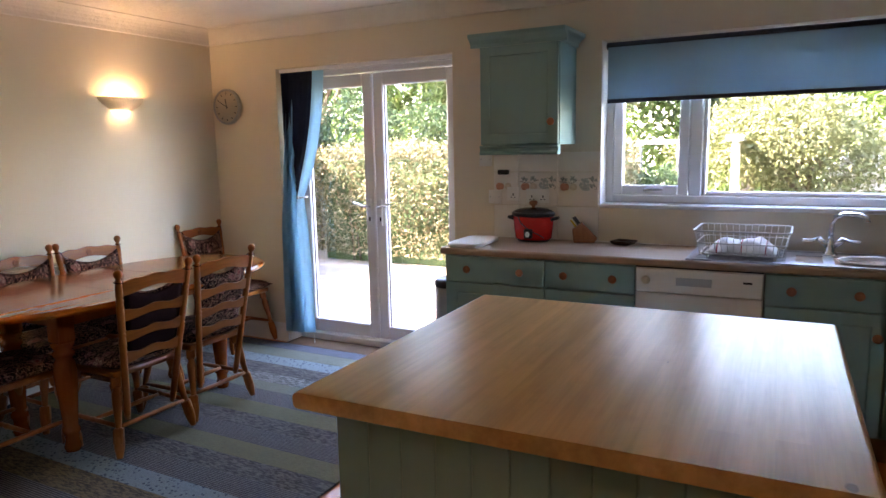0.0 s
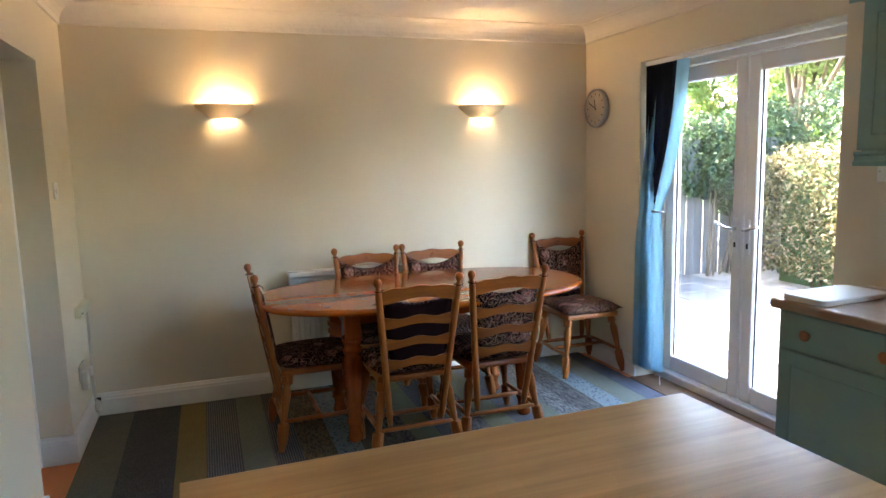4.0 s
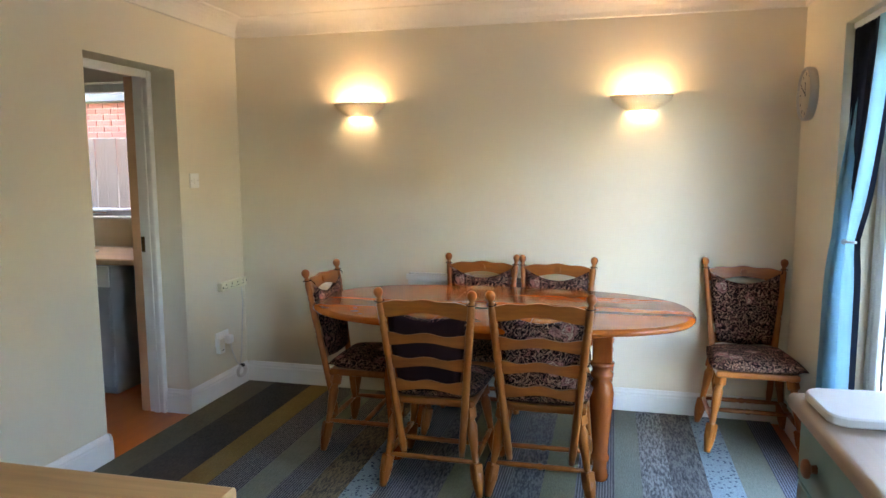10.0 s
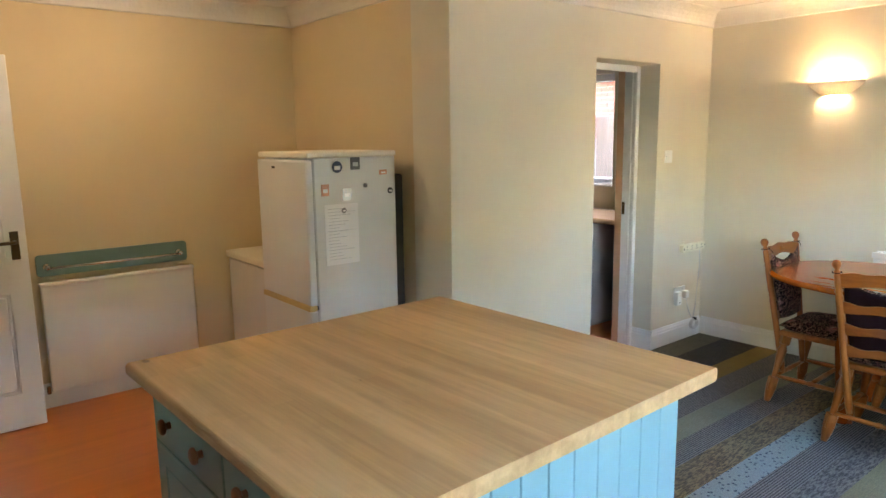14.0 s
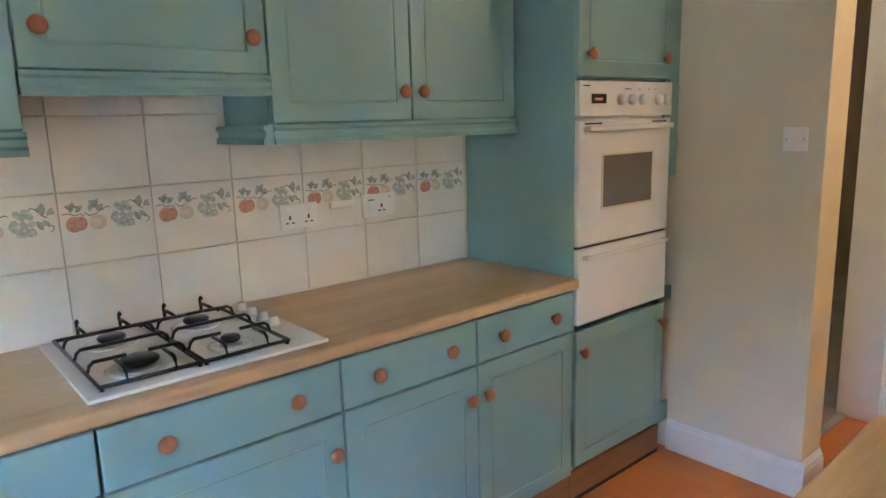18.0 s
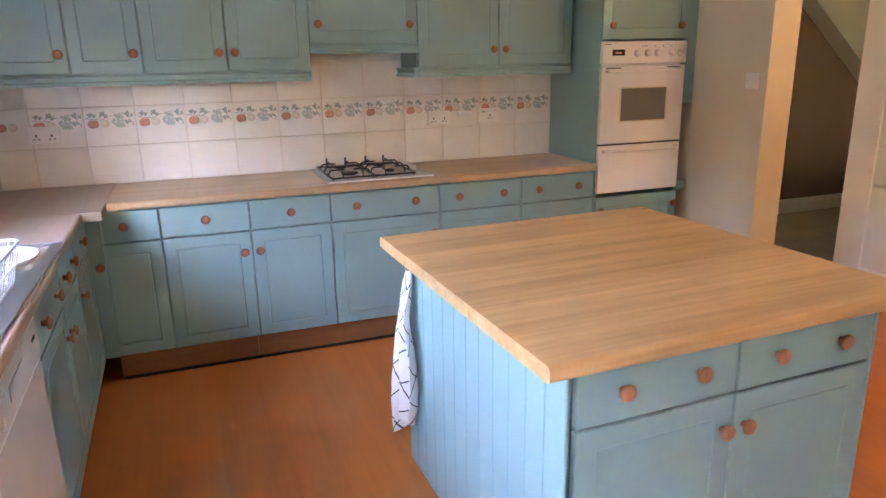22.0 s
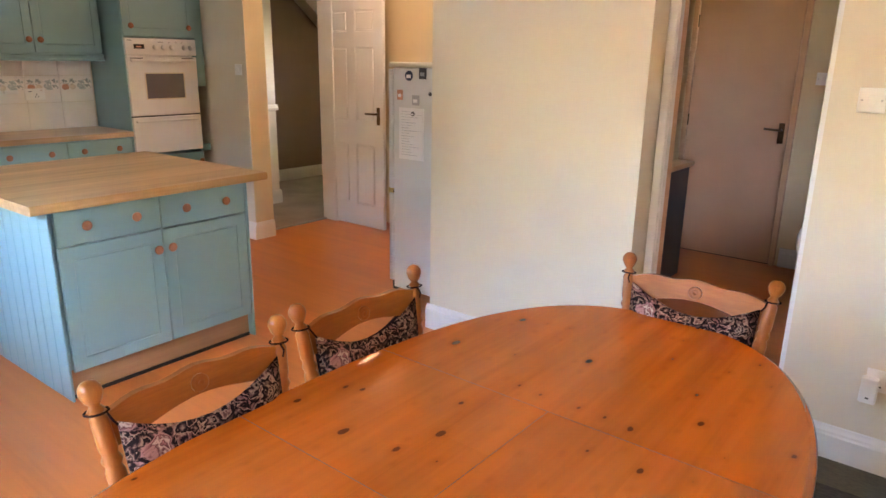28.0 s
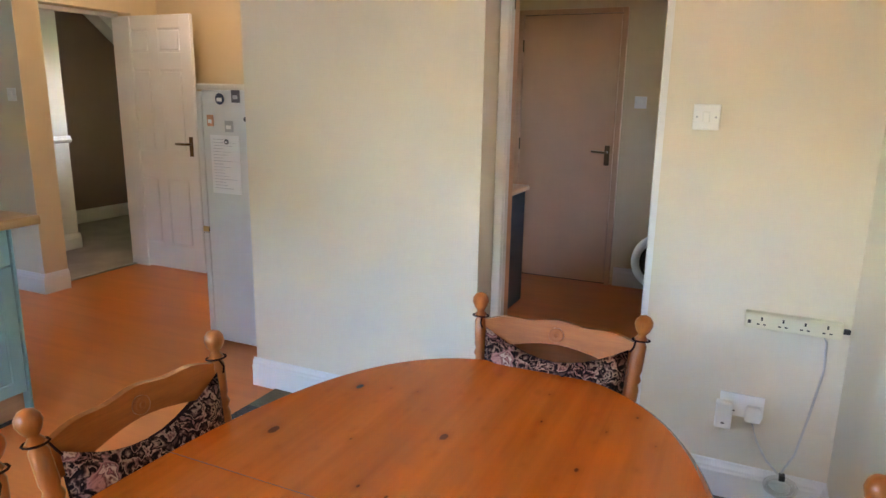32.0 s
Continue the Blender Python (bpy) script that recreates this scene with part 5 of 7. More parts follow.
for k in range(7):
    part("drainer_rib", box(-0.46, -0.06, -0.15 + 0.045 * k, -0.138 + 0.045 * k, 0.003, 0.0065, 0.001), M["steel"], t)
for h, dp in zip(holes, (0.03, 0.038)):
    bm = slab(slab(slab(slab(box(h[0], h[0] + 0.002, h[2], h[3], -dp, 0.002), h[1] - 0.002, h[1], h[2], h[3], -dp, 0.002), h[0], h[1], h[2], h[2] + 0.002, -dp, 0.002), h[0], h[1], h[3] - 0.002, h[3], -dp, 0.002), h[0], h[1], h[2], h[3], -dp, -dp + 0.001)
    part("bowl", bm, M["steel"], t)
t = thing("washing_up_bowl", pose(0.30, 3.39, 0.878), "white plastic washing-up bowl in the sink", "bowl")
bm = bmesh.new()
oval(bm, [(0.10, 0.0), (0.115, 0.004), (0.135, 0.040), (0.146, 0.045), (0.146, 0.050), (0.130, 0.046), (0.110, 0.010), (0.09, 0.008)], 1.0, 0.86, 28)
part("bowl_body", bm, M["switch"], t)

t = thing("mixer_tap", pose(0.13, 3.575, 0.915), "chrome kitchen mixer tap with two levers", "tap")
bm = bmesh.new()
lathe(bm, [(0.034, 0.0), (0.032, 0.012), (0.022, 0.02), (0.020, 0.06), (0.016, 0.075), (0.016, 0.09)], seg=18)
part("base", bm, M["chrome"], t)
bm = bmesh.new()
tube(bm, [(0, 0, 0.08), (0.0, -0.005, 0.15), (0.015, -0.03, 0.195), (0.05, -0.075, 0.215), (0.10, -0.13, 0.215), (0.135, -0.165, 0.205), (0.14, -0.17, 0.185)], 0.012, 12)
part("spout", bm, M["chrome"], t)
for s in (-1, 1):
    bm = bmesh.new()
    tube(bm, [(s * 0.012, 0, 0.045), (s * 0.055, -0.01, 0.085)], 0.014, 12)
    tube(bm, [(s * 0.05, -0.01, 0.088), (s * 0.085, -0.03, 0.075), (s * 0.125, -0.05, 0.078)], 0.007, 8)
    part("lever", bm, M["chrome"], t)

t = thing("dish_rack", pose(-0.255, 3.40, 0.919), "white coated wire dish drainer holding folded cloths", "dish rack")
for z, gx, gy in ((0.02, 0.185, 0.14), (0.075, 0.20, 0.155), (0.135, 0.215, 0.168)):
    bm = bmesh.new()
    pts = []
    for cx, cy, a0 in ((1, 1, 0), (-1, 1, 90), (-1, -1, 180), (1, -1, 270)):
        for a in range(0, 91, 30):
            pts.append((cx * (gx - 0.035) + 0.035 * math.cos(radians(a0 + a)), cy * (gy - 0.035) + 0.035 * math.sin(radians(a0 + a)), z))
    tube(bm, pts, 0.0035 if z < 0.1 else 0.0048, 6, closed=True)
    part("rim_wire", bm, M["wire"], t)
for i in range(13):
    u = -0.165 + 0.0275 * i
    bm = bmesh.new()
    tube(bm, [(u * 1.12, -0.166, 0.135), (u, -0.14, 0.02), (u, 0.14, 0.02), (u * 1.12, 0.166, 0.135)], 0.0022, 5)
    part("wire", bm, M["wire"], t)
for i in range(9):
    v = -0.12 + 0.03 * i
    for sx in (-1, 1):
        bm = bmesh.new()
        tube(bm, [(sx * 0.213, v * 1.15, 0.135), (sx * 0.185, v, 0.02)], 0.0022, 5)
        part("wire", bm, M["wire"], t)
for x in (-0.15, 0.15):
    for y in (-0.11, 0.11):
        part("foot", box(x - 0.006, x + 0.006, y - 0.006, y + 0.006, -0.002, 0.02, 0.002), M["wire"], t)


def crumpled(w, d, h, seed, n=18):
    """A folded cloth: a soft heap with creases."""
    bm = bmesh.new()
    vs = []
    for j in range(n + 1):
        for i in range(n + 1):
            u, v = i / n * 2 - 1, j / n * 2 - 1
            z = h * (1 - u ** 4) * (1 - v ** 4) * (0.75 + 0.35 * noise.noise(Vector((u * 2.2 + seed, v * 2.2, seed))))
            vs.append(bm.verts.new((u * w / 2, v * d / 2, max(0.0, z))))
    for j in range(n):
        for i in range(n):
            a = j * (n + 1) + i
            bm.faces.new((vs[a], vs[a + 1], vs[a + n + 2], vs[a + n + 1])).smooth = True
    ext = bmesh.ops.extrude_face_region(bm, geom=bm.faces[:])
    for v in ext["geom"]:
        if isinstance(v, bmesh.types.BMVert):
            v.co.z -= 0.006
    return bm


t = thing("tea_towel", pose(-0.255, 3.395, 0.948), "folded white tea towels with red stripes in the dish rack", "towel")
part("cloth", crumpled(0.31, 0.23, 0.075, 3.3), M["towel_red"], t)
# soap and brushes by the corner
t = thing("soap_bottle", pose(0.80, 3.56, 0.911), "pump bottle of blue washing-up liquid", "bottle")
bm = bmesh.new()
lathe(bm, [(0.030, 0.0), (0.033, 0.008), (0.033, 0.11), (0.024, 0.135), (0.012, 0.145), (0.012, 0.155)], seg=18)
part("bottle", bm, M["teal_liquid"], t, "clear bottle with blue liquid")
bm = bmesh.new()
lathe(bm, [(0.014, 0.152), (0.014, 0.168), (0.006, 0.170), (0.006, 0.19), (0.016, 0.192), (0.016, 0.202), (0.0, 0.204)], seg=14)
tube(bm, [(0, 0, 0.198), (-0.03, -0.02, 0.198), (-0.042, -0.028, 0.192)], 0.006, 8)
part("pump", bm, M["switch"], t, "white pump top")
t = thing("utensil_pot", pose(0.93, 3.58, 0.911), "white plastic caddy holding dark washing-up brushes", "caddy")
bm = bmesh.new()
lathe(bm, [(0.045, 0.0), (0.050, 0.005), (0.060, 0.125), (0.057, 0.125), (0.047, 0.01), (0.0, 0.01)], seg=20)
part("pot", bm, M["switch"], t)
for a, b, mt in (((0, 0, 0.05), (0.10, -0.03, 0.185), "navy"), ((0.01, 0.01, 0.05), (0.07, 0.02, 0.19), "black")):
    bm = bmesh.new()
    tube(bm, [a, Vector(a).lerp(Vector(b), 0.6), b], 0.008, 8)
    br = part("brush", bm, M["slat_dark"], t, "dark blue brush handle")
bm = bmesh.new()
rr = random.Random(4)
for k in range(60):
    o = Vector((0.10 + rr.uniform(-0.02, 0.03), -0.03 + rr.uniform(-0.015, 0.015), 0.185 + rr.uniform(-0.008, 0.012)))
    tube(bm, [o, o + Vector((rr.uniform(-0.01, 0.015), rr.uniform(-0.01, 0.01), rr.uniform(0.01, 0.028)))], 0.0018, 4)
part("bristles", bm, M["black"], br)

# checked towel on a hook at the island's end
t = thing("kitchen_towel", pose(-0.030, 2.064, 0.0, 0, 0, 1.5), "white checked tea towel hanging from a hook on the island", "towel")
bm = bmesh.new()
tube(bm, [(0, 0.0, 0.845), (0, 0.022, 0.845), (0, 0.028, 0.825), (0, 0.020, 0.812), (0, 0.012, 0.82)], 0.003, 6)
part("hook", bm, M["black"], t, "small dark hook")
bm = bmesh.new()
uvw = bm.verts.layers.float_vector.new("weft")
n, rows = 26, 30
vs = []
for j in range(rows + 1):
    v = j / rows
    half = 0.012 + 0.092 * min(1.0, v * 1.5) ** 0.9 * (1.0 - 1.0 * max(0.0, v - 0.72)) + 0.007 * math.sin(v * 17)
    for i in range(n + 1):
        u = i / n * 2 - 1
        fold = math.cos(u * 7.5 + 3.0 * v) * (0.005 + 0.020 * min(1, v * 1.6)) + 0.006 * math.sin(u * 13 + 9 * v)
        low = 0.05 * u * v + 0.09 * abs(math.sin(u * 2.4 + 0.6)) * v
        vs.append(bm.verts.new((half * u + 0.060 * v * v + 0.008 * math.sin(9 * v + u), 0.024 * min(1, v * 3) + 0.018 + fold, 0.805 - 0.56 * v - low)))
for j in range(rows):
    for i in range(n):
        a = j * (n + 1) + i
        bm.faces.new((vs[a], vs[a + 1], vs[a + n + 2], vs[a + n + 1])).smooth = True
for j in range(rows + 1):
    for i in range(n + 1):
        vs[j * (n + 1) + i][uvw] = (i / n * 0.36 + j / rows * 0.42 + 0.02, j / rows * 0.46 - i / n * 0.28 + 0.3, 0)
ext = bmesh.ops.extrude_face_region(bm, geom=bm.faces[:])
for v in ext["geom"]:
    if isinstance(v, bmesh.types.BMVert):
        v.co.y -= 0.003
part("cloth", bm, M["towel_check"], t)
part("hanging_strip", box(-0.11, 0.02, -0.002, 0.004, 0.852, 0.864, 0.002), M["white"], t, "white screw strip for the hook")


# fridge freezer
t = thing("fridge_freezer", pose(-1.04, -0.60, 0.0), "tall white fridge freezer with notes and magnets on its side", "fridge")
part("body", box(-0.50, 0.0, 0.0, 0.57, 0.02, 1.44, 0.006), M["fridge"], t)
part("top", box(-0.505, 0.035, -0.003, 0.573, 1.441, 1.472, 0.008, 2), M["cream_white"], t, "cream plastic top")
for nm, z0, z1 in (("fridge_door", 0.685, 1.432), ("freezer_door", 0.06, 0.655)):
    d = part(nm, box(0.004, 0.045, 0.002, 0.568, z0, z1, 0.010, 2), M["fridge"], t)
    zz = z0 if nm == "fridge_door" else z1
    part("handle_trim", box(0.006, 0.052, 0.004, 0.566, zz - (0.022 if nm == "fridge_door" else 0.0), zz + (0.0 if nm == "fridge_door" else 0.022), 0.006, 2), M["yellowed"], d, "yellowed plastic grip strip")
part("gap", box(-0.002, 0.006, 0.005, 0.565, 0.66, 0.68), M["dark"], t)
part("foot_grille", box(-0.01, 0.02, 0.01, 0.56, 0.0, 0.055), M["dark"], t)
part("badge", box(0.0445, 0.0462, 0.19, 0.225, 1.385, 1.397), M["dark"], t)
# dark slab added as the fridge's shadow on the wall
part("fridge_shadow_slab", box(-0.575, -0.505, 0.03, 0.54, 0.03, 1.34, 0.01), M["shadow_grey"], t, "dark slab standing for the shadow behind the fridge")
t = thing("paper_note", pose(-1.192, -0.029, 1.045), "white printed sheet of paper pinned on the fridge", "paper")
part("sheet", box(-0.100, 0.100, 0.0, 0.0025, -0.158, 0.158), M["paper"], t)
rr = random.Random(7)
for k in range(17):
    z = 0.135 - 0.0165 * k
    w = rr.uniform(0.06, 0.17)
    part("text_line", box(0.08 - w, 0.08, 0.0025, 0.0030, z - 0.0010, z + 0.0008), M["ink_pale"], t)
for z in (0.118, 0.02):
    part("rule", box(-0.085, 0.085, 0.0025, 0.0030, z - 0.0005, z + 0.0005), M["ink_pale"], t)


def magnet(x, z, w, h, mats, label, round_=False):
    t = thing("fridge_magnet", pose(x, -0.029, z), label, "magnet", "magnets on the fridge")
    if round_:
        bm = bmesh.new()
        lathe(bm, [(w, 0.0), (w, 0.005), (w * 0.9, 0.006), (0.0, 0.006)], pose(0, 0, 0, -90), 20)
    else:
        bm = box(-w, w, 0.0, 0.005, -h, h, 0.001)
    part("magnet_body", bm, M[mats[0]], t)
    if len(mats) > 1:
        part("picture", box(-w * 0.55, w * 0.6, 0.0062, 0.0068, -h * 0.45, h * 0.2), M[mats[1]], t)


magnet(-1.174, 1.394, 0.030, 0.030, ("ink_blue", "paper"), "round dark blue picture magnet on the fridge", True)
magnet(-1.283, 1.409, 0.028, 0.032, ("ink", "steel"), "grey square picture magnet on the fridge")
magnet(-1.456, 1.357, 0.024, 0.013, ("apple", "paper"), "small pink magnet on the fridge")
magnet(-1.100, 1.279, 0.022, 0.030, ("apple", "paper"), "small red and cream magnet on the fridge")
magnet(-1.228, 1.251, 0.028, 0.030, ("steel", "paper"), "small silver picture magnet on the fridge")
magnet(-1.342, 1.292, 0.012, 0.012, ("ink",), "tiny dark magnet on the fridge", True)
magnet(-1.501, 1.256, 0.016, 0.014, ("ink", "paper"), "tiny dark magnet on the fridge", True)
magnet(-1.206, 1.169, 0.014, 0.014, ("ink", "paper"), "ring magnet holding the paper", True)

t = thing("chest_freezer", pose(-1.06, -1.275, 0.0), "white under-counter freezer with cream lid", "freezer")
part("body", box(-0.53, 0.0, 0.0, 0.59, 0.02, 0.775, 0.008), M["enamel"], t)
part("lid", box(-0.54, 0.018, -0.006, 0.596, 0.782, 0.828, 0.014, 3), M["cream_white"], t, "cream plastic lid")
part("seal", box(-0.525, -0.005, 0.005, 0.585, 0.775, 0.782), M["dark"], t)


# recess radiator and towel rail
def radiator(m, w, h, label, flutes=True, cover=False):
    """Panel radiator; its back at y = 0, facing +y."""
    t = thing("radiator", m, label, "radiator")
    part("panel", box(-w / 2, w / 2, 0.035, 0.065, 0.0, h, 0.010, 2), M["rad"], t)
    part("top_rail", box(-w / 2 - 0.004, w / 2 + 0.004, 0.02, 0.072, h - 0.012, h + 0.008, 0.004), M["rad"], t)
    if flutes:
        k = int(w / 0.034)
        for i in range(k):
            a = -w / 2 + 0.012 + i * (w - 0.024) / k
            part("flute", box(a + 0.005, a + (w - 0.024) / k - 0.005, 0.064, 0.069, 0.04, h - 0.04, 0.002), M["rad"], t)
    for s in (-1, 1):
        part("bracket", box(s * (w / 2 - 0.12) - 0.015, s * (w / 2 - 0.12) + 0.015, 0.0, 0.04, 0.1, h - 0.1), M["rad"], t)
        part("valve", box(s * (w / 2 + 0.012) - 0.010, s * (w / 2 + 0.012) + 0.010, 0.035, 0.06, -0.01, 0.035, 0.004), M["bronze"], t, "small metal valve")
    if cover:
        part("grille_shadow", box(-w / 2 + 0.006, w / 2 - 0.006, 0.008, 0.083, h + 0.0085, h + 0.0100), M["dark"], t, "dark slots under the grille")
        k = int(w / 0.019)
        for i in range(k):
            a = -w / 2 + 0.008 + i * (w - 0.016) / k
            part("grille_slat", box(a, a + 0.009, 0.018, 0.074, h + 0.0105, h + 0.0135), M["rad"], t)
        part("grille_edge", box(-w / 2, w / 2, 0.074, 0.092, h - 0.02, h + 0.0145, 0.003), M["rad"], t)
        part("grille_edge", box(-w / 2, w / 2, 0.0, 0.018, h - 0.02, h + 0.0145, 0.003), M["rad"], t)
    return t


radiator(pose(-0.409, RS, 0.105), 0.86, 0.635, "cream flat panel radiator on the yellow wall", False)
t = thing("towel_rail", pose(-0.398, RS, 0.842), "chrome towel rail on a green painted board", "towel rail")
bm = box(-0.422, 0.422, 0.0, 0.016, -0.062, 0.062, 0.0)
bmesh.ops.bevel(bm, geom=[e for e in bm.edges if abs(e.verts[0].co.y - e.verts[1].co.y) > 0.01], offset=0.02, segments=4, affect="EDGES", profile=0.5)
part("board", bm, M["green_dark"], t, "grey-green painted board with rounded corners")
bm = bmesh.new()
tube(bm, [(-0.375, 0.055, -0.012), (0.375, 0.055, -0.012)], 0.008, 10)
part("bar", bm, M["chrome"], t)
for s in (-1, 1):
    bm = bmesh.new()
    lathe(bm, [(0.022, 0.016), (0.020, 0.024), (0.010, 0.028), (0.010, 0.050), (0.014, 0.056), (0.012, 0.066), (0.0, 0.067)], pose(s * 0.37, 0, -0.008, -90), 16)
    part("bracket", bm, M["chrome"], t)

# ---- dining room small things ----
radiator(pose(W, 1.92, 0.16, 0, 0, -90), 0.84, 0.625, "white panel radiator with slotted top below the wall lights", True, True)
socket(pose(-3.628, S, 1.382, 0, 0, 0), "white cooker control switch on the cream wall", 1, "light switch")
t = thing("extension_socket", pose(-3.969, S, 0.705), "cream four-gang socket strip on the wall", "socket strip")
part("case", box(-0.148, 0.148, 0.0, 0.035, -0.028, 0.028, 0.005, 2), M["cream_plastic2"], t)
for g in range(4):
    cx = 0.095 - 0.066 * g
    for dx, dz, a, b in ((0, 0.010, 0.003, 0.006), (-0.010, -0.010, 0.0045, 0.0022), (0.010, -0.010, 0.0045, 0.0022)):
        part("pin_hole", box(cx + dx - a, cx + dx + a, 0.0345, 0.0357, dz - b, dz + b), M["dark"], t)
part("neon", box(0.128, 0.138, 0.0345, 0.0362, -0.010, 0.002), M["dark"], t)
part("cable_gland", box(-0.170, -0.146, 0.010, 0.026, -0.008, 0.008, 0.003), M["black"], t)
socket(pose(-3.845, S, 0.375, 0, 0, 0), "white double wall socket near the skirting board", 2)
t = thing("plug_adapter", pose(-3.79, S + 0.010, 0.345), "white plug-in network adapter", "adapter")
part("case", box(-0.028, 0.028, 0.0, 0.035, -0.055, 0.045, 0.006, 2), M["switch"], t)
part("light", box(-0.006, 0.006, 0.0345, 0.0358, -0.035, -0.03), M["dark"], t)
t = thing("power_cable", pose(-3.885, S + 0.010, 0.36), "white mains plug with coiled grey flex", "cable")
part("plug", box(-0.026, 0.026, 0.0, 0.042, -0.028, 0.028, 0.010, 2), M["switch"], t)
bm = bmesh.new()
tube(bm, [(0, 0.03, -0.028), (-0.02, 0.03, -0.09), (-0.06, 0.028, -0.16), (-0.105, 0.026, -0.205)], 0.004, 6)
tube(bm, [(-0.165, 0.008, 0.345), (-0.19, 0.010, 0.30), (-0.195, 0.012, 0.2), (-0.17, 0.014, 0.02), (-0.145, 0.02, -0.12), (-0.11, 0.026, -0.20)], 0.004, 6)
for k in range(5):
    rad_, off = 0.042 + 0.006 * (k % 3), 0.004 * k
    pts = [(-0.115 + rad_ * math.cos(radians(a)) + 0.006 * (k % 2), 0.026 + off, -0.245 + 0.75 * rad_ * math.sin(radians(a))) for a in range(0, 360, 24)]
    tube(bm, pts, 0.004, 6, closed=True)
part("flex", bm, M["flex"], t, "pale grey coiled flex")
part("cable_tie", box(-0.125, -0.105, 0.02, 0.052, -0.216, -0.196, 0.003), M["black"], t)

# wall clock
M["dial_cream"] = surface("cream_clock_dial", (0.60, 0.53, 0.43), 0.5, var=0.03)
t = thing("wall_clock", pose(-3.972, N, 1.822, 90), "round white wall clock with silver rim", "clock")
bm = bmesh.new()
lathe(bm, [(0.132, 0.0), (0.135, 0.010), (0.135, 0.034), (0.128, 0.040), (0.122, 0.036), (0.121, 0.028)], seg=40)
part("rim", bm, M["steel"], t, "silver rim")
bm = bmesh.new()
lathe(bm, [(0.122, 0.010), (0.122, 0.028), (0.0, 0.0281)], seg=40)
part("face", bm, M["dial_cream"], t, "cream dial")
for k in range(12):
    a = radians(90 - 30 * k)
    bm = box(-0.003, 0.003, 0.092, 0.108, 0.0282, 0.0292)
    bmesh.ops.rotate(bm, verts=bm.verts, matrix=Matrix.Rotation(-radians(30 * k), 3, "Z"))
    part("hour_mark", bm, M["ink"], t)
for ang, ln, w in ((-62, 0.085, 0.0028), (-8, 0.062, 0.004)):
    bm = box(-w, w, -0.015, ln, 0.030, 0.0315)
    bmesh.ops.rotate(bm, verts=bm.verts, matrix=Matrix.Rotation(-radians(ang), 3, "Z"))
    part("pointer", bm, M["ink"], t)


# vertical blind gathered at the french doors
t = thing("vertical_blind", pose(0, 0, 0), "blue vertical slat blind gathered to one side of the french doors", "blind")
part("head_rail", box(FD[0] + 0.005, FD[1] - 0.005, 3.735, 3.775, 2.045, 2.073, 0.003), M["upvc"], t, "white aluminium head rail")
# each slat: x at the head, at the tie and at the foot, depth, turn, cloth
slats = [(-3.405, -3.446, -3.466, 3.790, 3.704, 48, "slat")]
# stacked blue slats, coloured navy for the shade in the bundle
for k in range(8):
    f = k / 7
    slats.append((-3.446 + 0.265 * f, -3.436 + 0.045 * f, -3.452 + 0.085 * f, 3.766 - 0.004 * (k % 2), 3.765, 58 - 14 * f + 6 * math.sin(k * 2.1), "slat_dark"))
for k, x in enumerate((-3.436, -3.410, -3.382, -3.352)):
    slats.append((-3.400 + 0.008 * k, -3.430 + 0.012 * k, x, 3.800, 3.722, 82 - 5 * (k % 2), "slat"))
slats.append((-3.128, -3.332, -3.300, 3.744, 3.728, 22, "slat"))
for top_x, tie_x, low_x, y_head, y_foot, turn, cloth in slats:
    bm = bmesh.new()
    rows, prev = 30, None
    for j in range(rows + 1):
        v = j / rows
        z = 2.045 - v * 1.955
        if v < 0.468:
            q = v / 0.468
            cx = top_x + (tie_x - top_x) * (0.25 * q + 0.75 * q ** 2.2)
        else:
            q = (v - 0.468) / 0.532
            cx = tie_x + (low_x - tie_x) * min(1, q * 1.3 if cloth == "slat" else q)
        cy = y_head + (y_foot - y_head) * min(1, v * 2)
        half = 0.0445 * (1 - 0.35 * math.exp(-((v - 0.468) / 0.06) ** 2))
        dx, dy = half * math.cos(radians(turn)), -half * math.sin(radians(turn))
        a = bm.verts.new((cx - dx, cy + dy * 0.8, z))
        c = bm.verts.new((cx, cy - 0.006, z))
        b = bm.verts.new((cx + dx, cy - dy * 0.8, z))
        if prev:
            bm.faces.new((prev[0], prev[1], c, a)).smooth = True
            bm.faces.new((prev[1], prev[2], b, c)).smooth = True
        prev = (a, c, b)
    bmesh.ops.solidify(bm, geom=bm.faces[:], thickness=0.0008)
    part("slat", bm, M[cloth], t)
bm = bmesh.new()
tube(bm, [(-3.345, 3.712, 1.128), (-3.325, 3.704, 1.129)], 0.012, 10)
tube(bm, [(-3.325, 3.704, 1.129), (-3.285, 3.712, 1.132), (-3.270, 3.735, 1.132)], 0.006, 8)
part("hold_back", bm, M["steel"], t, "chrome hold-back knob")
bm = bmesh.new()
pts = [(-3.48 + 0.0125 * i, 3.715 + 0.012 * math.sin(i * 1.9), 0.082 + 0.014 * math.cos(i * 2.3)) for i in range(20)]
tube(bm, pts, 0.0025, 5)
tube(bm, [(-3.255, 3.715, 0.09), (-3.25, 3.712, 0.05), (-3.247, 3.712, 0.02)], 0.0025, 5)
part("bead_chain", bm, M["wire"], t, "white linking bead chain")

# ceiling light of the recess, above the door
t = thing("ceiling_light", pose(-0.30, -0.55, TOP), "round flush ceiling light, lit, near the hall door", "ceiling light")
bm = bmesh.new()
lathe(bm, [(0.15, 0.0), (0.15, -0.02), (0.14, -0.028)], seg=32)
part("base", bm, M["white"], t)
bm = bmesh.new()
lathe(bm, [(0.138, -0.026), (0.13, -0.05), (0.09, -0.075), (0.0, -0.085)], seg=32)
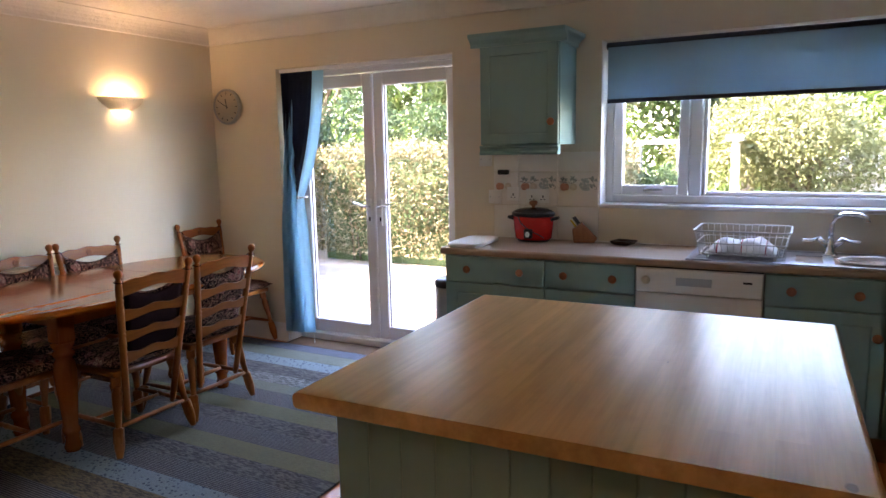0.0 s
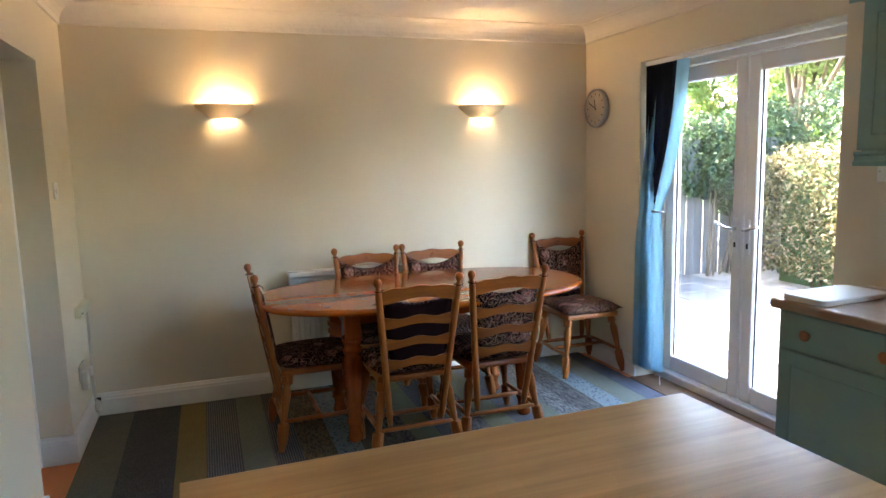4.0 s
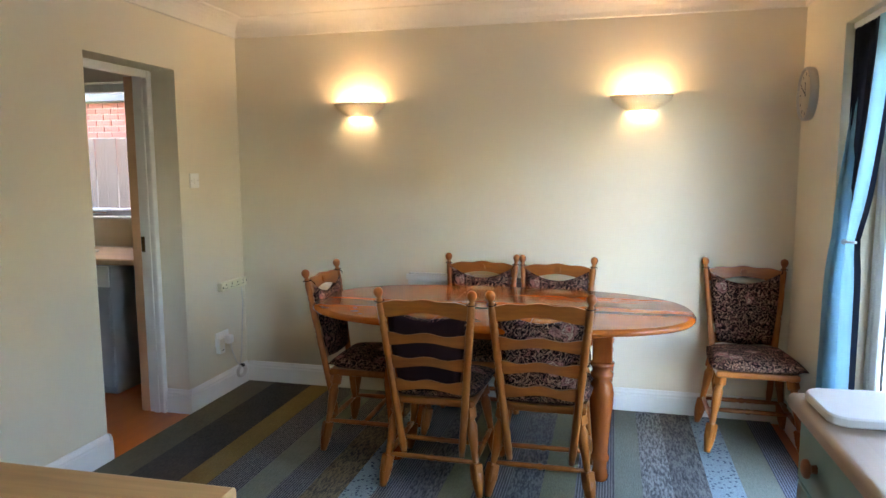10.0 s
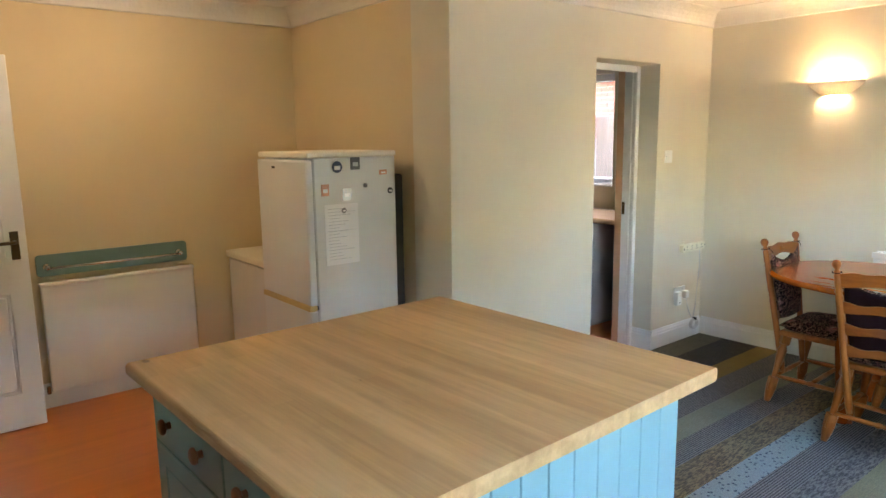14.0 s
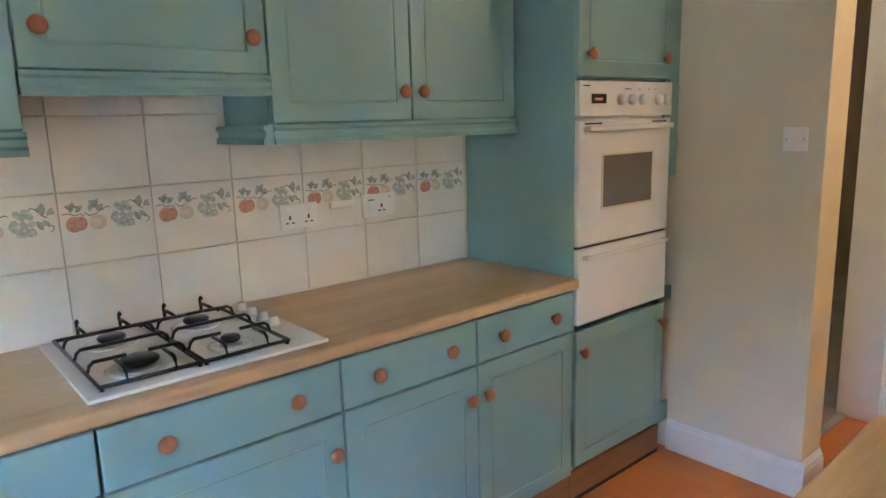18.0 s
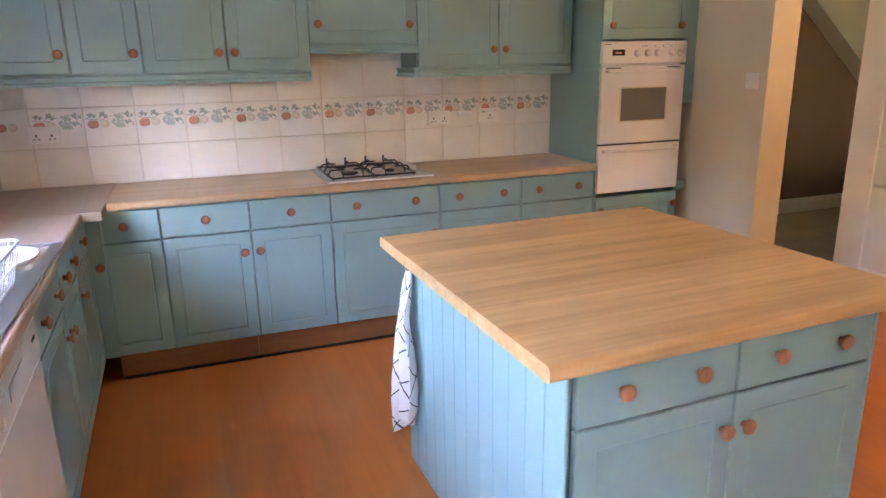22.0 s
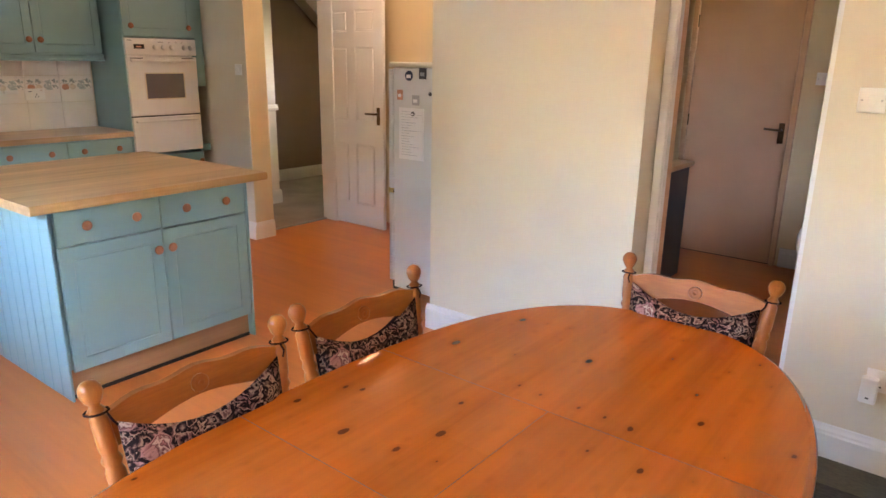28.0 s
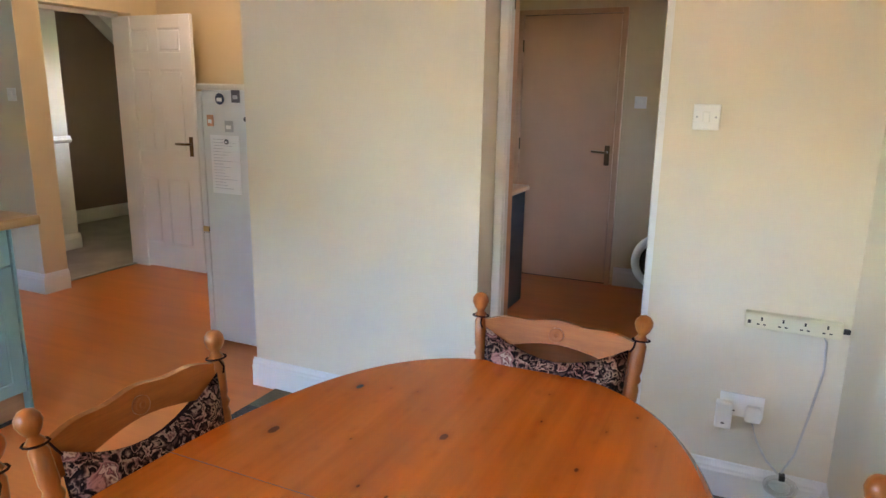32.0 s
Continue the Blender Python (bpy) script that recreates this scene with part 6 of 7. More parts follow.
part("diffuser", bm, M["lamp_glow"], t, "glowing warm opal diffuser")
ld = bpy.data.lights.new("recess_lamp", "POINT")
ld.energy, ld.color, ld.shadow_soft_size = RECESS_LAMP, (1.0, 0.75, 0.48), 0.10
new("recess_lamp", ld).matrix_basis = Matrix.Translation((-0.30, -0.55, TOP - 0.19))

# ---- dining table ----
def dining_table():
    t = thing("dining_table", pose(-3.345, 2.185, 0.014), "oval varnished pine extending table with turned legs", "table")
    hx, hy, n = 0.505, 0.930, 2.5

    def outline(k, inset=0.0):
        pts = []
        for i in range(k):
            a = 2 * math.pi * i / k
            c, s = math.cos(a), math.sin(a)
            pts.append(((hx - inset) * math.copysign(abs(c) ** (2 / n), c), (hy - inset) * math.copysign(abs(s) ** (2 / n), s)))
        return pts

    bm = bmesh.new()
    rows = [(0.020, 0.738), (0.006, 0.741), (0.0, 0.750), (0.0, 0.757), (0.006, 0.764), (0.014, 0.767), (0.016, 0.770)]
    k = 96
    rings = [[bm.verts.new((x, y, z)) for x, y in outline(k, ins)] for ins, z in rows]
    for a, b in zip(rings, rings[1:]):
        for i in range(k):
            bm.faces.new((a[i], a[(i + 1) % k], b[(i + 1) % k], b[i])).smooth = True
    bm.faces.new(rings[0][::-1])
    bm.faces.new(rings[-1])
    part("tabletop", bm, M["pine"], t, "glossy knotty pine table top")
    for y in (-0.215, 0.215):
        part("leaf_joint", box(-hx + 0.012, hx - 0.012, y - 0.0008, y + 0.0008, 0.7695, 0.7704), M["joint"], t, "fine dark joint between table leaves")
    part("leaf_joint", box(-0.0008, 0.0008, -0.215, 0.215, 0.7695, 0.7704), M["joint"], t)
    prof = [(0.035, 0.0), (0.040, 0.02), (0.031, 0.06), (0.035, 0.09), (0.042, 0.10), (0.042, 0.115), (0.034, 0.13), (0.039, 0.20), (0.047, 0.30), (0.054, 0.38), (0.055, 0.42), (0.047, 0.46), (0.038, 0.48), (0.051, 0.495), (0.051, 0.51), (0.039, 0.522), (0.053, 0.545), (0.054, 0.56)]
    for x in (-0.27, 0.17):
        for y in (-0.475, 0.52):
            bm = bmesh.new()
            lathe(bm, prof, pose(x, y, -0.002), 20)
            slab(bm, x - 0.044, x + 0.044, y - 0.044, y + 0.044, 0.56, 0.737, 0.004)
            part("leg", bm, M["pine_leg"], t, "turned pine leg")
    for b in (box(-0.23, 0.13, -0.51, -0.485, 0.64, 0.737), box(-0.23, 0.13, 0.53, 0.555, 0.64, 0.737), box(-0.31, -0.285, -0.43, 0.475, 0.64, 0.737), box(0.185, 0.21, -0.43, 0.475, 0.64, 0.737)):
        part("apron", b, M["pine_leg"], t)


dining_table()


# ---- ladder-back chairs ----
def turned(bm, p0, p1, prof, seg=12):
    """prof: (radius, share of the length) turned about the line p0-p1."""
    p0, p1 = Vector(p0), Vector(p1)
    d = p1 - p0
    m = Matrix.Translation(p0) @ d.to_track_quat("Z", "Y").to_matrix().to_4x4()
    return lathe(bm, [(r, s * d.length) for r, s in prof], m, seg)


def leg_block(bm, p0, p1, a, b, r):
    """A chamfered square block on the line p0-p1, between the shares a and b of its length."""
    p0, p1 = Vector(p0), Vector(p1)
    d = p1 - p0
    m = Matrix.Translation(p0) @ d.to_track_quat("Z", "Y").to_matrix().to_4x4()
    tmp = box(-r, r, -r, r, a * d.length, b * d.length)
    bmesh.ops.bevel(tmp, geom=tmp.edges[:], offset=r * 0.30, segments=1, affect="EDGES")
    bmesh.ops.transform(tmp, matrix=m, verts=tmp.verts)
    keep = {v: bm.verts.new(v.co) for v in tmp.verts}
    for f in tmp.faces:
        bm.faces.new([keep[v] for v in f.verts])
    tmp.free()


LEG = [(0.016, 0.0), (0.018, 0.04), (0.023, 0.10), (0.026, 0.15), (0.026, 0.26), (0.017, 0.29), (0.023, 0.31), (0.014, 0.34), (0.017, 0.50), (0.023, 0.66), (0.025, 0.78), (0.017, 0.84), (0.024, 0.88), (0.017, 0.91), (0.024, 0.94), (0.024, 1.0)]
POST = [(0.013, 0.0), (0.017, 0.06), (0.0175, 0.55), (0.014, 0.565), (0.019, 0.58), (0.014, 0.595), (0.018, 0.61), (0.018, 0.77), (0.014, 0.785), (0.019, 0.80), (0.014, 0.815), (0.017, 0.83), (0.016, 0.905), (0.011, 0.918), (0.016, 0.926), (0.009, 0.938), (0.016, 0.950), (0.0215, 0.968), (0.020, 0.982), (0.013, 0.994), (0.0, 1.0)]
RUNG = [(0.009, 0.0), (0.012, 0.2), (0.013, 0.42), (0.010, 0.45), (0.016, 0.5), (0.010, 0.55), (0.013, 0.58), (0.012, 0.8), (0.009, 1.0)]
POST_LOW, POST_TOP = Vector((0.135, -0.175, 0.165)), Vector((0.207, -0.300, 0.955))


def on_post(z):
    f = (z - POST_LOW.z) / (POST_TOP.z - POST_LOW.z)
    return POST_LOW.lerp(POST_TOP, f)


def ladder_rail(z, h, crest=False):
    """A curved cross rail with a scalloped outline, bowed backwards."""
    bm = bmesh.new()
    a = on_post(z).x
    n = 18
    lo, hi = [], []
    for side in (0, 1):
        for i in range(n + 1):
            s = i / n * 2 - 1
            x = a * s
            p = on_post(z)
            bow = -0.010 * (1 - s * s)
            top = h / 2 * (1.0 + 0.30 * math.cos(s * math.pi * 2) * (1 if abs(s) < 0.75 else 0.4)) if not crest else h / 2 * (0.75 + 0.55 * math.cos(s * math.pi / 2) + 0.12 * math.cos(s * math.pi * 3))
            bot = -h / 2 * (1.0 - 0.45 * math.cos(s * math.pi))
            y = p.y + bow - 0.006 + side * 0.014
            lean = -0.158
            hi.append(bm.verts.new((x, y + top * lean, z + top)))
            lo.append(bm.verts.new((x, y + bot * lean, z + bot)))
    m = n + 1
    for i in range(n):
        bm.faces.new((lo[i], lo[i + 1], hi[i + 1], hi[i]))
        bm.faces.new((lo[m + i], hi[m + i], hi[m + i + 1], lo[m + i + 1]))
        bm.faces.new((hi[i], hi[i + 1], hi[m + i + 1], hi[m + i]))
        bm.faces.new((lo[i], lo[m + i], lo[m + i + 1], lo[i + 1]))
    bm.faces.new((lo[0], hi[0], hi[m], lo[m]))
    bm.faces.new((lo[n], lo[m + n], hi[m + n], hi[n]))
    return bm


def pad(x0, x1, y0, y1, z0, z1, puff=0.02, taper=0.0, n=10):
    """A stuffed cushion: a rounded slab with swollen faces."""
    bm = bmesh.new()
    top, low = [], []
    for j in range(n + 1):
        for i in range(n + 1):
            u, v = i / n * 2 - 1, j / n * 2 - 1
            q = max(0.0, (1 - u ** 6) * (1 - v ** 6)) ** 0.5
            k = 1 - 0.05 * (u * u * v * v)
            wv = 1 - taper * (1 - (v + 1) / 2)
            x = (x0 + x1) / 2 + u * (x1 - x0) / 2 * wv * k
            y = (y0 + y1) / 2 + v * (y1 - y0) / 2 * k
            mid = (z0 + z1) / 2
            th = (z1 - z0) / 2
            bulge = puff * (1 - u * u) * (1 - v * v)
            top.append(bm.verts.new((x, y, mid + th * q + bulge)))
            low.append(bm.verts.new((x, y, mid - th * q - bulge * 0.3)))
    w = n + 1
    for j in range(n):
        for i in range(n):
            a = j * w + i
            bm.faces.new((top[a], top[a + 1], top[a + w + 1], top[a + w])).smooth = True
            bm.faces.new((low[a], low[a + w], low[a + w + 1], low[a + 1])).smooth = True
    bmesh.ops.remove_doubles(bm, verts=bm.verts, dist=0.0008)
    rim = [e for e in bm.edges if e.is_boundary]
    if rim:
        bmesh.ops.bridge_loops(bm, edges=rim)
    return bm


def chair(m, label, plain_back=False):
    t = thing("dining_chair", m, label, "chair", "chairs round the dining table")
    part("seat_frame", box(-0.195, 0.195, -0.19, 0.205, 0.395, 0.430, 0.012, 2), M["chair_x"], t)
    part("seat_cushion", pad(-0.235, 0.235, -0.205, 0.235, 0.425, 0.485, 0.014, 0.14), M["tapestry"], t, "dark floral tapestry seat pad")
    for x, y in ((-1, 1), (1, 1), (-1, -1), (1, -1)):
        bm = bmesh.new()
        foot, head = (x * 0.225, 0.215 if y > 0 else -0.215, 0.0), (x * 0.165, y * 0.155, 0.40)
        turned(bm, foot, head, LEG)
        leg_block(bm, foot, head, 0.17, 0.37, 0.0235)
        leg_block(bm, foot, head, 0.86, 1.0, 0.0240)
        part("leg", bm, M["chair"], t)
    for x in (-1, 1):
        bm = bmesh.new()
        turned(bm, (x * POST_LOW.x, POST_LOW.y, POST_LOW.z), (x * POST_TOP.x, POST_TOP.y, POST_TOP.z), POST)
        part("back_post", bm, M["chair"], t, "turned back post with ball finial")
        bm = bmesh.new()
        turned(bm, (x * 0.200, -0.192, 0.155), (x * 0.200, 0.192, 0.155), RUNG, 10)
        part("stretcher", bm, M["chair"], t)
    for y, z in ((-0.193, 0.150), (0.0, 0.155)):
        bm = bmesh.new()
        turned(bm, (-0.20, y, z), (0.20, y, z), RUNG, 10)
        part("stretcher", bm, M["chair"], t)
    for z in (0.505, 0.615, 0.725):
        part("ladder_rail", ladder_rail(z, 0.048), M["chair_x"], t)
    cr = part("crest_rail", ladder_rail(0.865, 0.062, True), M["chair_x"], t, "scalloped crest rail with carved rosette")
    bm = bmesh.new()
    p = on_post(0.875)
    lathe(bm, [(0.019, -0.004), (0.019, 0.004), (0.015, 0.005), (0.012, 0.001), (0.008, 0.004), (0.005, 0.004), (0.004, 0.001), (0.0, 0.001)], pose(0, p.y + 0.0005, 0.872, -90 + 9), 16)
    part("rosette", bm, M["chair"], cr)
    # back cushion tied to the posts
    bm = pad(-0.188, 0.188, 0.0, 0.420, -0.016, 0.016, 0.012, 0.22)
    for v in bm.verts:
        u = v.co.x / 0.188
        sag = 0.078 * (1 - u * u) * max(0.0, v.co.y / 0.420) ** 3
        v.co.y -= sag
    bmesh.ops.transform(bm, matrix=pose(0, -0.205, 0.475, 90 + 9.0), verts=bm.verts)
    c = part("back_cushion", bm, M["tapestry"], t, "dark floral tapestry back cushion")
    if plain_back:
        bm = pad(-0.18, 0.18, 0.0, 0.408, -0.006, 0.006, 0.004, 0.22)
        for v in bm.verts:
            u = v.co.x / 0.18
            v.co.y -= 0.078 * (1 - u * u) * max(0.0, v.co.y / 0.408) ** 3
        bmesh.ops.transform(bm, matrix=pose(0, -0.226, 0.478, 90 + 9.0), verts=bm.verts)
        part("cushion_backing", bm, M["cushion_back"], c, "plain dark plum backing cloth")
    for x in (-1, 1):
        p = on_post(0.895)
        bm = bmesh.new()
        tube(bm, [(x * p.x + 0.0205 * math.cos(radians(q)), p.y + 0.0205 * math.sin(radians(q)), 0.893 + 0.003 * math.sin(radians(q))) for q in range(0, 360, 30)], 0.0022, 5, closed=True)
        tube(bm, [(x * (p.x - 0.010), p.y + 0.019, 0.893), (x * 0.190, p.y + 0.032, 0.884), (x * 0.183, p.y + 0.036, 0.872)], 0.0022, 5)
        part("tie", bm, M["cushion_back"], c, "dark cushion tie")
    return t


LBL = "honey-stained ladder-back wooden chair with floral tapestry cushions"
RUGZ = 0.012
LOW = Matrix.Diagonal((1, 1, 0.98, 1))
chair(pose(-3.085, 1.972, RUGZ, 0, 0, 90) @ LOW, LBL + ", pushed under the table", True)
chair(pose(-3.110, 2.450, RUGZ, 0, 0, 91) @ LOW, LBL + ", pushed under the table")
chair(pose(-3.705, 1.990, RUGZ, 0, 0, -90) @ LOW, LBL + ", between table and wall")
chair(pose(-3.690, 2.425, RUGZ, 0, 0, -92) @ LOW, LBL + ", between table and wall")
chair(pose(-3.400, 1.530, RUGZ, 0, 0, 1) @ LOW, LBL + " at the table end", True)
chair(pose(-3.826, 3.455, RUGZ, 0, 0, -90) @ LOW, LBL + " standing in the corner")

# rug, woven in bands
RUG = [("olive", 0.345), ("char", 0.542), ("gold", 0.807), ("lines", 0.953), ("sage", 1.132), ("lines", 1.281), ("fleck_gold", 1.422), ("blue", 1.591), ("lines", 1.729), ("fleck", 1.869), ("olive_light", 2.014), ("lines", 2.158), ("fleck", 2.308), ("olive_light", 2.452), ("lines", 2.601), ("sage", 2.773), ("fleck_light", 2.895), ("fleck", 3.028), ("blue", 3.191), ("sage", 3.338), ("lines_blue", 3.501)]
M["olive"] = weave("rug_olive", (0.128, 0.124, 0.080), (0.068, 0.068, 0.048))
M["olive_light"] = weave("rug_light_olive", (0.200, 0.192, 0.104), (0.120, 0.116, 0.068))
M["sage"] = weave("rug_sage", (0.200, 0.212, 0.160), (0.128, 0.140, 0.108))
M["char"] = weave("rug_charcoal", (0.060, 0.056, 0.052), (0.020, 0.019, 0.020), 160, 0.9)
M["gold"] = weave("rug_gold", (0.240, 0.164, 0.048), (0.152, 0.100, 0.028))
M["fleck"] = weave("rug_fleck", (0.168, 0.160, 0.144), (0.024, 0.024, 0.027), 120, 0.9)
M["fleck_light"] = weave("rug_light_fleck", (0.288, 0.288, 0.264), (0.040, 0.040, 0.044), 110, 0.9)
M["fleck_gold"] = weave("rug_gold_fleck", (0.208, 0.160, 0.080), (0.036, 0.032, 0.028), 130, 0.9)


def ribbed(name, pale, dark):
    """Fine ribs across the stripe."""
    m, n, l, bs = shader(name)
    v = coords(n, l)
    wv = n.new("ShaderNodeTexWave")
    wv.bands_direction = "Y"
    wv.inputs["Scale"].default_value, wv.inputs["Distortion"].default_value = 26.0, 1.2
    wv.inputs["Detail"].default_value, wv.inputs["Detail Scale"].default_value = 2.0, 3.0
    l.new(v, wv.inputs["Vector"])
    col = ramp(n, l, wv.outputs["Fac"], [(0.35, dark), (0.75, pale)])
    col = blend(n, l, 0.3, col, ramp(n, l, noise_tex(n, l, v, 140, 2), [(0.4, dark), (0.65, pale)]))
    l.new(col, bs.inputs["Base Color"])
    bs.inputs["Roughness"].default_value = 0.95
    bump(n, l, bs, wv.outputs["Fac"], 0.7, 0.003)
    return m


def dotted(name, ground, pale, dot):
    m, n, l, bs = shader(name)
    v = coords(n, l)
    vo = n.new("ShaderNodeTexVoronoi")
    vo.inputs["Scale"].default_value = 42.0
    l.new(v, vo.inputs["Vector"])
    col = ramp(n, l, noise_tex(n, l, v, 160, 2), [(0.3, ground), (0.7, pale)])
    col = blend(n, l, ramp(n, l, vo.outputs["Distance"], [(0.22, (1, 1, 1)), (0.34, (0, 0, 0))]), col, dot)
    l.new(col, bs.inputs["Base Color"])
    bs.inputs["Roughness"].default_value = 0.95
    bump(n, l, bs, vo.outputs["Distance"], 0.6, 0.003)
    return m


M["lines"] = ribbed("rug_grey_ribs", (0.20, 0.195, 0.19), (0.025, 0.025, 0.03))
M["lines_blue"] = ribbed("rug_blue_grey_ribs", (0.19, 0.21, 0.25), (0.03, 0.035, 0.05))
M["blue"] = dotted("rug_dotted_blue", (0.15, 0.20, 0.22), (0.24, 0.30, 0.31), (0.035, 0.06, 0.09))
t = thing("rug", pose(0, 0, 0), "large flat woven rug in grey, olive, gold and blue stripes", "rug")
for i, (nm, y) in enumerate(RUG):
    y1 = RUG[i + 1][1] if i + 1 < len(RUG) else 3.630
    part("stripe", box(W + 0.022, -1.77, y, y1, 0.001, 0.0110 + 0.0006 * (i % 3)), M[nm], t)
solid("door_mat", box(FD[0] + 0.01, FD[1] - 0.01, 3.640, 3.835, 0.0, 0.010, 0.003), M["coir"], "brown coir matting in front of the french doors", "door mat")


# wall lights
def sconce(y):
    t = thing("wall_light", pose(W, y, 1.855, 0, 0, -90), "plaster half-bowl wall light, lit, on the cream wall", "wall light", "wall lights")
    # local: x along the wall, y away from it
    bm = bmesh.new()
    n, rows = 20, 7
    prof = [(0.172, 0.0, 0.100), (0.169, -0.012, 0.098), (0.152, -0.032, 0.091), (0.124, -0.053, 0.080), (0.097, -0.072, 0.068), (0.074, -0.086, 0.056)]
    rings = []
    for hw, z, dp in prof:
        rings.append([bm.verts.new((-hw * math.cos(math.pi * i / n), 0.001 + dp * math.sin(math.pi * i / n), z)) for i in range(n + 1)])
    for a, b in zip(rings, rings[1:]):
        for i in range(n):
            bm.faces.new((a[i], a[i + 1], b[i + 1], b[i])).smooth = True
    inner = []
    for hw, z, dp in prof:
        inner.append([bm.verts.new((-(hw - 0.008) * math.cos(math.pi * i / n), 0.001 + (dp - 0.008) * math.sin(math.pi * i / n), z)) for i in range(n + 1)])
    for a, b in zip(inner, inner[1:]):
        for i in range(n):
            bm.faces.new((a[i], b[i], b[i + 1], a[i + 1])).smooth = True
    for a, b in ((rings[0], inner[0]), (rings[-1], inner[-1])):
        for i in range(n):
            bm.faces.new((a[i], a[i + 1], b[i + 1], b[i]))
    part("bowl", bm, M["plaster_shade"], t, "cream plaster bowl")
    bm = bmesh.new()
    lathe(bm, [(0.0, -0.05), (0.012, -0.045), (0.016, -0.02), (0.014, 0.01), (0.008, 0.02), (0.0, 0.022)], pose(0, 0.042, -0.030, 0, 0, 0), 12)
    part("bulb", bm, M["bulb"], t, "glowing warm bulb")
    ld = bpy.data.lights.new("sconce_lamp", "POINT")
    ld.energy, ld.color, ld.shadow_soft_size = SCONCE, (1.0, 0.66, 0.34), 0.02
    lo = new("sconce_lamp", ld)
    lo.matrix_basis = Matrix.Translation((W + 0.045, y, 1.838))


SCONCE = 0.145
m, n_, l_, bs = shader("warm_bulb")
bs.inputs["Emission Color"].default_value = (1.0, 0.72, 0.40, 1)
bs.inputs["Emission Strength"].default_value = 3.0
M["bulb"] = m
sconce(1.18)
sconce(2.875)

# ---- utility room ----
worktop("worktop", "y", -2.36, -0.02, W + 0.002, -3.56, M["worktop"], "oak laminate worktop under the utility window", z=0.905)
t = thing("washing_machine", pose(-3.57, -1.62, 0.0), "white front-loading washing machine with its porthole door open", "washing machine")
part("body", box(-0.55, 0.0, -0.297, 0.297, 0.01, 0.855, 0.006), M["enamel"], t)
bm = bmesh.new()
lathe(bm, [(0.175, 0.0), (0.180, 0.015), (0.165, 0.035), (0.135, 0.040), (0.125, 0.025)], pose(0.235, 0.20, 0.45, -90), 32)
d = part("door", bm, M["switch"], t, "round porthole door")
bm = bmesh.new()
lathe(bm, [(0.0, 0.004), (0.128, 0.004), (0.128, 0.028), (0.09, 0.05), (0.0, 0.058)], pose(0.235, 0.20, 0.45, -90), 28)
part("glass", bm, M["dark_glass"], d, "dark porthole glass")
bm = bmesh.new()
lathe(bm, [(0.0, 0.003), (0.15, 0.003), (0.165, 0.006), (0.175, 0.001)], pose(0.0, 0, 0.45, 0, 90), 28)
part("drum_opening", bm, M["dark"], t, "dark open drum")
part("hinge", box(0.0, 0.075, 0.185, 0.205, 0.42, 0.48, 0.003), M["switch"], t)
part("control_panel", box(-0.002, 0.012, -0.295, 0.295, 0.72, 0.85, 0.004), M["switch"], t)
t = thing("tumble_dryer", pose(-3.66, -0.62, 0.0), "pale grey appliance under the utility worktop", "appliance")
part("body", box(-0.45, 0.0, -0.29, 0.29, 0.01, 0.85, 0.006), M["appliance_grey"], t)
part("door", box(0.001, 0.02, -0.285, 0.285, 0.06, 0.70, 0.006), M["appliance_grey"], t)
part("control_panel", box(0.001, 0.018, -0.285, 0.285, 0.71, 0.845, 0.004), M["switch"], t)
t = thing("utility_cabinet", pose(-2.0, -1.45, 0.0), "dark grey-blue base unit with wooden worktop", "cabinet")
part("body", box(-0.36, 0.24, -0.23, 0.9, 0.0, 0.795, 0.003), M["slate"], t)
part("worktop", box(-0.385, 0.25, -0.25, 0.92, 0.797, 0.830, 0.006), M["worktop"], t)
socket(pose(-2.985, UTS, 1.40, 0, 0, 0), "white light switch beside the utility door", 1, "light switch")
bm = box(-0.05, 0.05, -0.035, 0.035, 0, 0.018, 0.008, 2)
solid("soap_dish", bm, M["switch"], "small white dish on the utility worktop", "dish", m=pose(-3.80, -0.60, 0.907))

# ---- hall ----
solid("dado_rail", extrude_outline(bmesh.new(), [(1.74, 0.96), (1.718, 0.965), (1.712, 0.985), (1.722, 1.0), (1.728, 1.015), (1.74, 1.02)], "y", -1.275, -0.38), M["white"], "white dado rail on the hall wall", "dado rail", "structure")
bm = bmesh.new()
extrude_outline(bm, [(-4.2, 0.62), (-4.2, 2.40), (-2.05, 2.40)], "x", 2.55, 2.745)
solid("stair_side", bm, M["hall_light"], "pale sloping underside of the staircase in the hall", "stairs", "structure")
t = thing("hall_light", pose(1.74, -0.99, 1.95), "small chrome spotlight on the hall wall", "wall light")
bm = bmesh.new()
lathe(bm, [(0.04, 0.0), (0.04, 0.012), (0.02, 0.018), (0.0, 0.018)], pose(0, 0, 0, 0, -90), 20)
part("plate", bm, M["chrome"], t)
bm = bmesh.new()
tube(bm, [(-0.015, 0, 0), (-0.06, 0, -0.01), (-0.075, -0.02, -0.015)], 0.007, 8)
part("arm", bm, M["chrome"], t)
bm = bmesh.new()
lathe(bm, [(0.014, 0.0), (0.02, 0.03), (0.03, 0.06), (0.028, 0.06), (0.0, 0.05)], pose(-0.075, -0.02, -0.01, 150, 0, 0), 16)
part("shade", bm, M["chrome"], t)

# ---- outside ----
M["grass"] = surface("lawn", (0.10, 0.13, 0.035), 0.9, var=0.3, scale=0.8, grain=40, relief=0.8, depth=0.02)
M["soil"] = surface("gravel_bed", (0.23, 0.20, 0.16), 0.95, var=0.25, scale=6, grain=80, relief=0.8, depth=0.01)
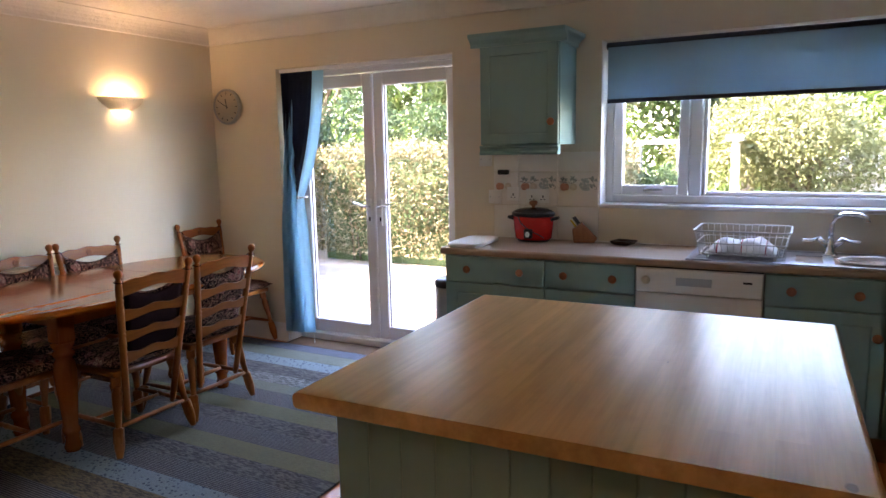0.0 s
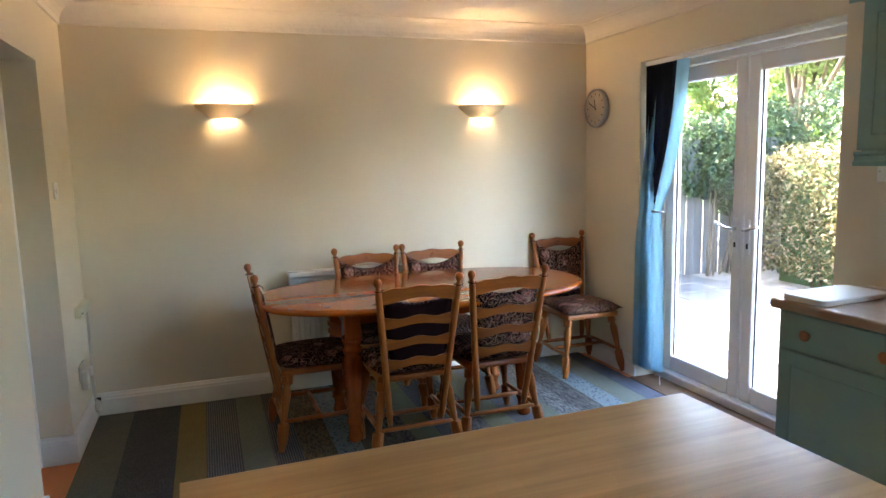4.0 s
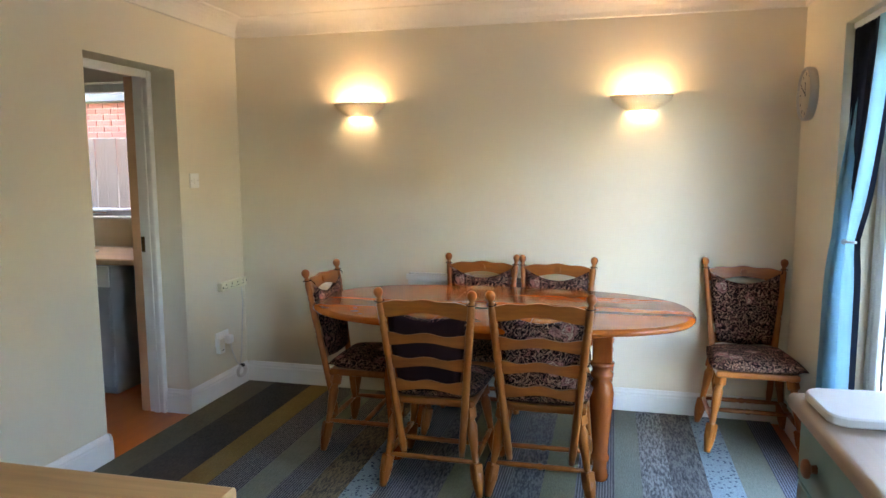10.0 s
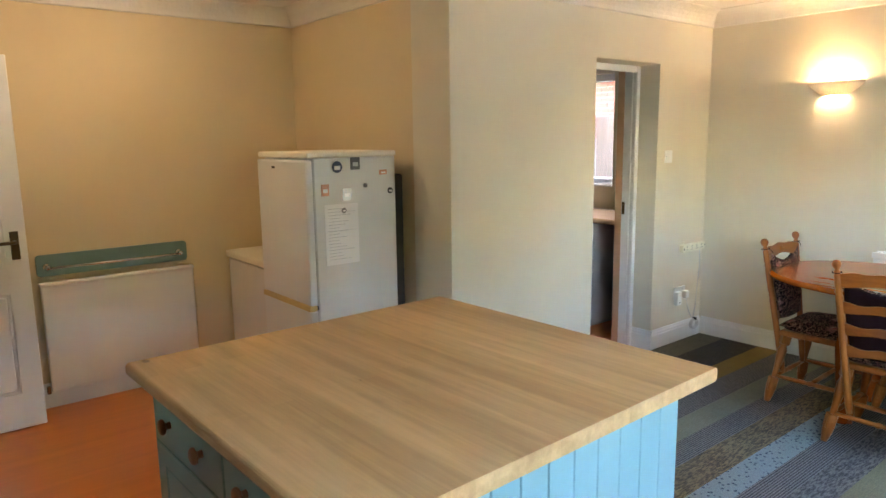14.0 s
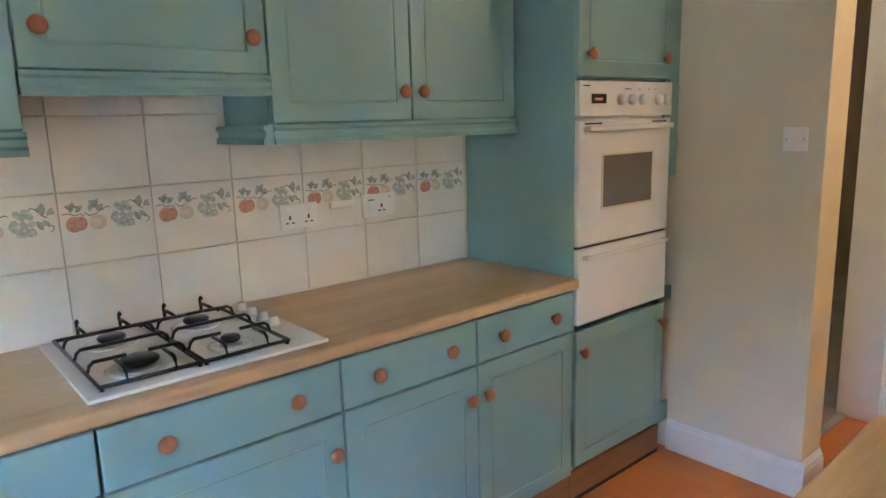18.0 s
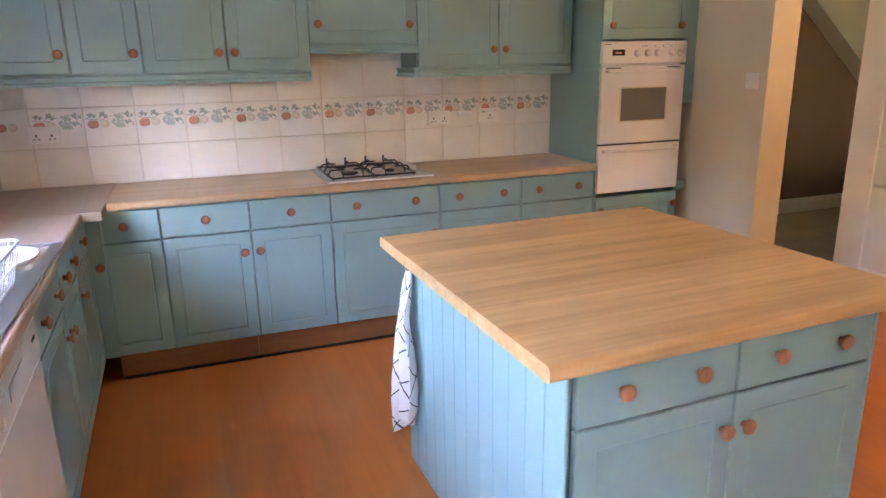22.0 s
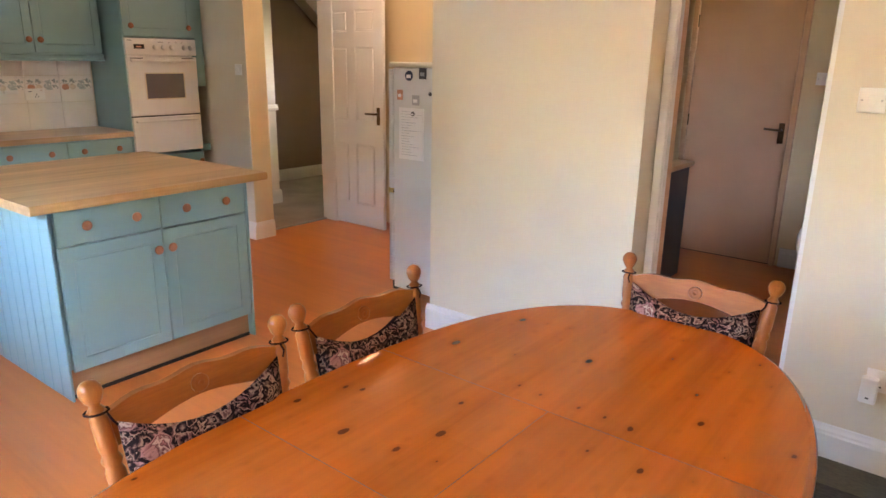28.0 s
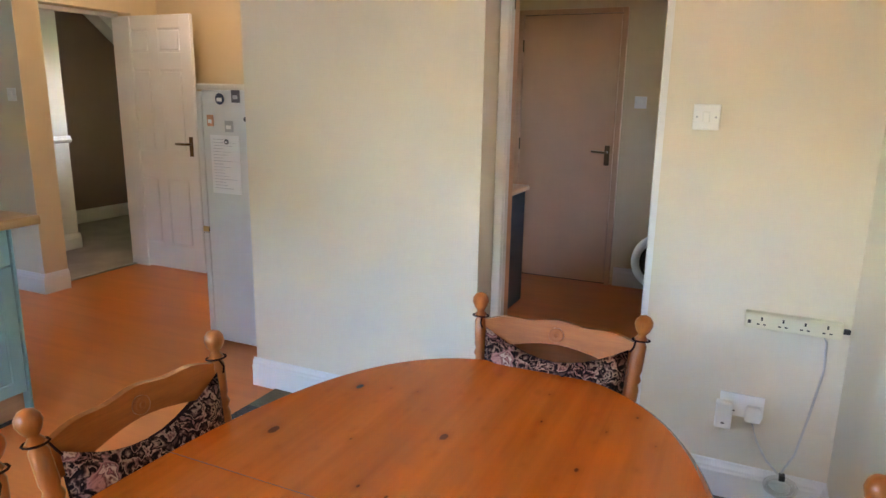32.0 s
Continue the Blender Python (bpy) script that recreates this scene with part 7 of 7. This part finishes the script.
M["paving"] = surface("patio_paving", (0.125, 0.12, 0.112), 0.85, var=0.12, scale=4, grain=60, relief=0.3, island=0.35)
M["fence"] = timber("weathered_fence", (0.125, 0.13, 0.135), (0.07, 0.073, 0.078), "z", 12, 4, 0.85)
M["fence_tan"] = timber("pale_fence_boards", (0.19, 0.17, 0.16), (0.13, 0.115, 0.108), "z", 12, 4, 0.85)
M["bark"] = surface("bark", (0.09, 0.065, 0.045), 0.9, var=0.25, scale=8, grain=40, relief=0.9, depth=0.01)
M["brick"] = surface("red_brick", (0.22, 0.065, 0.048), 0.85, var=0.2, scale=14, grain=90, relief=0.4, island=0.3)
M["mortar"] = surface("mortar", (0.30, 0.26, 0.23), 0.9, var=0.1)
M["joint_sand"] = surface("patio_joint_sand", (0.085, 0.08, 0.07), 0.9, var=0.15)
M["terracotta"] = surface("terracotta", (0.36, 0.13, 0.07), 0.8, var=0.12)
M["shed"] = surface("white_shed_paint", (0.50, 0.49, 0.47), 0.6, var=0.04)


def foliage(name, a, b, c):
    m, n, l, bs = shader(name)
    geo = n.new("ShaderNodeNewGeometry")
    col = ramp(n, l, geo.outputs["Random Per Island"], [(0.0, a), (0.55, b), (1.0, c)])
    l.new(col, bs.inputs["Base Color"])
    bs.inputs["Roughness"].default_value = 0.55
    bs.inputs["Specular IOR Level"].default_value = 0.3
    tr = n.new("ShaderNodeBsdfTranslucent")
    l.new(col, tr.inputs[0])
    mx = n.new("ShaderNodeMixShader")
    mx.inputs[0].default_value = 0.3
    l.new(bs.outputs[0], mx.inputs[1])
    l.new(tr.outputs[0], mx.inputs[2])
    l.new(mx.outputs[0], n["Material Output"].inputs[0])
    return m


M["leaf_hedge"] = foliage("privet_leaves", (0.04, 0.05, 0.018), (0.12, 0.115, 0.05), (0.30, 0.225, 0.15))
M["leaf_green"] = foliage("green_leaves", (0.035, 0.065, 0.016), (0.085, 0.14, 0.035), (0.16, 0.22, 0.07))
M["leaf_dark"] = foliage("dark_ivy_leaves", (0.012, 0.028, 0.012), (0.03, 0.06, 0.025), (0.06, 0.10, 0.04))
M["leaf_pale"] = foliage("pale_shrub_leaves", (0.06, 0.075, 0.025), (0.11, 0.125, 0.05), (0.19, 0.19, 0.10))


def leaves(seed, n, place, size):
    """Many small folded leaves; place(r) gives a point and an outward way."""
    r = random.Random(seed)
    verts, faces = [], []
    for _ in range(n):
        p, o = place(r)
        d = (Vector((r.gauss(0, 1), r.gauss(0, 1), r.gauss(0, 1))).normalized() + o * 0.7).normalized()
        s = d.cross(Vector((r.gauss(0, 1), r.gauss(0, 1), r.gauss(0, 1)))).normalized()
        k = size * r.uniform(0.6, 1.4)
        up = d.cross(s) * k * 0.18
        i = len(verts)
        verts += [p - d * k, p + s * k * 0.5 + up, p + d * k, p - s * k * 0.5 + up]
        faces += [(i, i + 1, i + 2), (i, i + 2, i + 3)]
    me = bpy.data.meshes.new("leaves")
    me.from_pydata([tuple(v) for v in verts], [], faces)
    return me


def hedge_place(x0, x1, y0, y1, z0, z1, seed):
    def f(r):
        x, y, z = r.uniform(x0, x1), r.uniform(y0, y1), r.uniform(z0, z1)
        bulge = 0.16 * noise.noise(Vector((x * 1.3 + seed, z * 1.5, seed)))
        side = r.random()
        if side < 0.55:
            return Vector((x, y0 - bulge - abs(r.gauss(0, 0.05)) + 0.05, z)), Vector((0, -1, 0.4))
        if side < 0.85:
            return Vector((x, y, z1 + bulge + r.gauss(0, 0.05))), Vector((0, 0, 1))
        return Vector((x0 if side < 0.92 else x1, y, z)), Vector((-1 if side < 0.92 else 1, 0, 0.3))
    return f


def blob_place(blobs):
    def f(r):
        c, rad = blobs[r.randrange(len(blobs))]
        d = Vector((r.gauss(0, 1), r.gauss(0, 1), r.gauss(0, 0.9))).normalized()
        k = r.uniform(0.75, 1.05)
        return Vector(c) + Vector((d.x * rad[0], d.y * rad[1], d.z * rad[2])) * k, d
    return f


def leafy(name, m, me, material, label, category, trunk=None, core=None):
    t = thing(name, m, label, category)
    me.materials.append(material)
    part("crown" if trunk else "foliage", me, None, t)
    if core:
        part("branches", core, M["bark"], t)
    if trunk:
        part("trunk", trunk, M["bark"], t)
    return t


GZ = -0.16
solid("ground", box(-60, 60, -60, 60, -0.45, GZ - 0.05), M["grass"], "garden lawn reaching the horizon", "ground", "structure")
solid("gravel_bed", box(-12, 9, 7.25, 16, GZ - 0.06, GZ - 0.01), M["soil"], "pale gravel and soil beds behind the patio", "ground", "structure")
patio = solid("pavement", box(-7.3, 3.0, 4.01, 7.25, GZ - 0.06, GZ - 0.008), M["joint_sand"], "pale sunlit patio of stone slabs", "patio", "structure")
rr = random.Random(11)
slab_meshes = {}
x = -7.28
while x < 2.7:
    y = 4.03
    w = rr.choice((0.45, 0.6))
    while y < 7.0:
        d = rr.choice((0.45, 0.6, 0.6))
        key = (w, d)
        if key not in slab_meshes:
            slab_meshes[key] = mesh_of("slab", box(0.006, w - 0.006, 0.006, d - 0.006, GZ - 0.03, GZ, 0.006), M["paving"])
        part("slab", slab_meshes[key], None, patio, m=pose(x, y, rr.uniform(0, 0.004)))
        y += d
    x += w


def stems(seed, x0, x1, y0, y1, h, n=14):
    r = random.Random(seed)
    bm = bmesh.new()
    for _ in range(n):
        x, y = r.uniform(x0, x1), r.uniform(y0, y1)
        pts = [Vector((x, y, GZ - 0.02))]
        for k in range(4):
            pts.append(pts[-1] + Vector((r.gauss(0, 0.06), r.gauss(0, 0.06), h / 4)))
        tube(bm, pts, 0.016, 5, taper=[1, 0.85, 0.7, 0.5, 0.3])
    return bm


leafy("hedge", pose(0, 0, 0), leaves(1, 22000, hedge_place(-6.5, -1.9, 7.75, 8.8, GZ + 0.12, 1.44, 1.0), 0.027), M["leaf_hedge"], "clipped sunlit garden hedge with yellowing leaves", "hedge", core=stems(2, -5.9, -2.0, 7.9, 8.7, 1.4, 40))
# solid dark filler, stands for the shaded depth behind the leaves
solid("hedge_shade_core", box(-6.4, -2.0, 7.95, 8.6, GZ - 0.02, 1.32), M["leaf_dark"], "dark box standing for the shaded inside of the hedge", "hedge")
leafy("bush", pose(0, 0, 0), leaves(3, 15000, blob_place([((-7.1, 7.25, 1.45), (0.32, 0.45, 0.55)), ((-7.15, 7.8, 1.35), (0.34, 0.5, 0.68)), ((-7.1, 8.4, 1.5), (0.4, 0.5, 0.7)), ((-6.8, 9.4, 1.7), (0.8, 0.6, 0.8)), ((-5.6, 9.6, 1.7), (1.0, 0.5, 0.5)), ((-4.2, 9.7, 1.7), (1.0, 0.5, 0.5))]), 0.038), M["leaf_dark"], "green climbing shrub over the fence", "bush", core=stems(4, -7.15, -6.95, 7.2, 9.2, 1.5))


def tree(x, y, h, blobs, mat, seed, label, n=14000, size=0.052):
    bm = bmesh.new()
    r = random.Random(seed)
    top = Vector((x, y, h * 0.55))
    tube(bm, [(x, y, GZ - 0.05), (x + 0.05, y, h * 0.2), (x - 0.04, y + 0.05, h * 0.4), top], 0.13, 10, taper=[1.2, 0.9, 0.75, 0.5])
    for c, rad in blobs:
        mid = top.lerp(Vector(c), 0.5) + Vector((r.gauss(0, 0.1), r.gauss(0, 0.1), -0.1))
        tube(bm, [Vector((x, y, h * 0.35)), mid, c], 0.06, 6, taper=[1, 0.6, 0.25])
    return leafy("tree", pose(0, 0, 0), leaves(seed, n, blob_place(blobs), size), M[mat], label, "tree", trunk=bm)


def crown(seed, x, y, z, spread, k):
    r = random.Random(seed)
    return [((x + r.gauss(0, spread), y + r.gauss(0, spread * 0.7), z + r.gauss(0, spread * 0.6)), (r.uniform(0.5, 0.95), r.uniform(0.5, 0.9), r.uniform(0.45, 0.8))) for _ in range(k)]


tree(-5.4, 11.5, 4.2, crown(21, -5.4, 11.5, 3.2, 0.9, 9), "leaf_green", 21, "leafy green garden tree behind the hedge")
tree(-4.2, 13.0, 4.6, crown(22, -4.0, 13.0, 3.2, 1.0, 9), "leaf_pale", 22, "sunlit pale green tree behind the hedge")
tree(-8.6, 10.5, 4.6, crown(23, -8.6, 10.5, 3.4, 1.0, 9), "leaf_green", 23, "leafy green garden tree beyond the fence")
tree(0.0, 10.4, 2.2, crown(24, 0.05, 10.3, 1.35, 0.42, 12), "leaf_pale", 24, "large sunlit pale shrub tree in the garden", 16000, 0.035)
tree(-1.0, 14.5, 4.4, crown(25, -1.0, 14.5, 2.8, 0.9, 8), "leaf_dark", 25, "dark green tree at the garden's end")
tree(4.2, 13.5, 4.8, crown(26, 4.2, 13.5, 2.8, 1.1, 9), "leaf_green", 26, "leafy green garden tree")
tree(-11.0, 7.0, 4.8, crown(28, -11.0, 7.0, 3.2, 1.0, 8), "leaf_pale", 28, "pale green tree beyond the fence")
leafy("bush", pose(0, 0, 0), leaves(31, 8000, blob_place([((-2.0, 8.9, 0.6), (0.40, 0.4, 0.62)), ((-1.55, 9.2, 0.6), (0.38, 0.4, 0.62)), ((-2.4, 9.2, 0.8), (0.4, 0.4, 0.8))]), 0.032), M["leaf_dark"], "dark evergreen bush seen from the kitchen window", "bush", core=stems(32, -2.3, -1.6, 8.9, 9.2, 0.8, 8))
leafy("bush", pose(0, 0, 0), leaves(33, 9000, blob_place([((0.9, 9.0, 0.25), (0.7, 0.5, 0.5)), ((1.8, 9.2, 0.3), (0.7, 0.5, 0.4)), ((0.0, 9.0, 0.25), (0.6, 0.4, 0.5)), ((-0.5, 9.2, 0.3), (0.5, 0.4, 0.5))]), 0.03), M["leaf_pale"], "low pale flowering shrubs in the bed", "bush", core=stems(34, 0.2, 1.8, 9.0, 9.3, 0.5, 8))

# far woods
def belt(r):
    x = r.uniform(-22, 9)
    top = 5.0 + 1.6 * noise.noise(Vector((x * 0.35, 3.0, 0)))
    z = r.uniform(0.0, 1.0) ** 0.8 * top
    return Vector((x, 19 + 1.6 * noise.noise(Vector((x * 0.8, z * 0.8, 5.0))) + r.gauss(0, 0.25), z + GZ)), Vector((0, -1, 0.5))


me = leaves(61, 60000, belt, 0.125)
me.materials.append(M["leaf_green"])
tagged(new("far_trees", me), "belt of green trees at the end of the garden", "trees", "", "stuff")

# spiky plant
r = random.Random(41)
bm = bmesh.new()
for k in range(38):
    a = r.uniform(0, 2 * math.pi)
    ln, lean = r.uniform(0.8, 1.45), r.uniform(0.15, 0.7)
    d = Vector((math.cos(a), math.sin(a), 0))
    sd = Vector((-d.y, d.x, 0))
    prev = None
    for j in range(6):
        v = j / 5
        p = d * (0.05 + lean * ln * v ** 1.5) + Vector((0, 0, ln * (v - 0.45 * lean * v * v)))
        w = 0.026 * (1 - v) + 0.002
        pair = (bm.verts.new(p - sd * w), bm.verts.new(p + sd * w))
        if prev:
            bm.faces.new((prev[0], prev[1], pair[1], pair[0]))
        prev = pair
solid("spiky_plant", bm, M["leaf_pale"], "pale sword-leaved garden plant", "plant", m=pose(-0.86, 8.1, GZ))

# rustic arch and posts
t = thing("garden_arch", pose(-1.87, 10.0, GZ), "grey rustic timber garden arch", "garden arch")
for x in (-0.29, 0.29):
    part("post", box(x - 0.04, x + 0.04, -0.04, 0.04, -0.03, 1.62, 0.006), M["fence"], t)
part("beam", box(-0.42, 0.42, -0.03, 0.03, 1.62, 1.69, 0.006), M["fence"], t)
t = thing("pergola", pose(-0.80, 9.5, GZ), "pale painted garden post with cross beam", "pergola")
part("post", box(-0.05, 0.05, -0.05, 0.05, -0.03, 1.65, 0.008), M["shed"], t)
part("beam", box(-0.1, 0.1, -0.3, 0.3, 1.65, 1.73, 0.008), M["shed"], t)
t = thing("garden_shed", pose(1.35, 11.2, GZ), "small white painted garden shed", "shed")
part("wall", box(-1.0, 1.0, -0.6, 0.6, -0.03, 1.15, 0.01), M["shed"], t)
bm = bmesh.new()
extrude_outline(bm, [(-1.12, 1.15), (1.12, 1.15), (0.8, 1.42), (-0.8, 1.42)], "y", -0.7, 0.7)
part("roof", bm, M["shed"], t)
part("window", box(-0.6, -0.1, -0.612, -0.598, 0.6, 0.95), M["dark_glass"], t)


def board_fence(name, m, length, top, mat, label, w=0.14):
    t = thing(name, m, label, "fence")
    n = int(length / w)
    me = mesh_of("fence_board", box(0.003, w - 0.004, -0.008, 0.008, -0.02, top - GZ, 0.003), M[mat])
    for i in range(n):
        part("fence_board", me, None, t, m=pose(i * w, 0.010 * (i % 2), 0))
    for z in (0.35, 1.0, 1.55):
        part("fence_rail", box(0, length, 0.020, 0.06, z, z + 0.07), M[mat], t)
    return t


board_fence("fence", pose(-7.25, 3.8, GZ, 0, 0, 90), 5.4, 1.68, "fence", "weathered grey close-board garden fence")
board_fence("fence", pose(-5.75, -4.8, GZ, 0, 0, 90), 9.0, 1.75, "fence_tan", "pale close-board fence outside the utility window", 0.123)

# neighbour's house close behind that fence, its low side wall first
M["eaves"] = surface("grey_eaves_paint", (0.085, 0.085, 0.095), 0.7, var=0.08)
nb = thing("neighbour_house", pose(-7.60, -1.8, GZ), "red brick house with a grey eaves board beyond the fence", "house")
wl = part("wall", box(-2.8, -0.012, -6.0, 2.6, -0.03, 2.48), M["mortar"], nb)
bme = mesh_of("brick", box(-0.012, 0.0, 0.004, 0.216, 0.004, 0.066, 0.002), M["brick"])
for j in range(11):
    for i in range(24):
        part("brick", bme, None, wl, m=pose(0, -3.9 + i * 0.225 + (0.1125 if j % 2 else 0), 1.640 + j * 0.075))
part("eaves_board", box(0.0, 0.12, -6.1, 2.7, 2.468, 2.64, 0.004), M["eaves"], nb, "grey painted eaves board")
bm = bmesh.new()
extrude_outline(bm, [(0.16, 2.65), (0.16, 2.69), (-0.15, 2.82), (-0.15, 2.65)], "y", -6.1, 2.7)
part("roof", bm, M["eaves"], nb, "grey lean-to roof")
# added out of view to keep the sun out of the utility window
part("upper_wall", box(-2.8, -0.16, -6.0, 2.6, 2.482, 5.9), M["brick"], nb)

# potted plant by the fence
t = thing("plant_pot", pose(-6.58, 6.02, GZ), "terracotta pot with a leafy green plant by the fence", "potted plant")
bm = bmesh.new()
lathe(bm, [(0.0, 0.0), (0.075, 0.0), (0.115, 0.15), (0.125, 0.15), (0.125, 0.185), (0.108, 0.185), (0.10, 0.15), (0.0, 0.15)], seg=24)
part("pot", bm, M["terracotta"], t)
r = random.Random(52)
bm = bmesh.new()
for k in range(64):
    a = r.uniform(0, 6.283)
    tall = k > 50
    h = r.uniform(0.5, 1.0) if tall else r.uniform(0.05, 0.42)
    ln = r.uniform(0.09, 0.15) if tall else r.uniform(0.16, 0.28)
    lean = r.uniform(0.04, 0.16) if tall else r.uniform(0.08, 0.22)
    b0 = Vector((0.05 * math.cos(a), 0.05 * math.sin(a), 0.15))
    p0 = Vector((lean * math.cos(a), lean * math.sin(a), 0.16 + h))
    d = Vector((math.cos(a), math.sin(a), r.uniform(-0.5, 0.4))).normalized()
    s = Vector((-math.sin(a), math.cos(a), 0))
    tube(bm, [b0, b0.lerp(p0, 0.5) + Vector((0, 0, 0.03)), p0], 0.004, 5)
    for back in ((0.0, 0.12, 0.24) if tall else (0.0,)):
        p = p0 - Vector((0, 0, back))
        e = Vector((d.x * math.cos(back * 20) - d.y * math.sin(back * 20), d.x * math.sin(back * 20) + d.y * math.cos(back * 20), d.z))
        w = e.cross(Vector((0, 0, 1))).normalized()
        mid = p + e * ln * 0.45 + Vector((0, 0, 0.02))
        tip = p + e * ln - Vector((0, 0, 0.03))
        lv, rv, cv = bm.verts.new(mid + w * ln * 0.2), bm.verts.new(mid - w * ln * 0.2), bm.verts.new(mid - Vector((0, 0, 0.012)))
        pv, tv = bm.verts.new(p), bm.verts.new(tip)
        bm.faces.new((pv, cv, lv))
        bm.faces.new((pv, rv, cv))
        bm.faces.new((cv, tv, lv))
        bm.faces.new((cv, rv, tv))
part("plant", bm, M["leaf_green"], t)

# ---- wall tiles, last ----
TW = 0.2520
ROWS = [(0.9115, 1.1140), (1.1155, 1.3205), (1.3220, 1.5265), (1.5280, 1.62)]
tile_cache = {}


def tile_at(parent, m, w, z0, z1):
    key = (round(w, 4), round(z1 - z0, 4))
    if key not in tile_cache:
        tile_cache[key] = mesh_of("tile", box(0.001, w - 0.001, 0.0, 0.008, 0.001, z1 - z0 - 0.001, 0.0015), M["tile"])
    return part("tile", tile_cache[key], None, parent, m=m @ Matrix.Translation((0, 0, z0)))


def motif_meshes():
    """Prints of one border tile: an apple, a pale pear, leaves and tendrils, a bunch of grapes. x runs from the tile's left edge."""
    r = random.Random(9)
    out = {}

    def disc(bm, x, z, rx, rz, lift, seg=12):
        rim = [bm.verts.new((x + rx * math.cos(6.2832 * k / seg), 0.0084 + lift, z + rz * math.sin(6.2832 * k / seg))) for k in range(seg)]
        bm.faces.new(rim[::-1])

    def leaf(bm, x, z, s, a, lift):
        pts = []
        for k, q in enumerate((1.0, 0.55, 0.9, 0.5, 0.35, 0.5, 0.9, 0.55)):
            b = a + 6.2832 * k / 8
            pts.append(bm.verts.new((x + s * q * math.cos(b), 0.0084 + lift, z + s * q * math.sin(b))))
        bm.faces.new(pts[::-1])

    def vine(bm, pts, lift, w=0.0011):
        for (x0, z0), (x1, z1) in zip(pts, pts[1:]):
            d = Vector((x1 - x0, 0, z1 - z0)).normalized() * w
            q = [(x0 - d.z, z0 + d.x), (x1 - d.z, z1 + d.x), (x1 + d.z, z1 - d.x), (x0 + d.z, z0 - d.x)]
            bm.faces.new([bm.verts.new((x, 0.0084 + lift, z)) for x, z in q])

    bm = bmesh.new()
    disc(bm, 0.037, 0.115, 0.0215, 0.0225, 0.0003, 20)
    disc(bm, 0.054, 0.116, 0.0165, 0.0200, 0.0003, 20)
    out["apple"] = mesh_of("apple_print", bm, M["apple"])
    bm = bmesh.new()
    disc(bm, 0.098, 0.116, 0.023, 0.0215, 0.0002, 20)
    out["pear"] = mesh_of("pear_print", bm, M["pear"])
    bm = bmesh.new()
    for x, z, s in ((0.034, 0.163, 0.019), (0.052, 0.157, 0.016), (0.092, 0.167, 0.020), (0.106, 0.158, 0.015), (0.080, 0.158, 0.012), (0.215, 0.166, 0.020), (0.232, 0.158, 0.015), (0.205, 0.122, 0.018), (0.190, 0.106, 0.014), (0.222, 0.128, 0.014)):
        leaf(bm, x, z, s, r.uniform(0, 6.28), 0.0004 + 0.00004 * s)
    out["leaf"] = mesh_of("leaf_print", bm, M["leaf_print"])
    bm = bmesh.new()
    for k in range(26):
        x, z = r.uniform(0.140, 0.205), r.uniform(0.096, 0.166)
        if abs((x - 0.170) / 0.040) + abs((z - 0.134) / 0.042) < 1.25:
            disc(bm, x, z, 0.0095, 0.0095, 0.0003 + 0.00002 * k, 10)
    out["grape"] = mesh_of("grape_print", bm, M["grape"])
    bm = bmesh.new()
    vine(bm, [(0.008, 0.145), (0.022, 0.147), (0.040, 0.140), (0.056, 0.143), (0.064, 0.137)], 0.0005)
    vine(bm, [(0.066, 0.146), (0.078, 0.136), (0.096, 0.141), (0.112, 0.152), (0.126, 0.158), (0.134, 0.154)], 0.0005)
    vine(bm, [(0.178, 0.163), (0.188, 0.171), (0.200, 0.166), (0.210, 0.150), (0.224, 0.142)], 0.0005)
    vine(bm, [(0.224, 0.118), (0.236, 0.120), (0.238, 0.108), (0.230, 0.102)], 0.0005)
    out["vine"] = mesh_of("vine_print", bm, M["vine_print"])
    return out


M["vine_print"] = surface("printed_tendril", (0.22, 0.17, 0.14), 0.2, var=0.2, scale=90)
MOTIF = motif_meshes()


def tiled(parent, origin_rot, start, end, rows, phase):
    """A tiled strip; local x runs from start to end, which is from right to left as one faces it."""
    edges = [start]
    x = phase
    while x <= start + 0.02:
        x += TW
    while x < end - 0.02:
        edges.append(x)
        x += TW
    edges.append(end)
    turn = Matrix.Diagonal((-1, 1, 1, 1))
    for a, b in zip(edges, edges[1:]):
        for i, (z0, z1) in enumerate(rows):
            tl = tile_at(parent, origin_rot @ Matrix.Translation((a, 0, 0)), b - a, z0, z1)
            if i == 1:
                if b - a > 0.235:
                    names = ("apple", "pear", "leaf", "grape", "vine")
                elif b - a > 0.15:
                    names = ("apple", "pear")
                else:
                    names = ()
                for nm in names:
                    part(nm + "_print", MOTIF[nm], None, tl, m=Matrix.Translation((b - a, 0, 0)) @ turn)


# east wall: local x runs towards -y; face looks to -x
tiled(wall_east, pose(E, 0, 0, 0, 0, 90), 0.494, 3.695, ROWS, 0.496)
# north wall: by the small cabinet, and between window and corner
tiled(wall_north, pose(0, N, 0, 0, 0, 180), 1.062, 1.735, ROWS[:2] + [(1.3220, 1.44)], 1.062)
tiled(wall_north, pose(0, N, 0, 0, 0, 180), -1.837, -WIN[1] - 0.002, ROWS, -1.837)
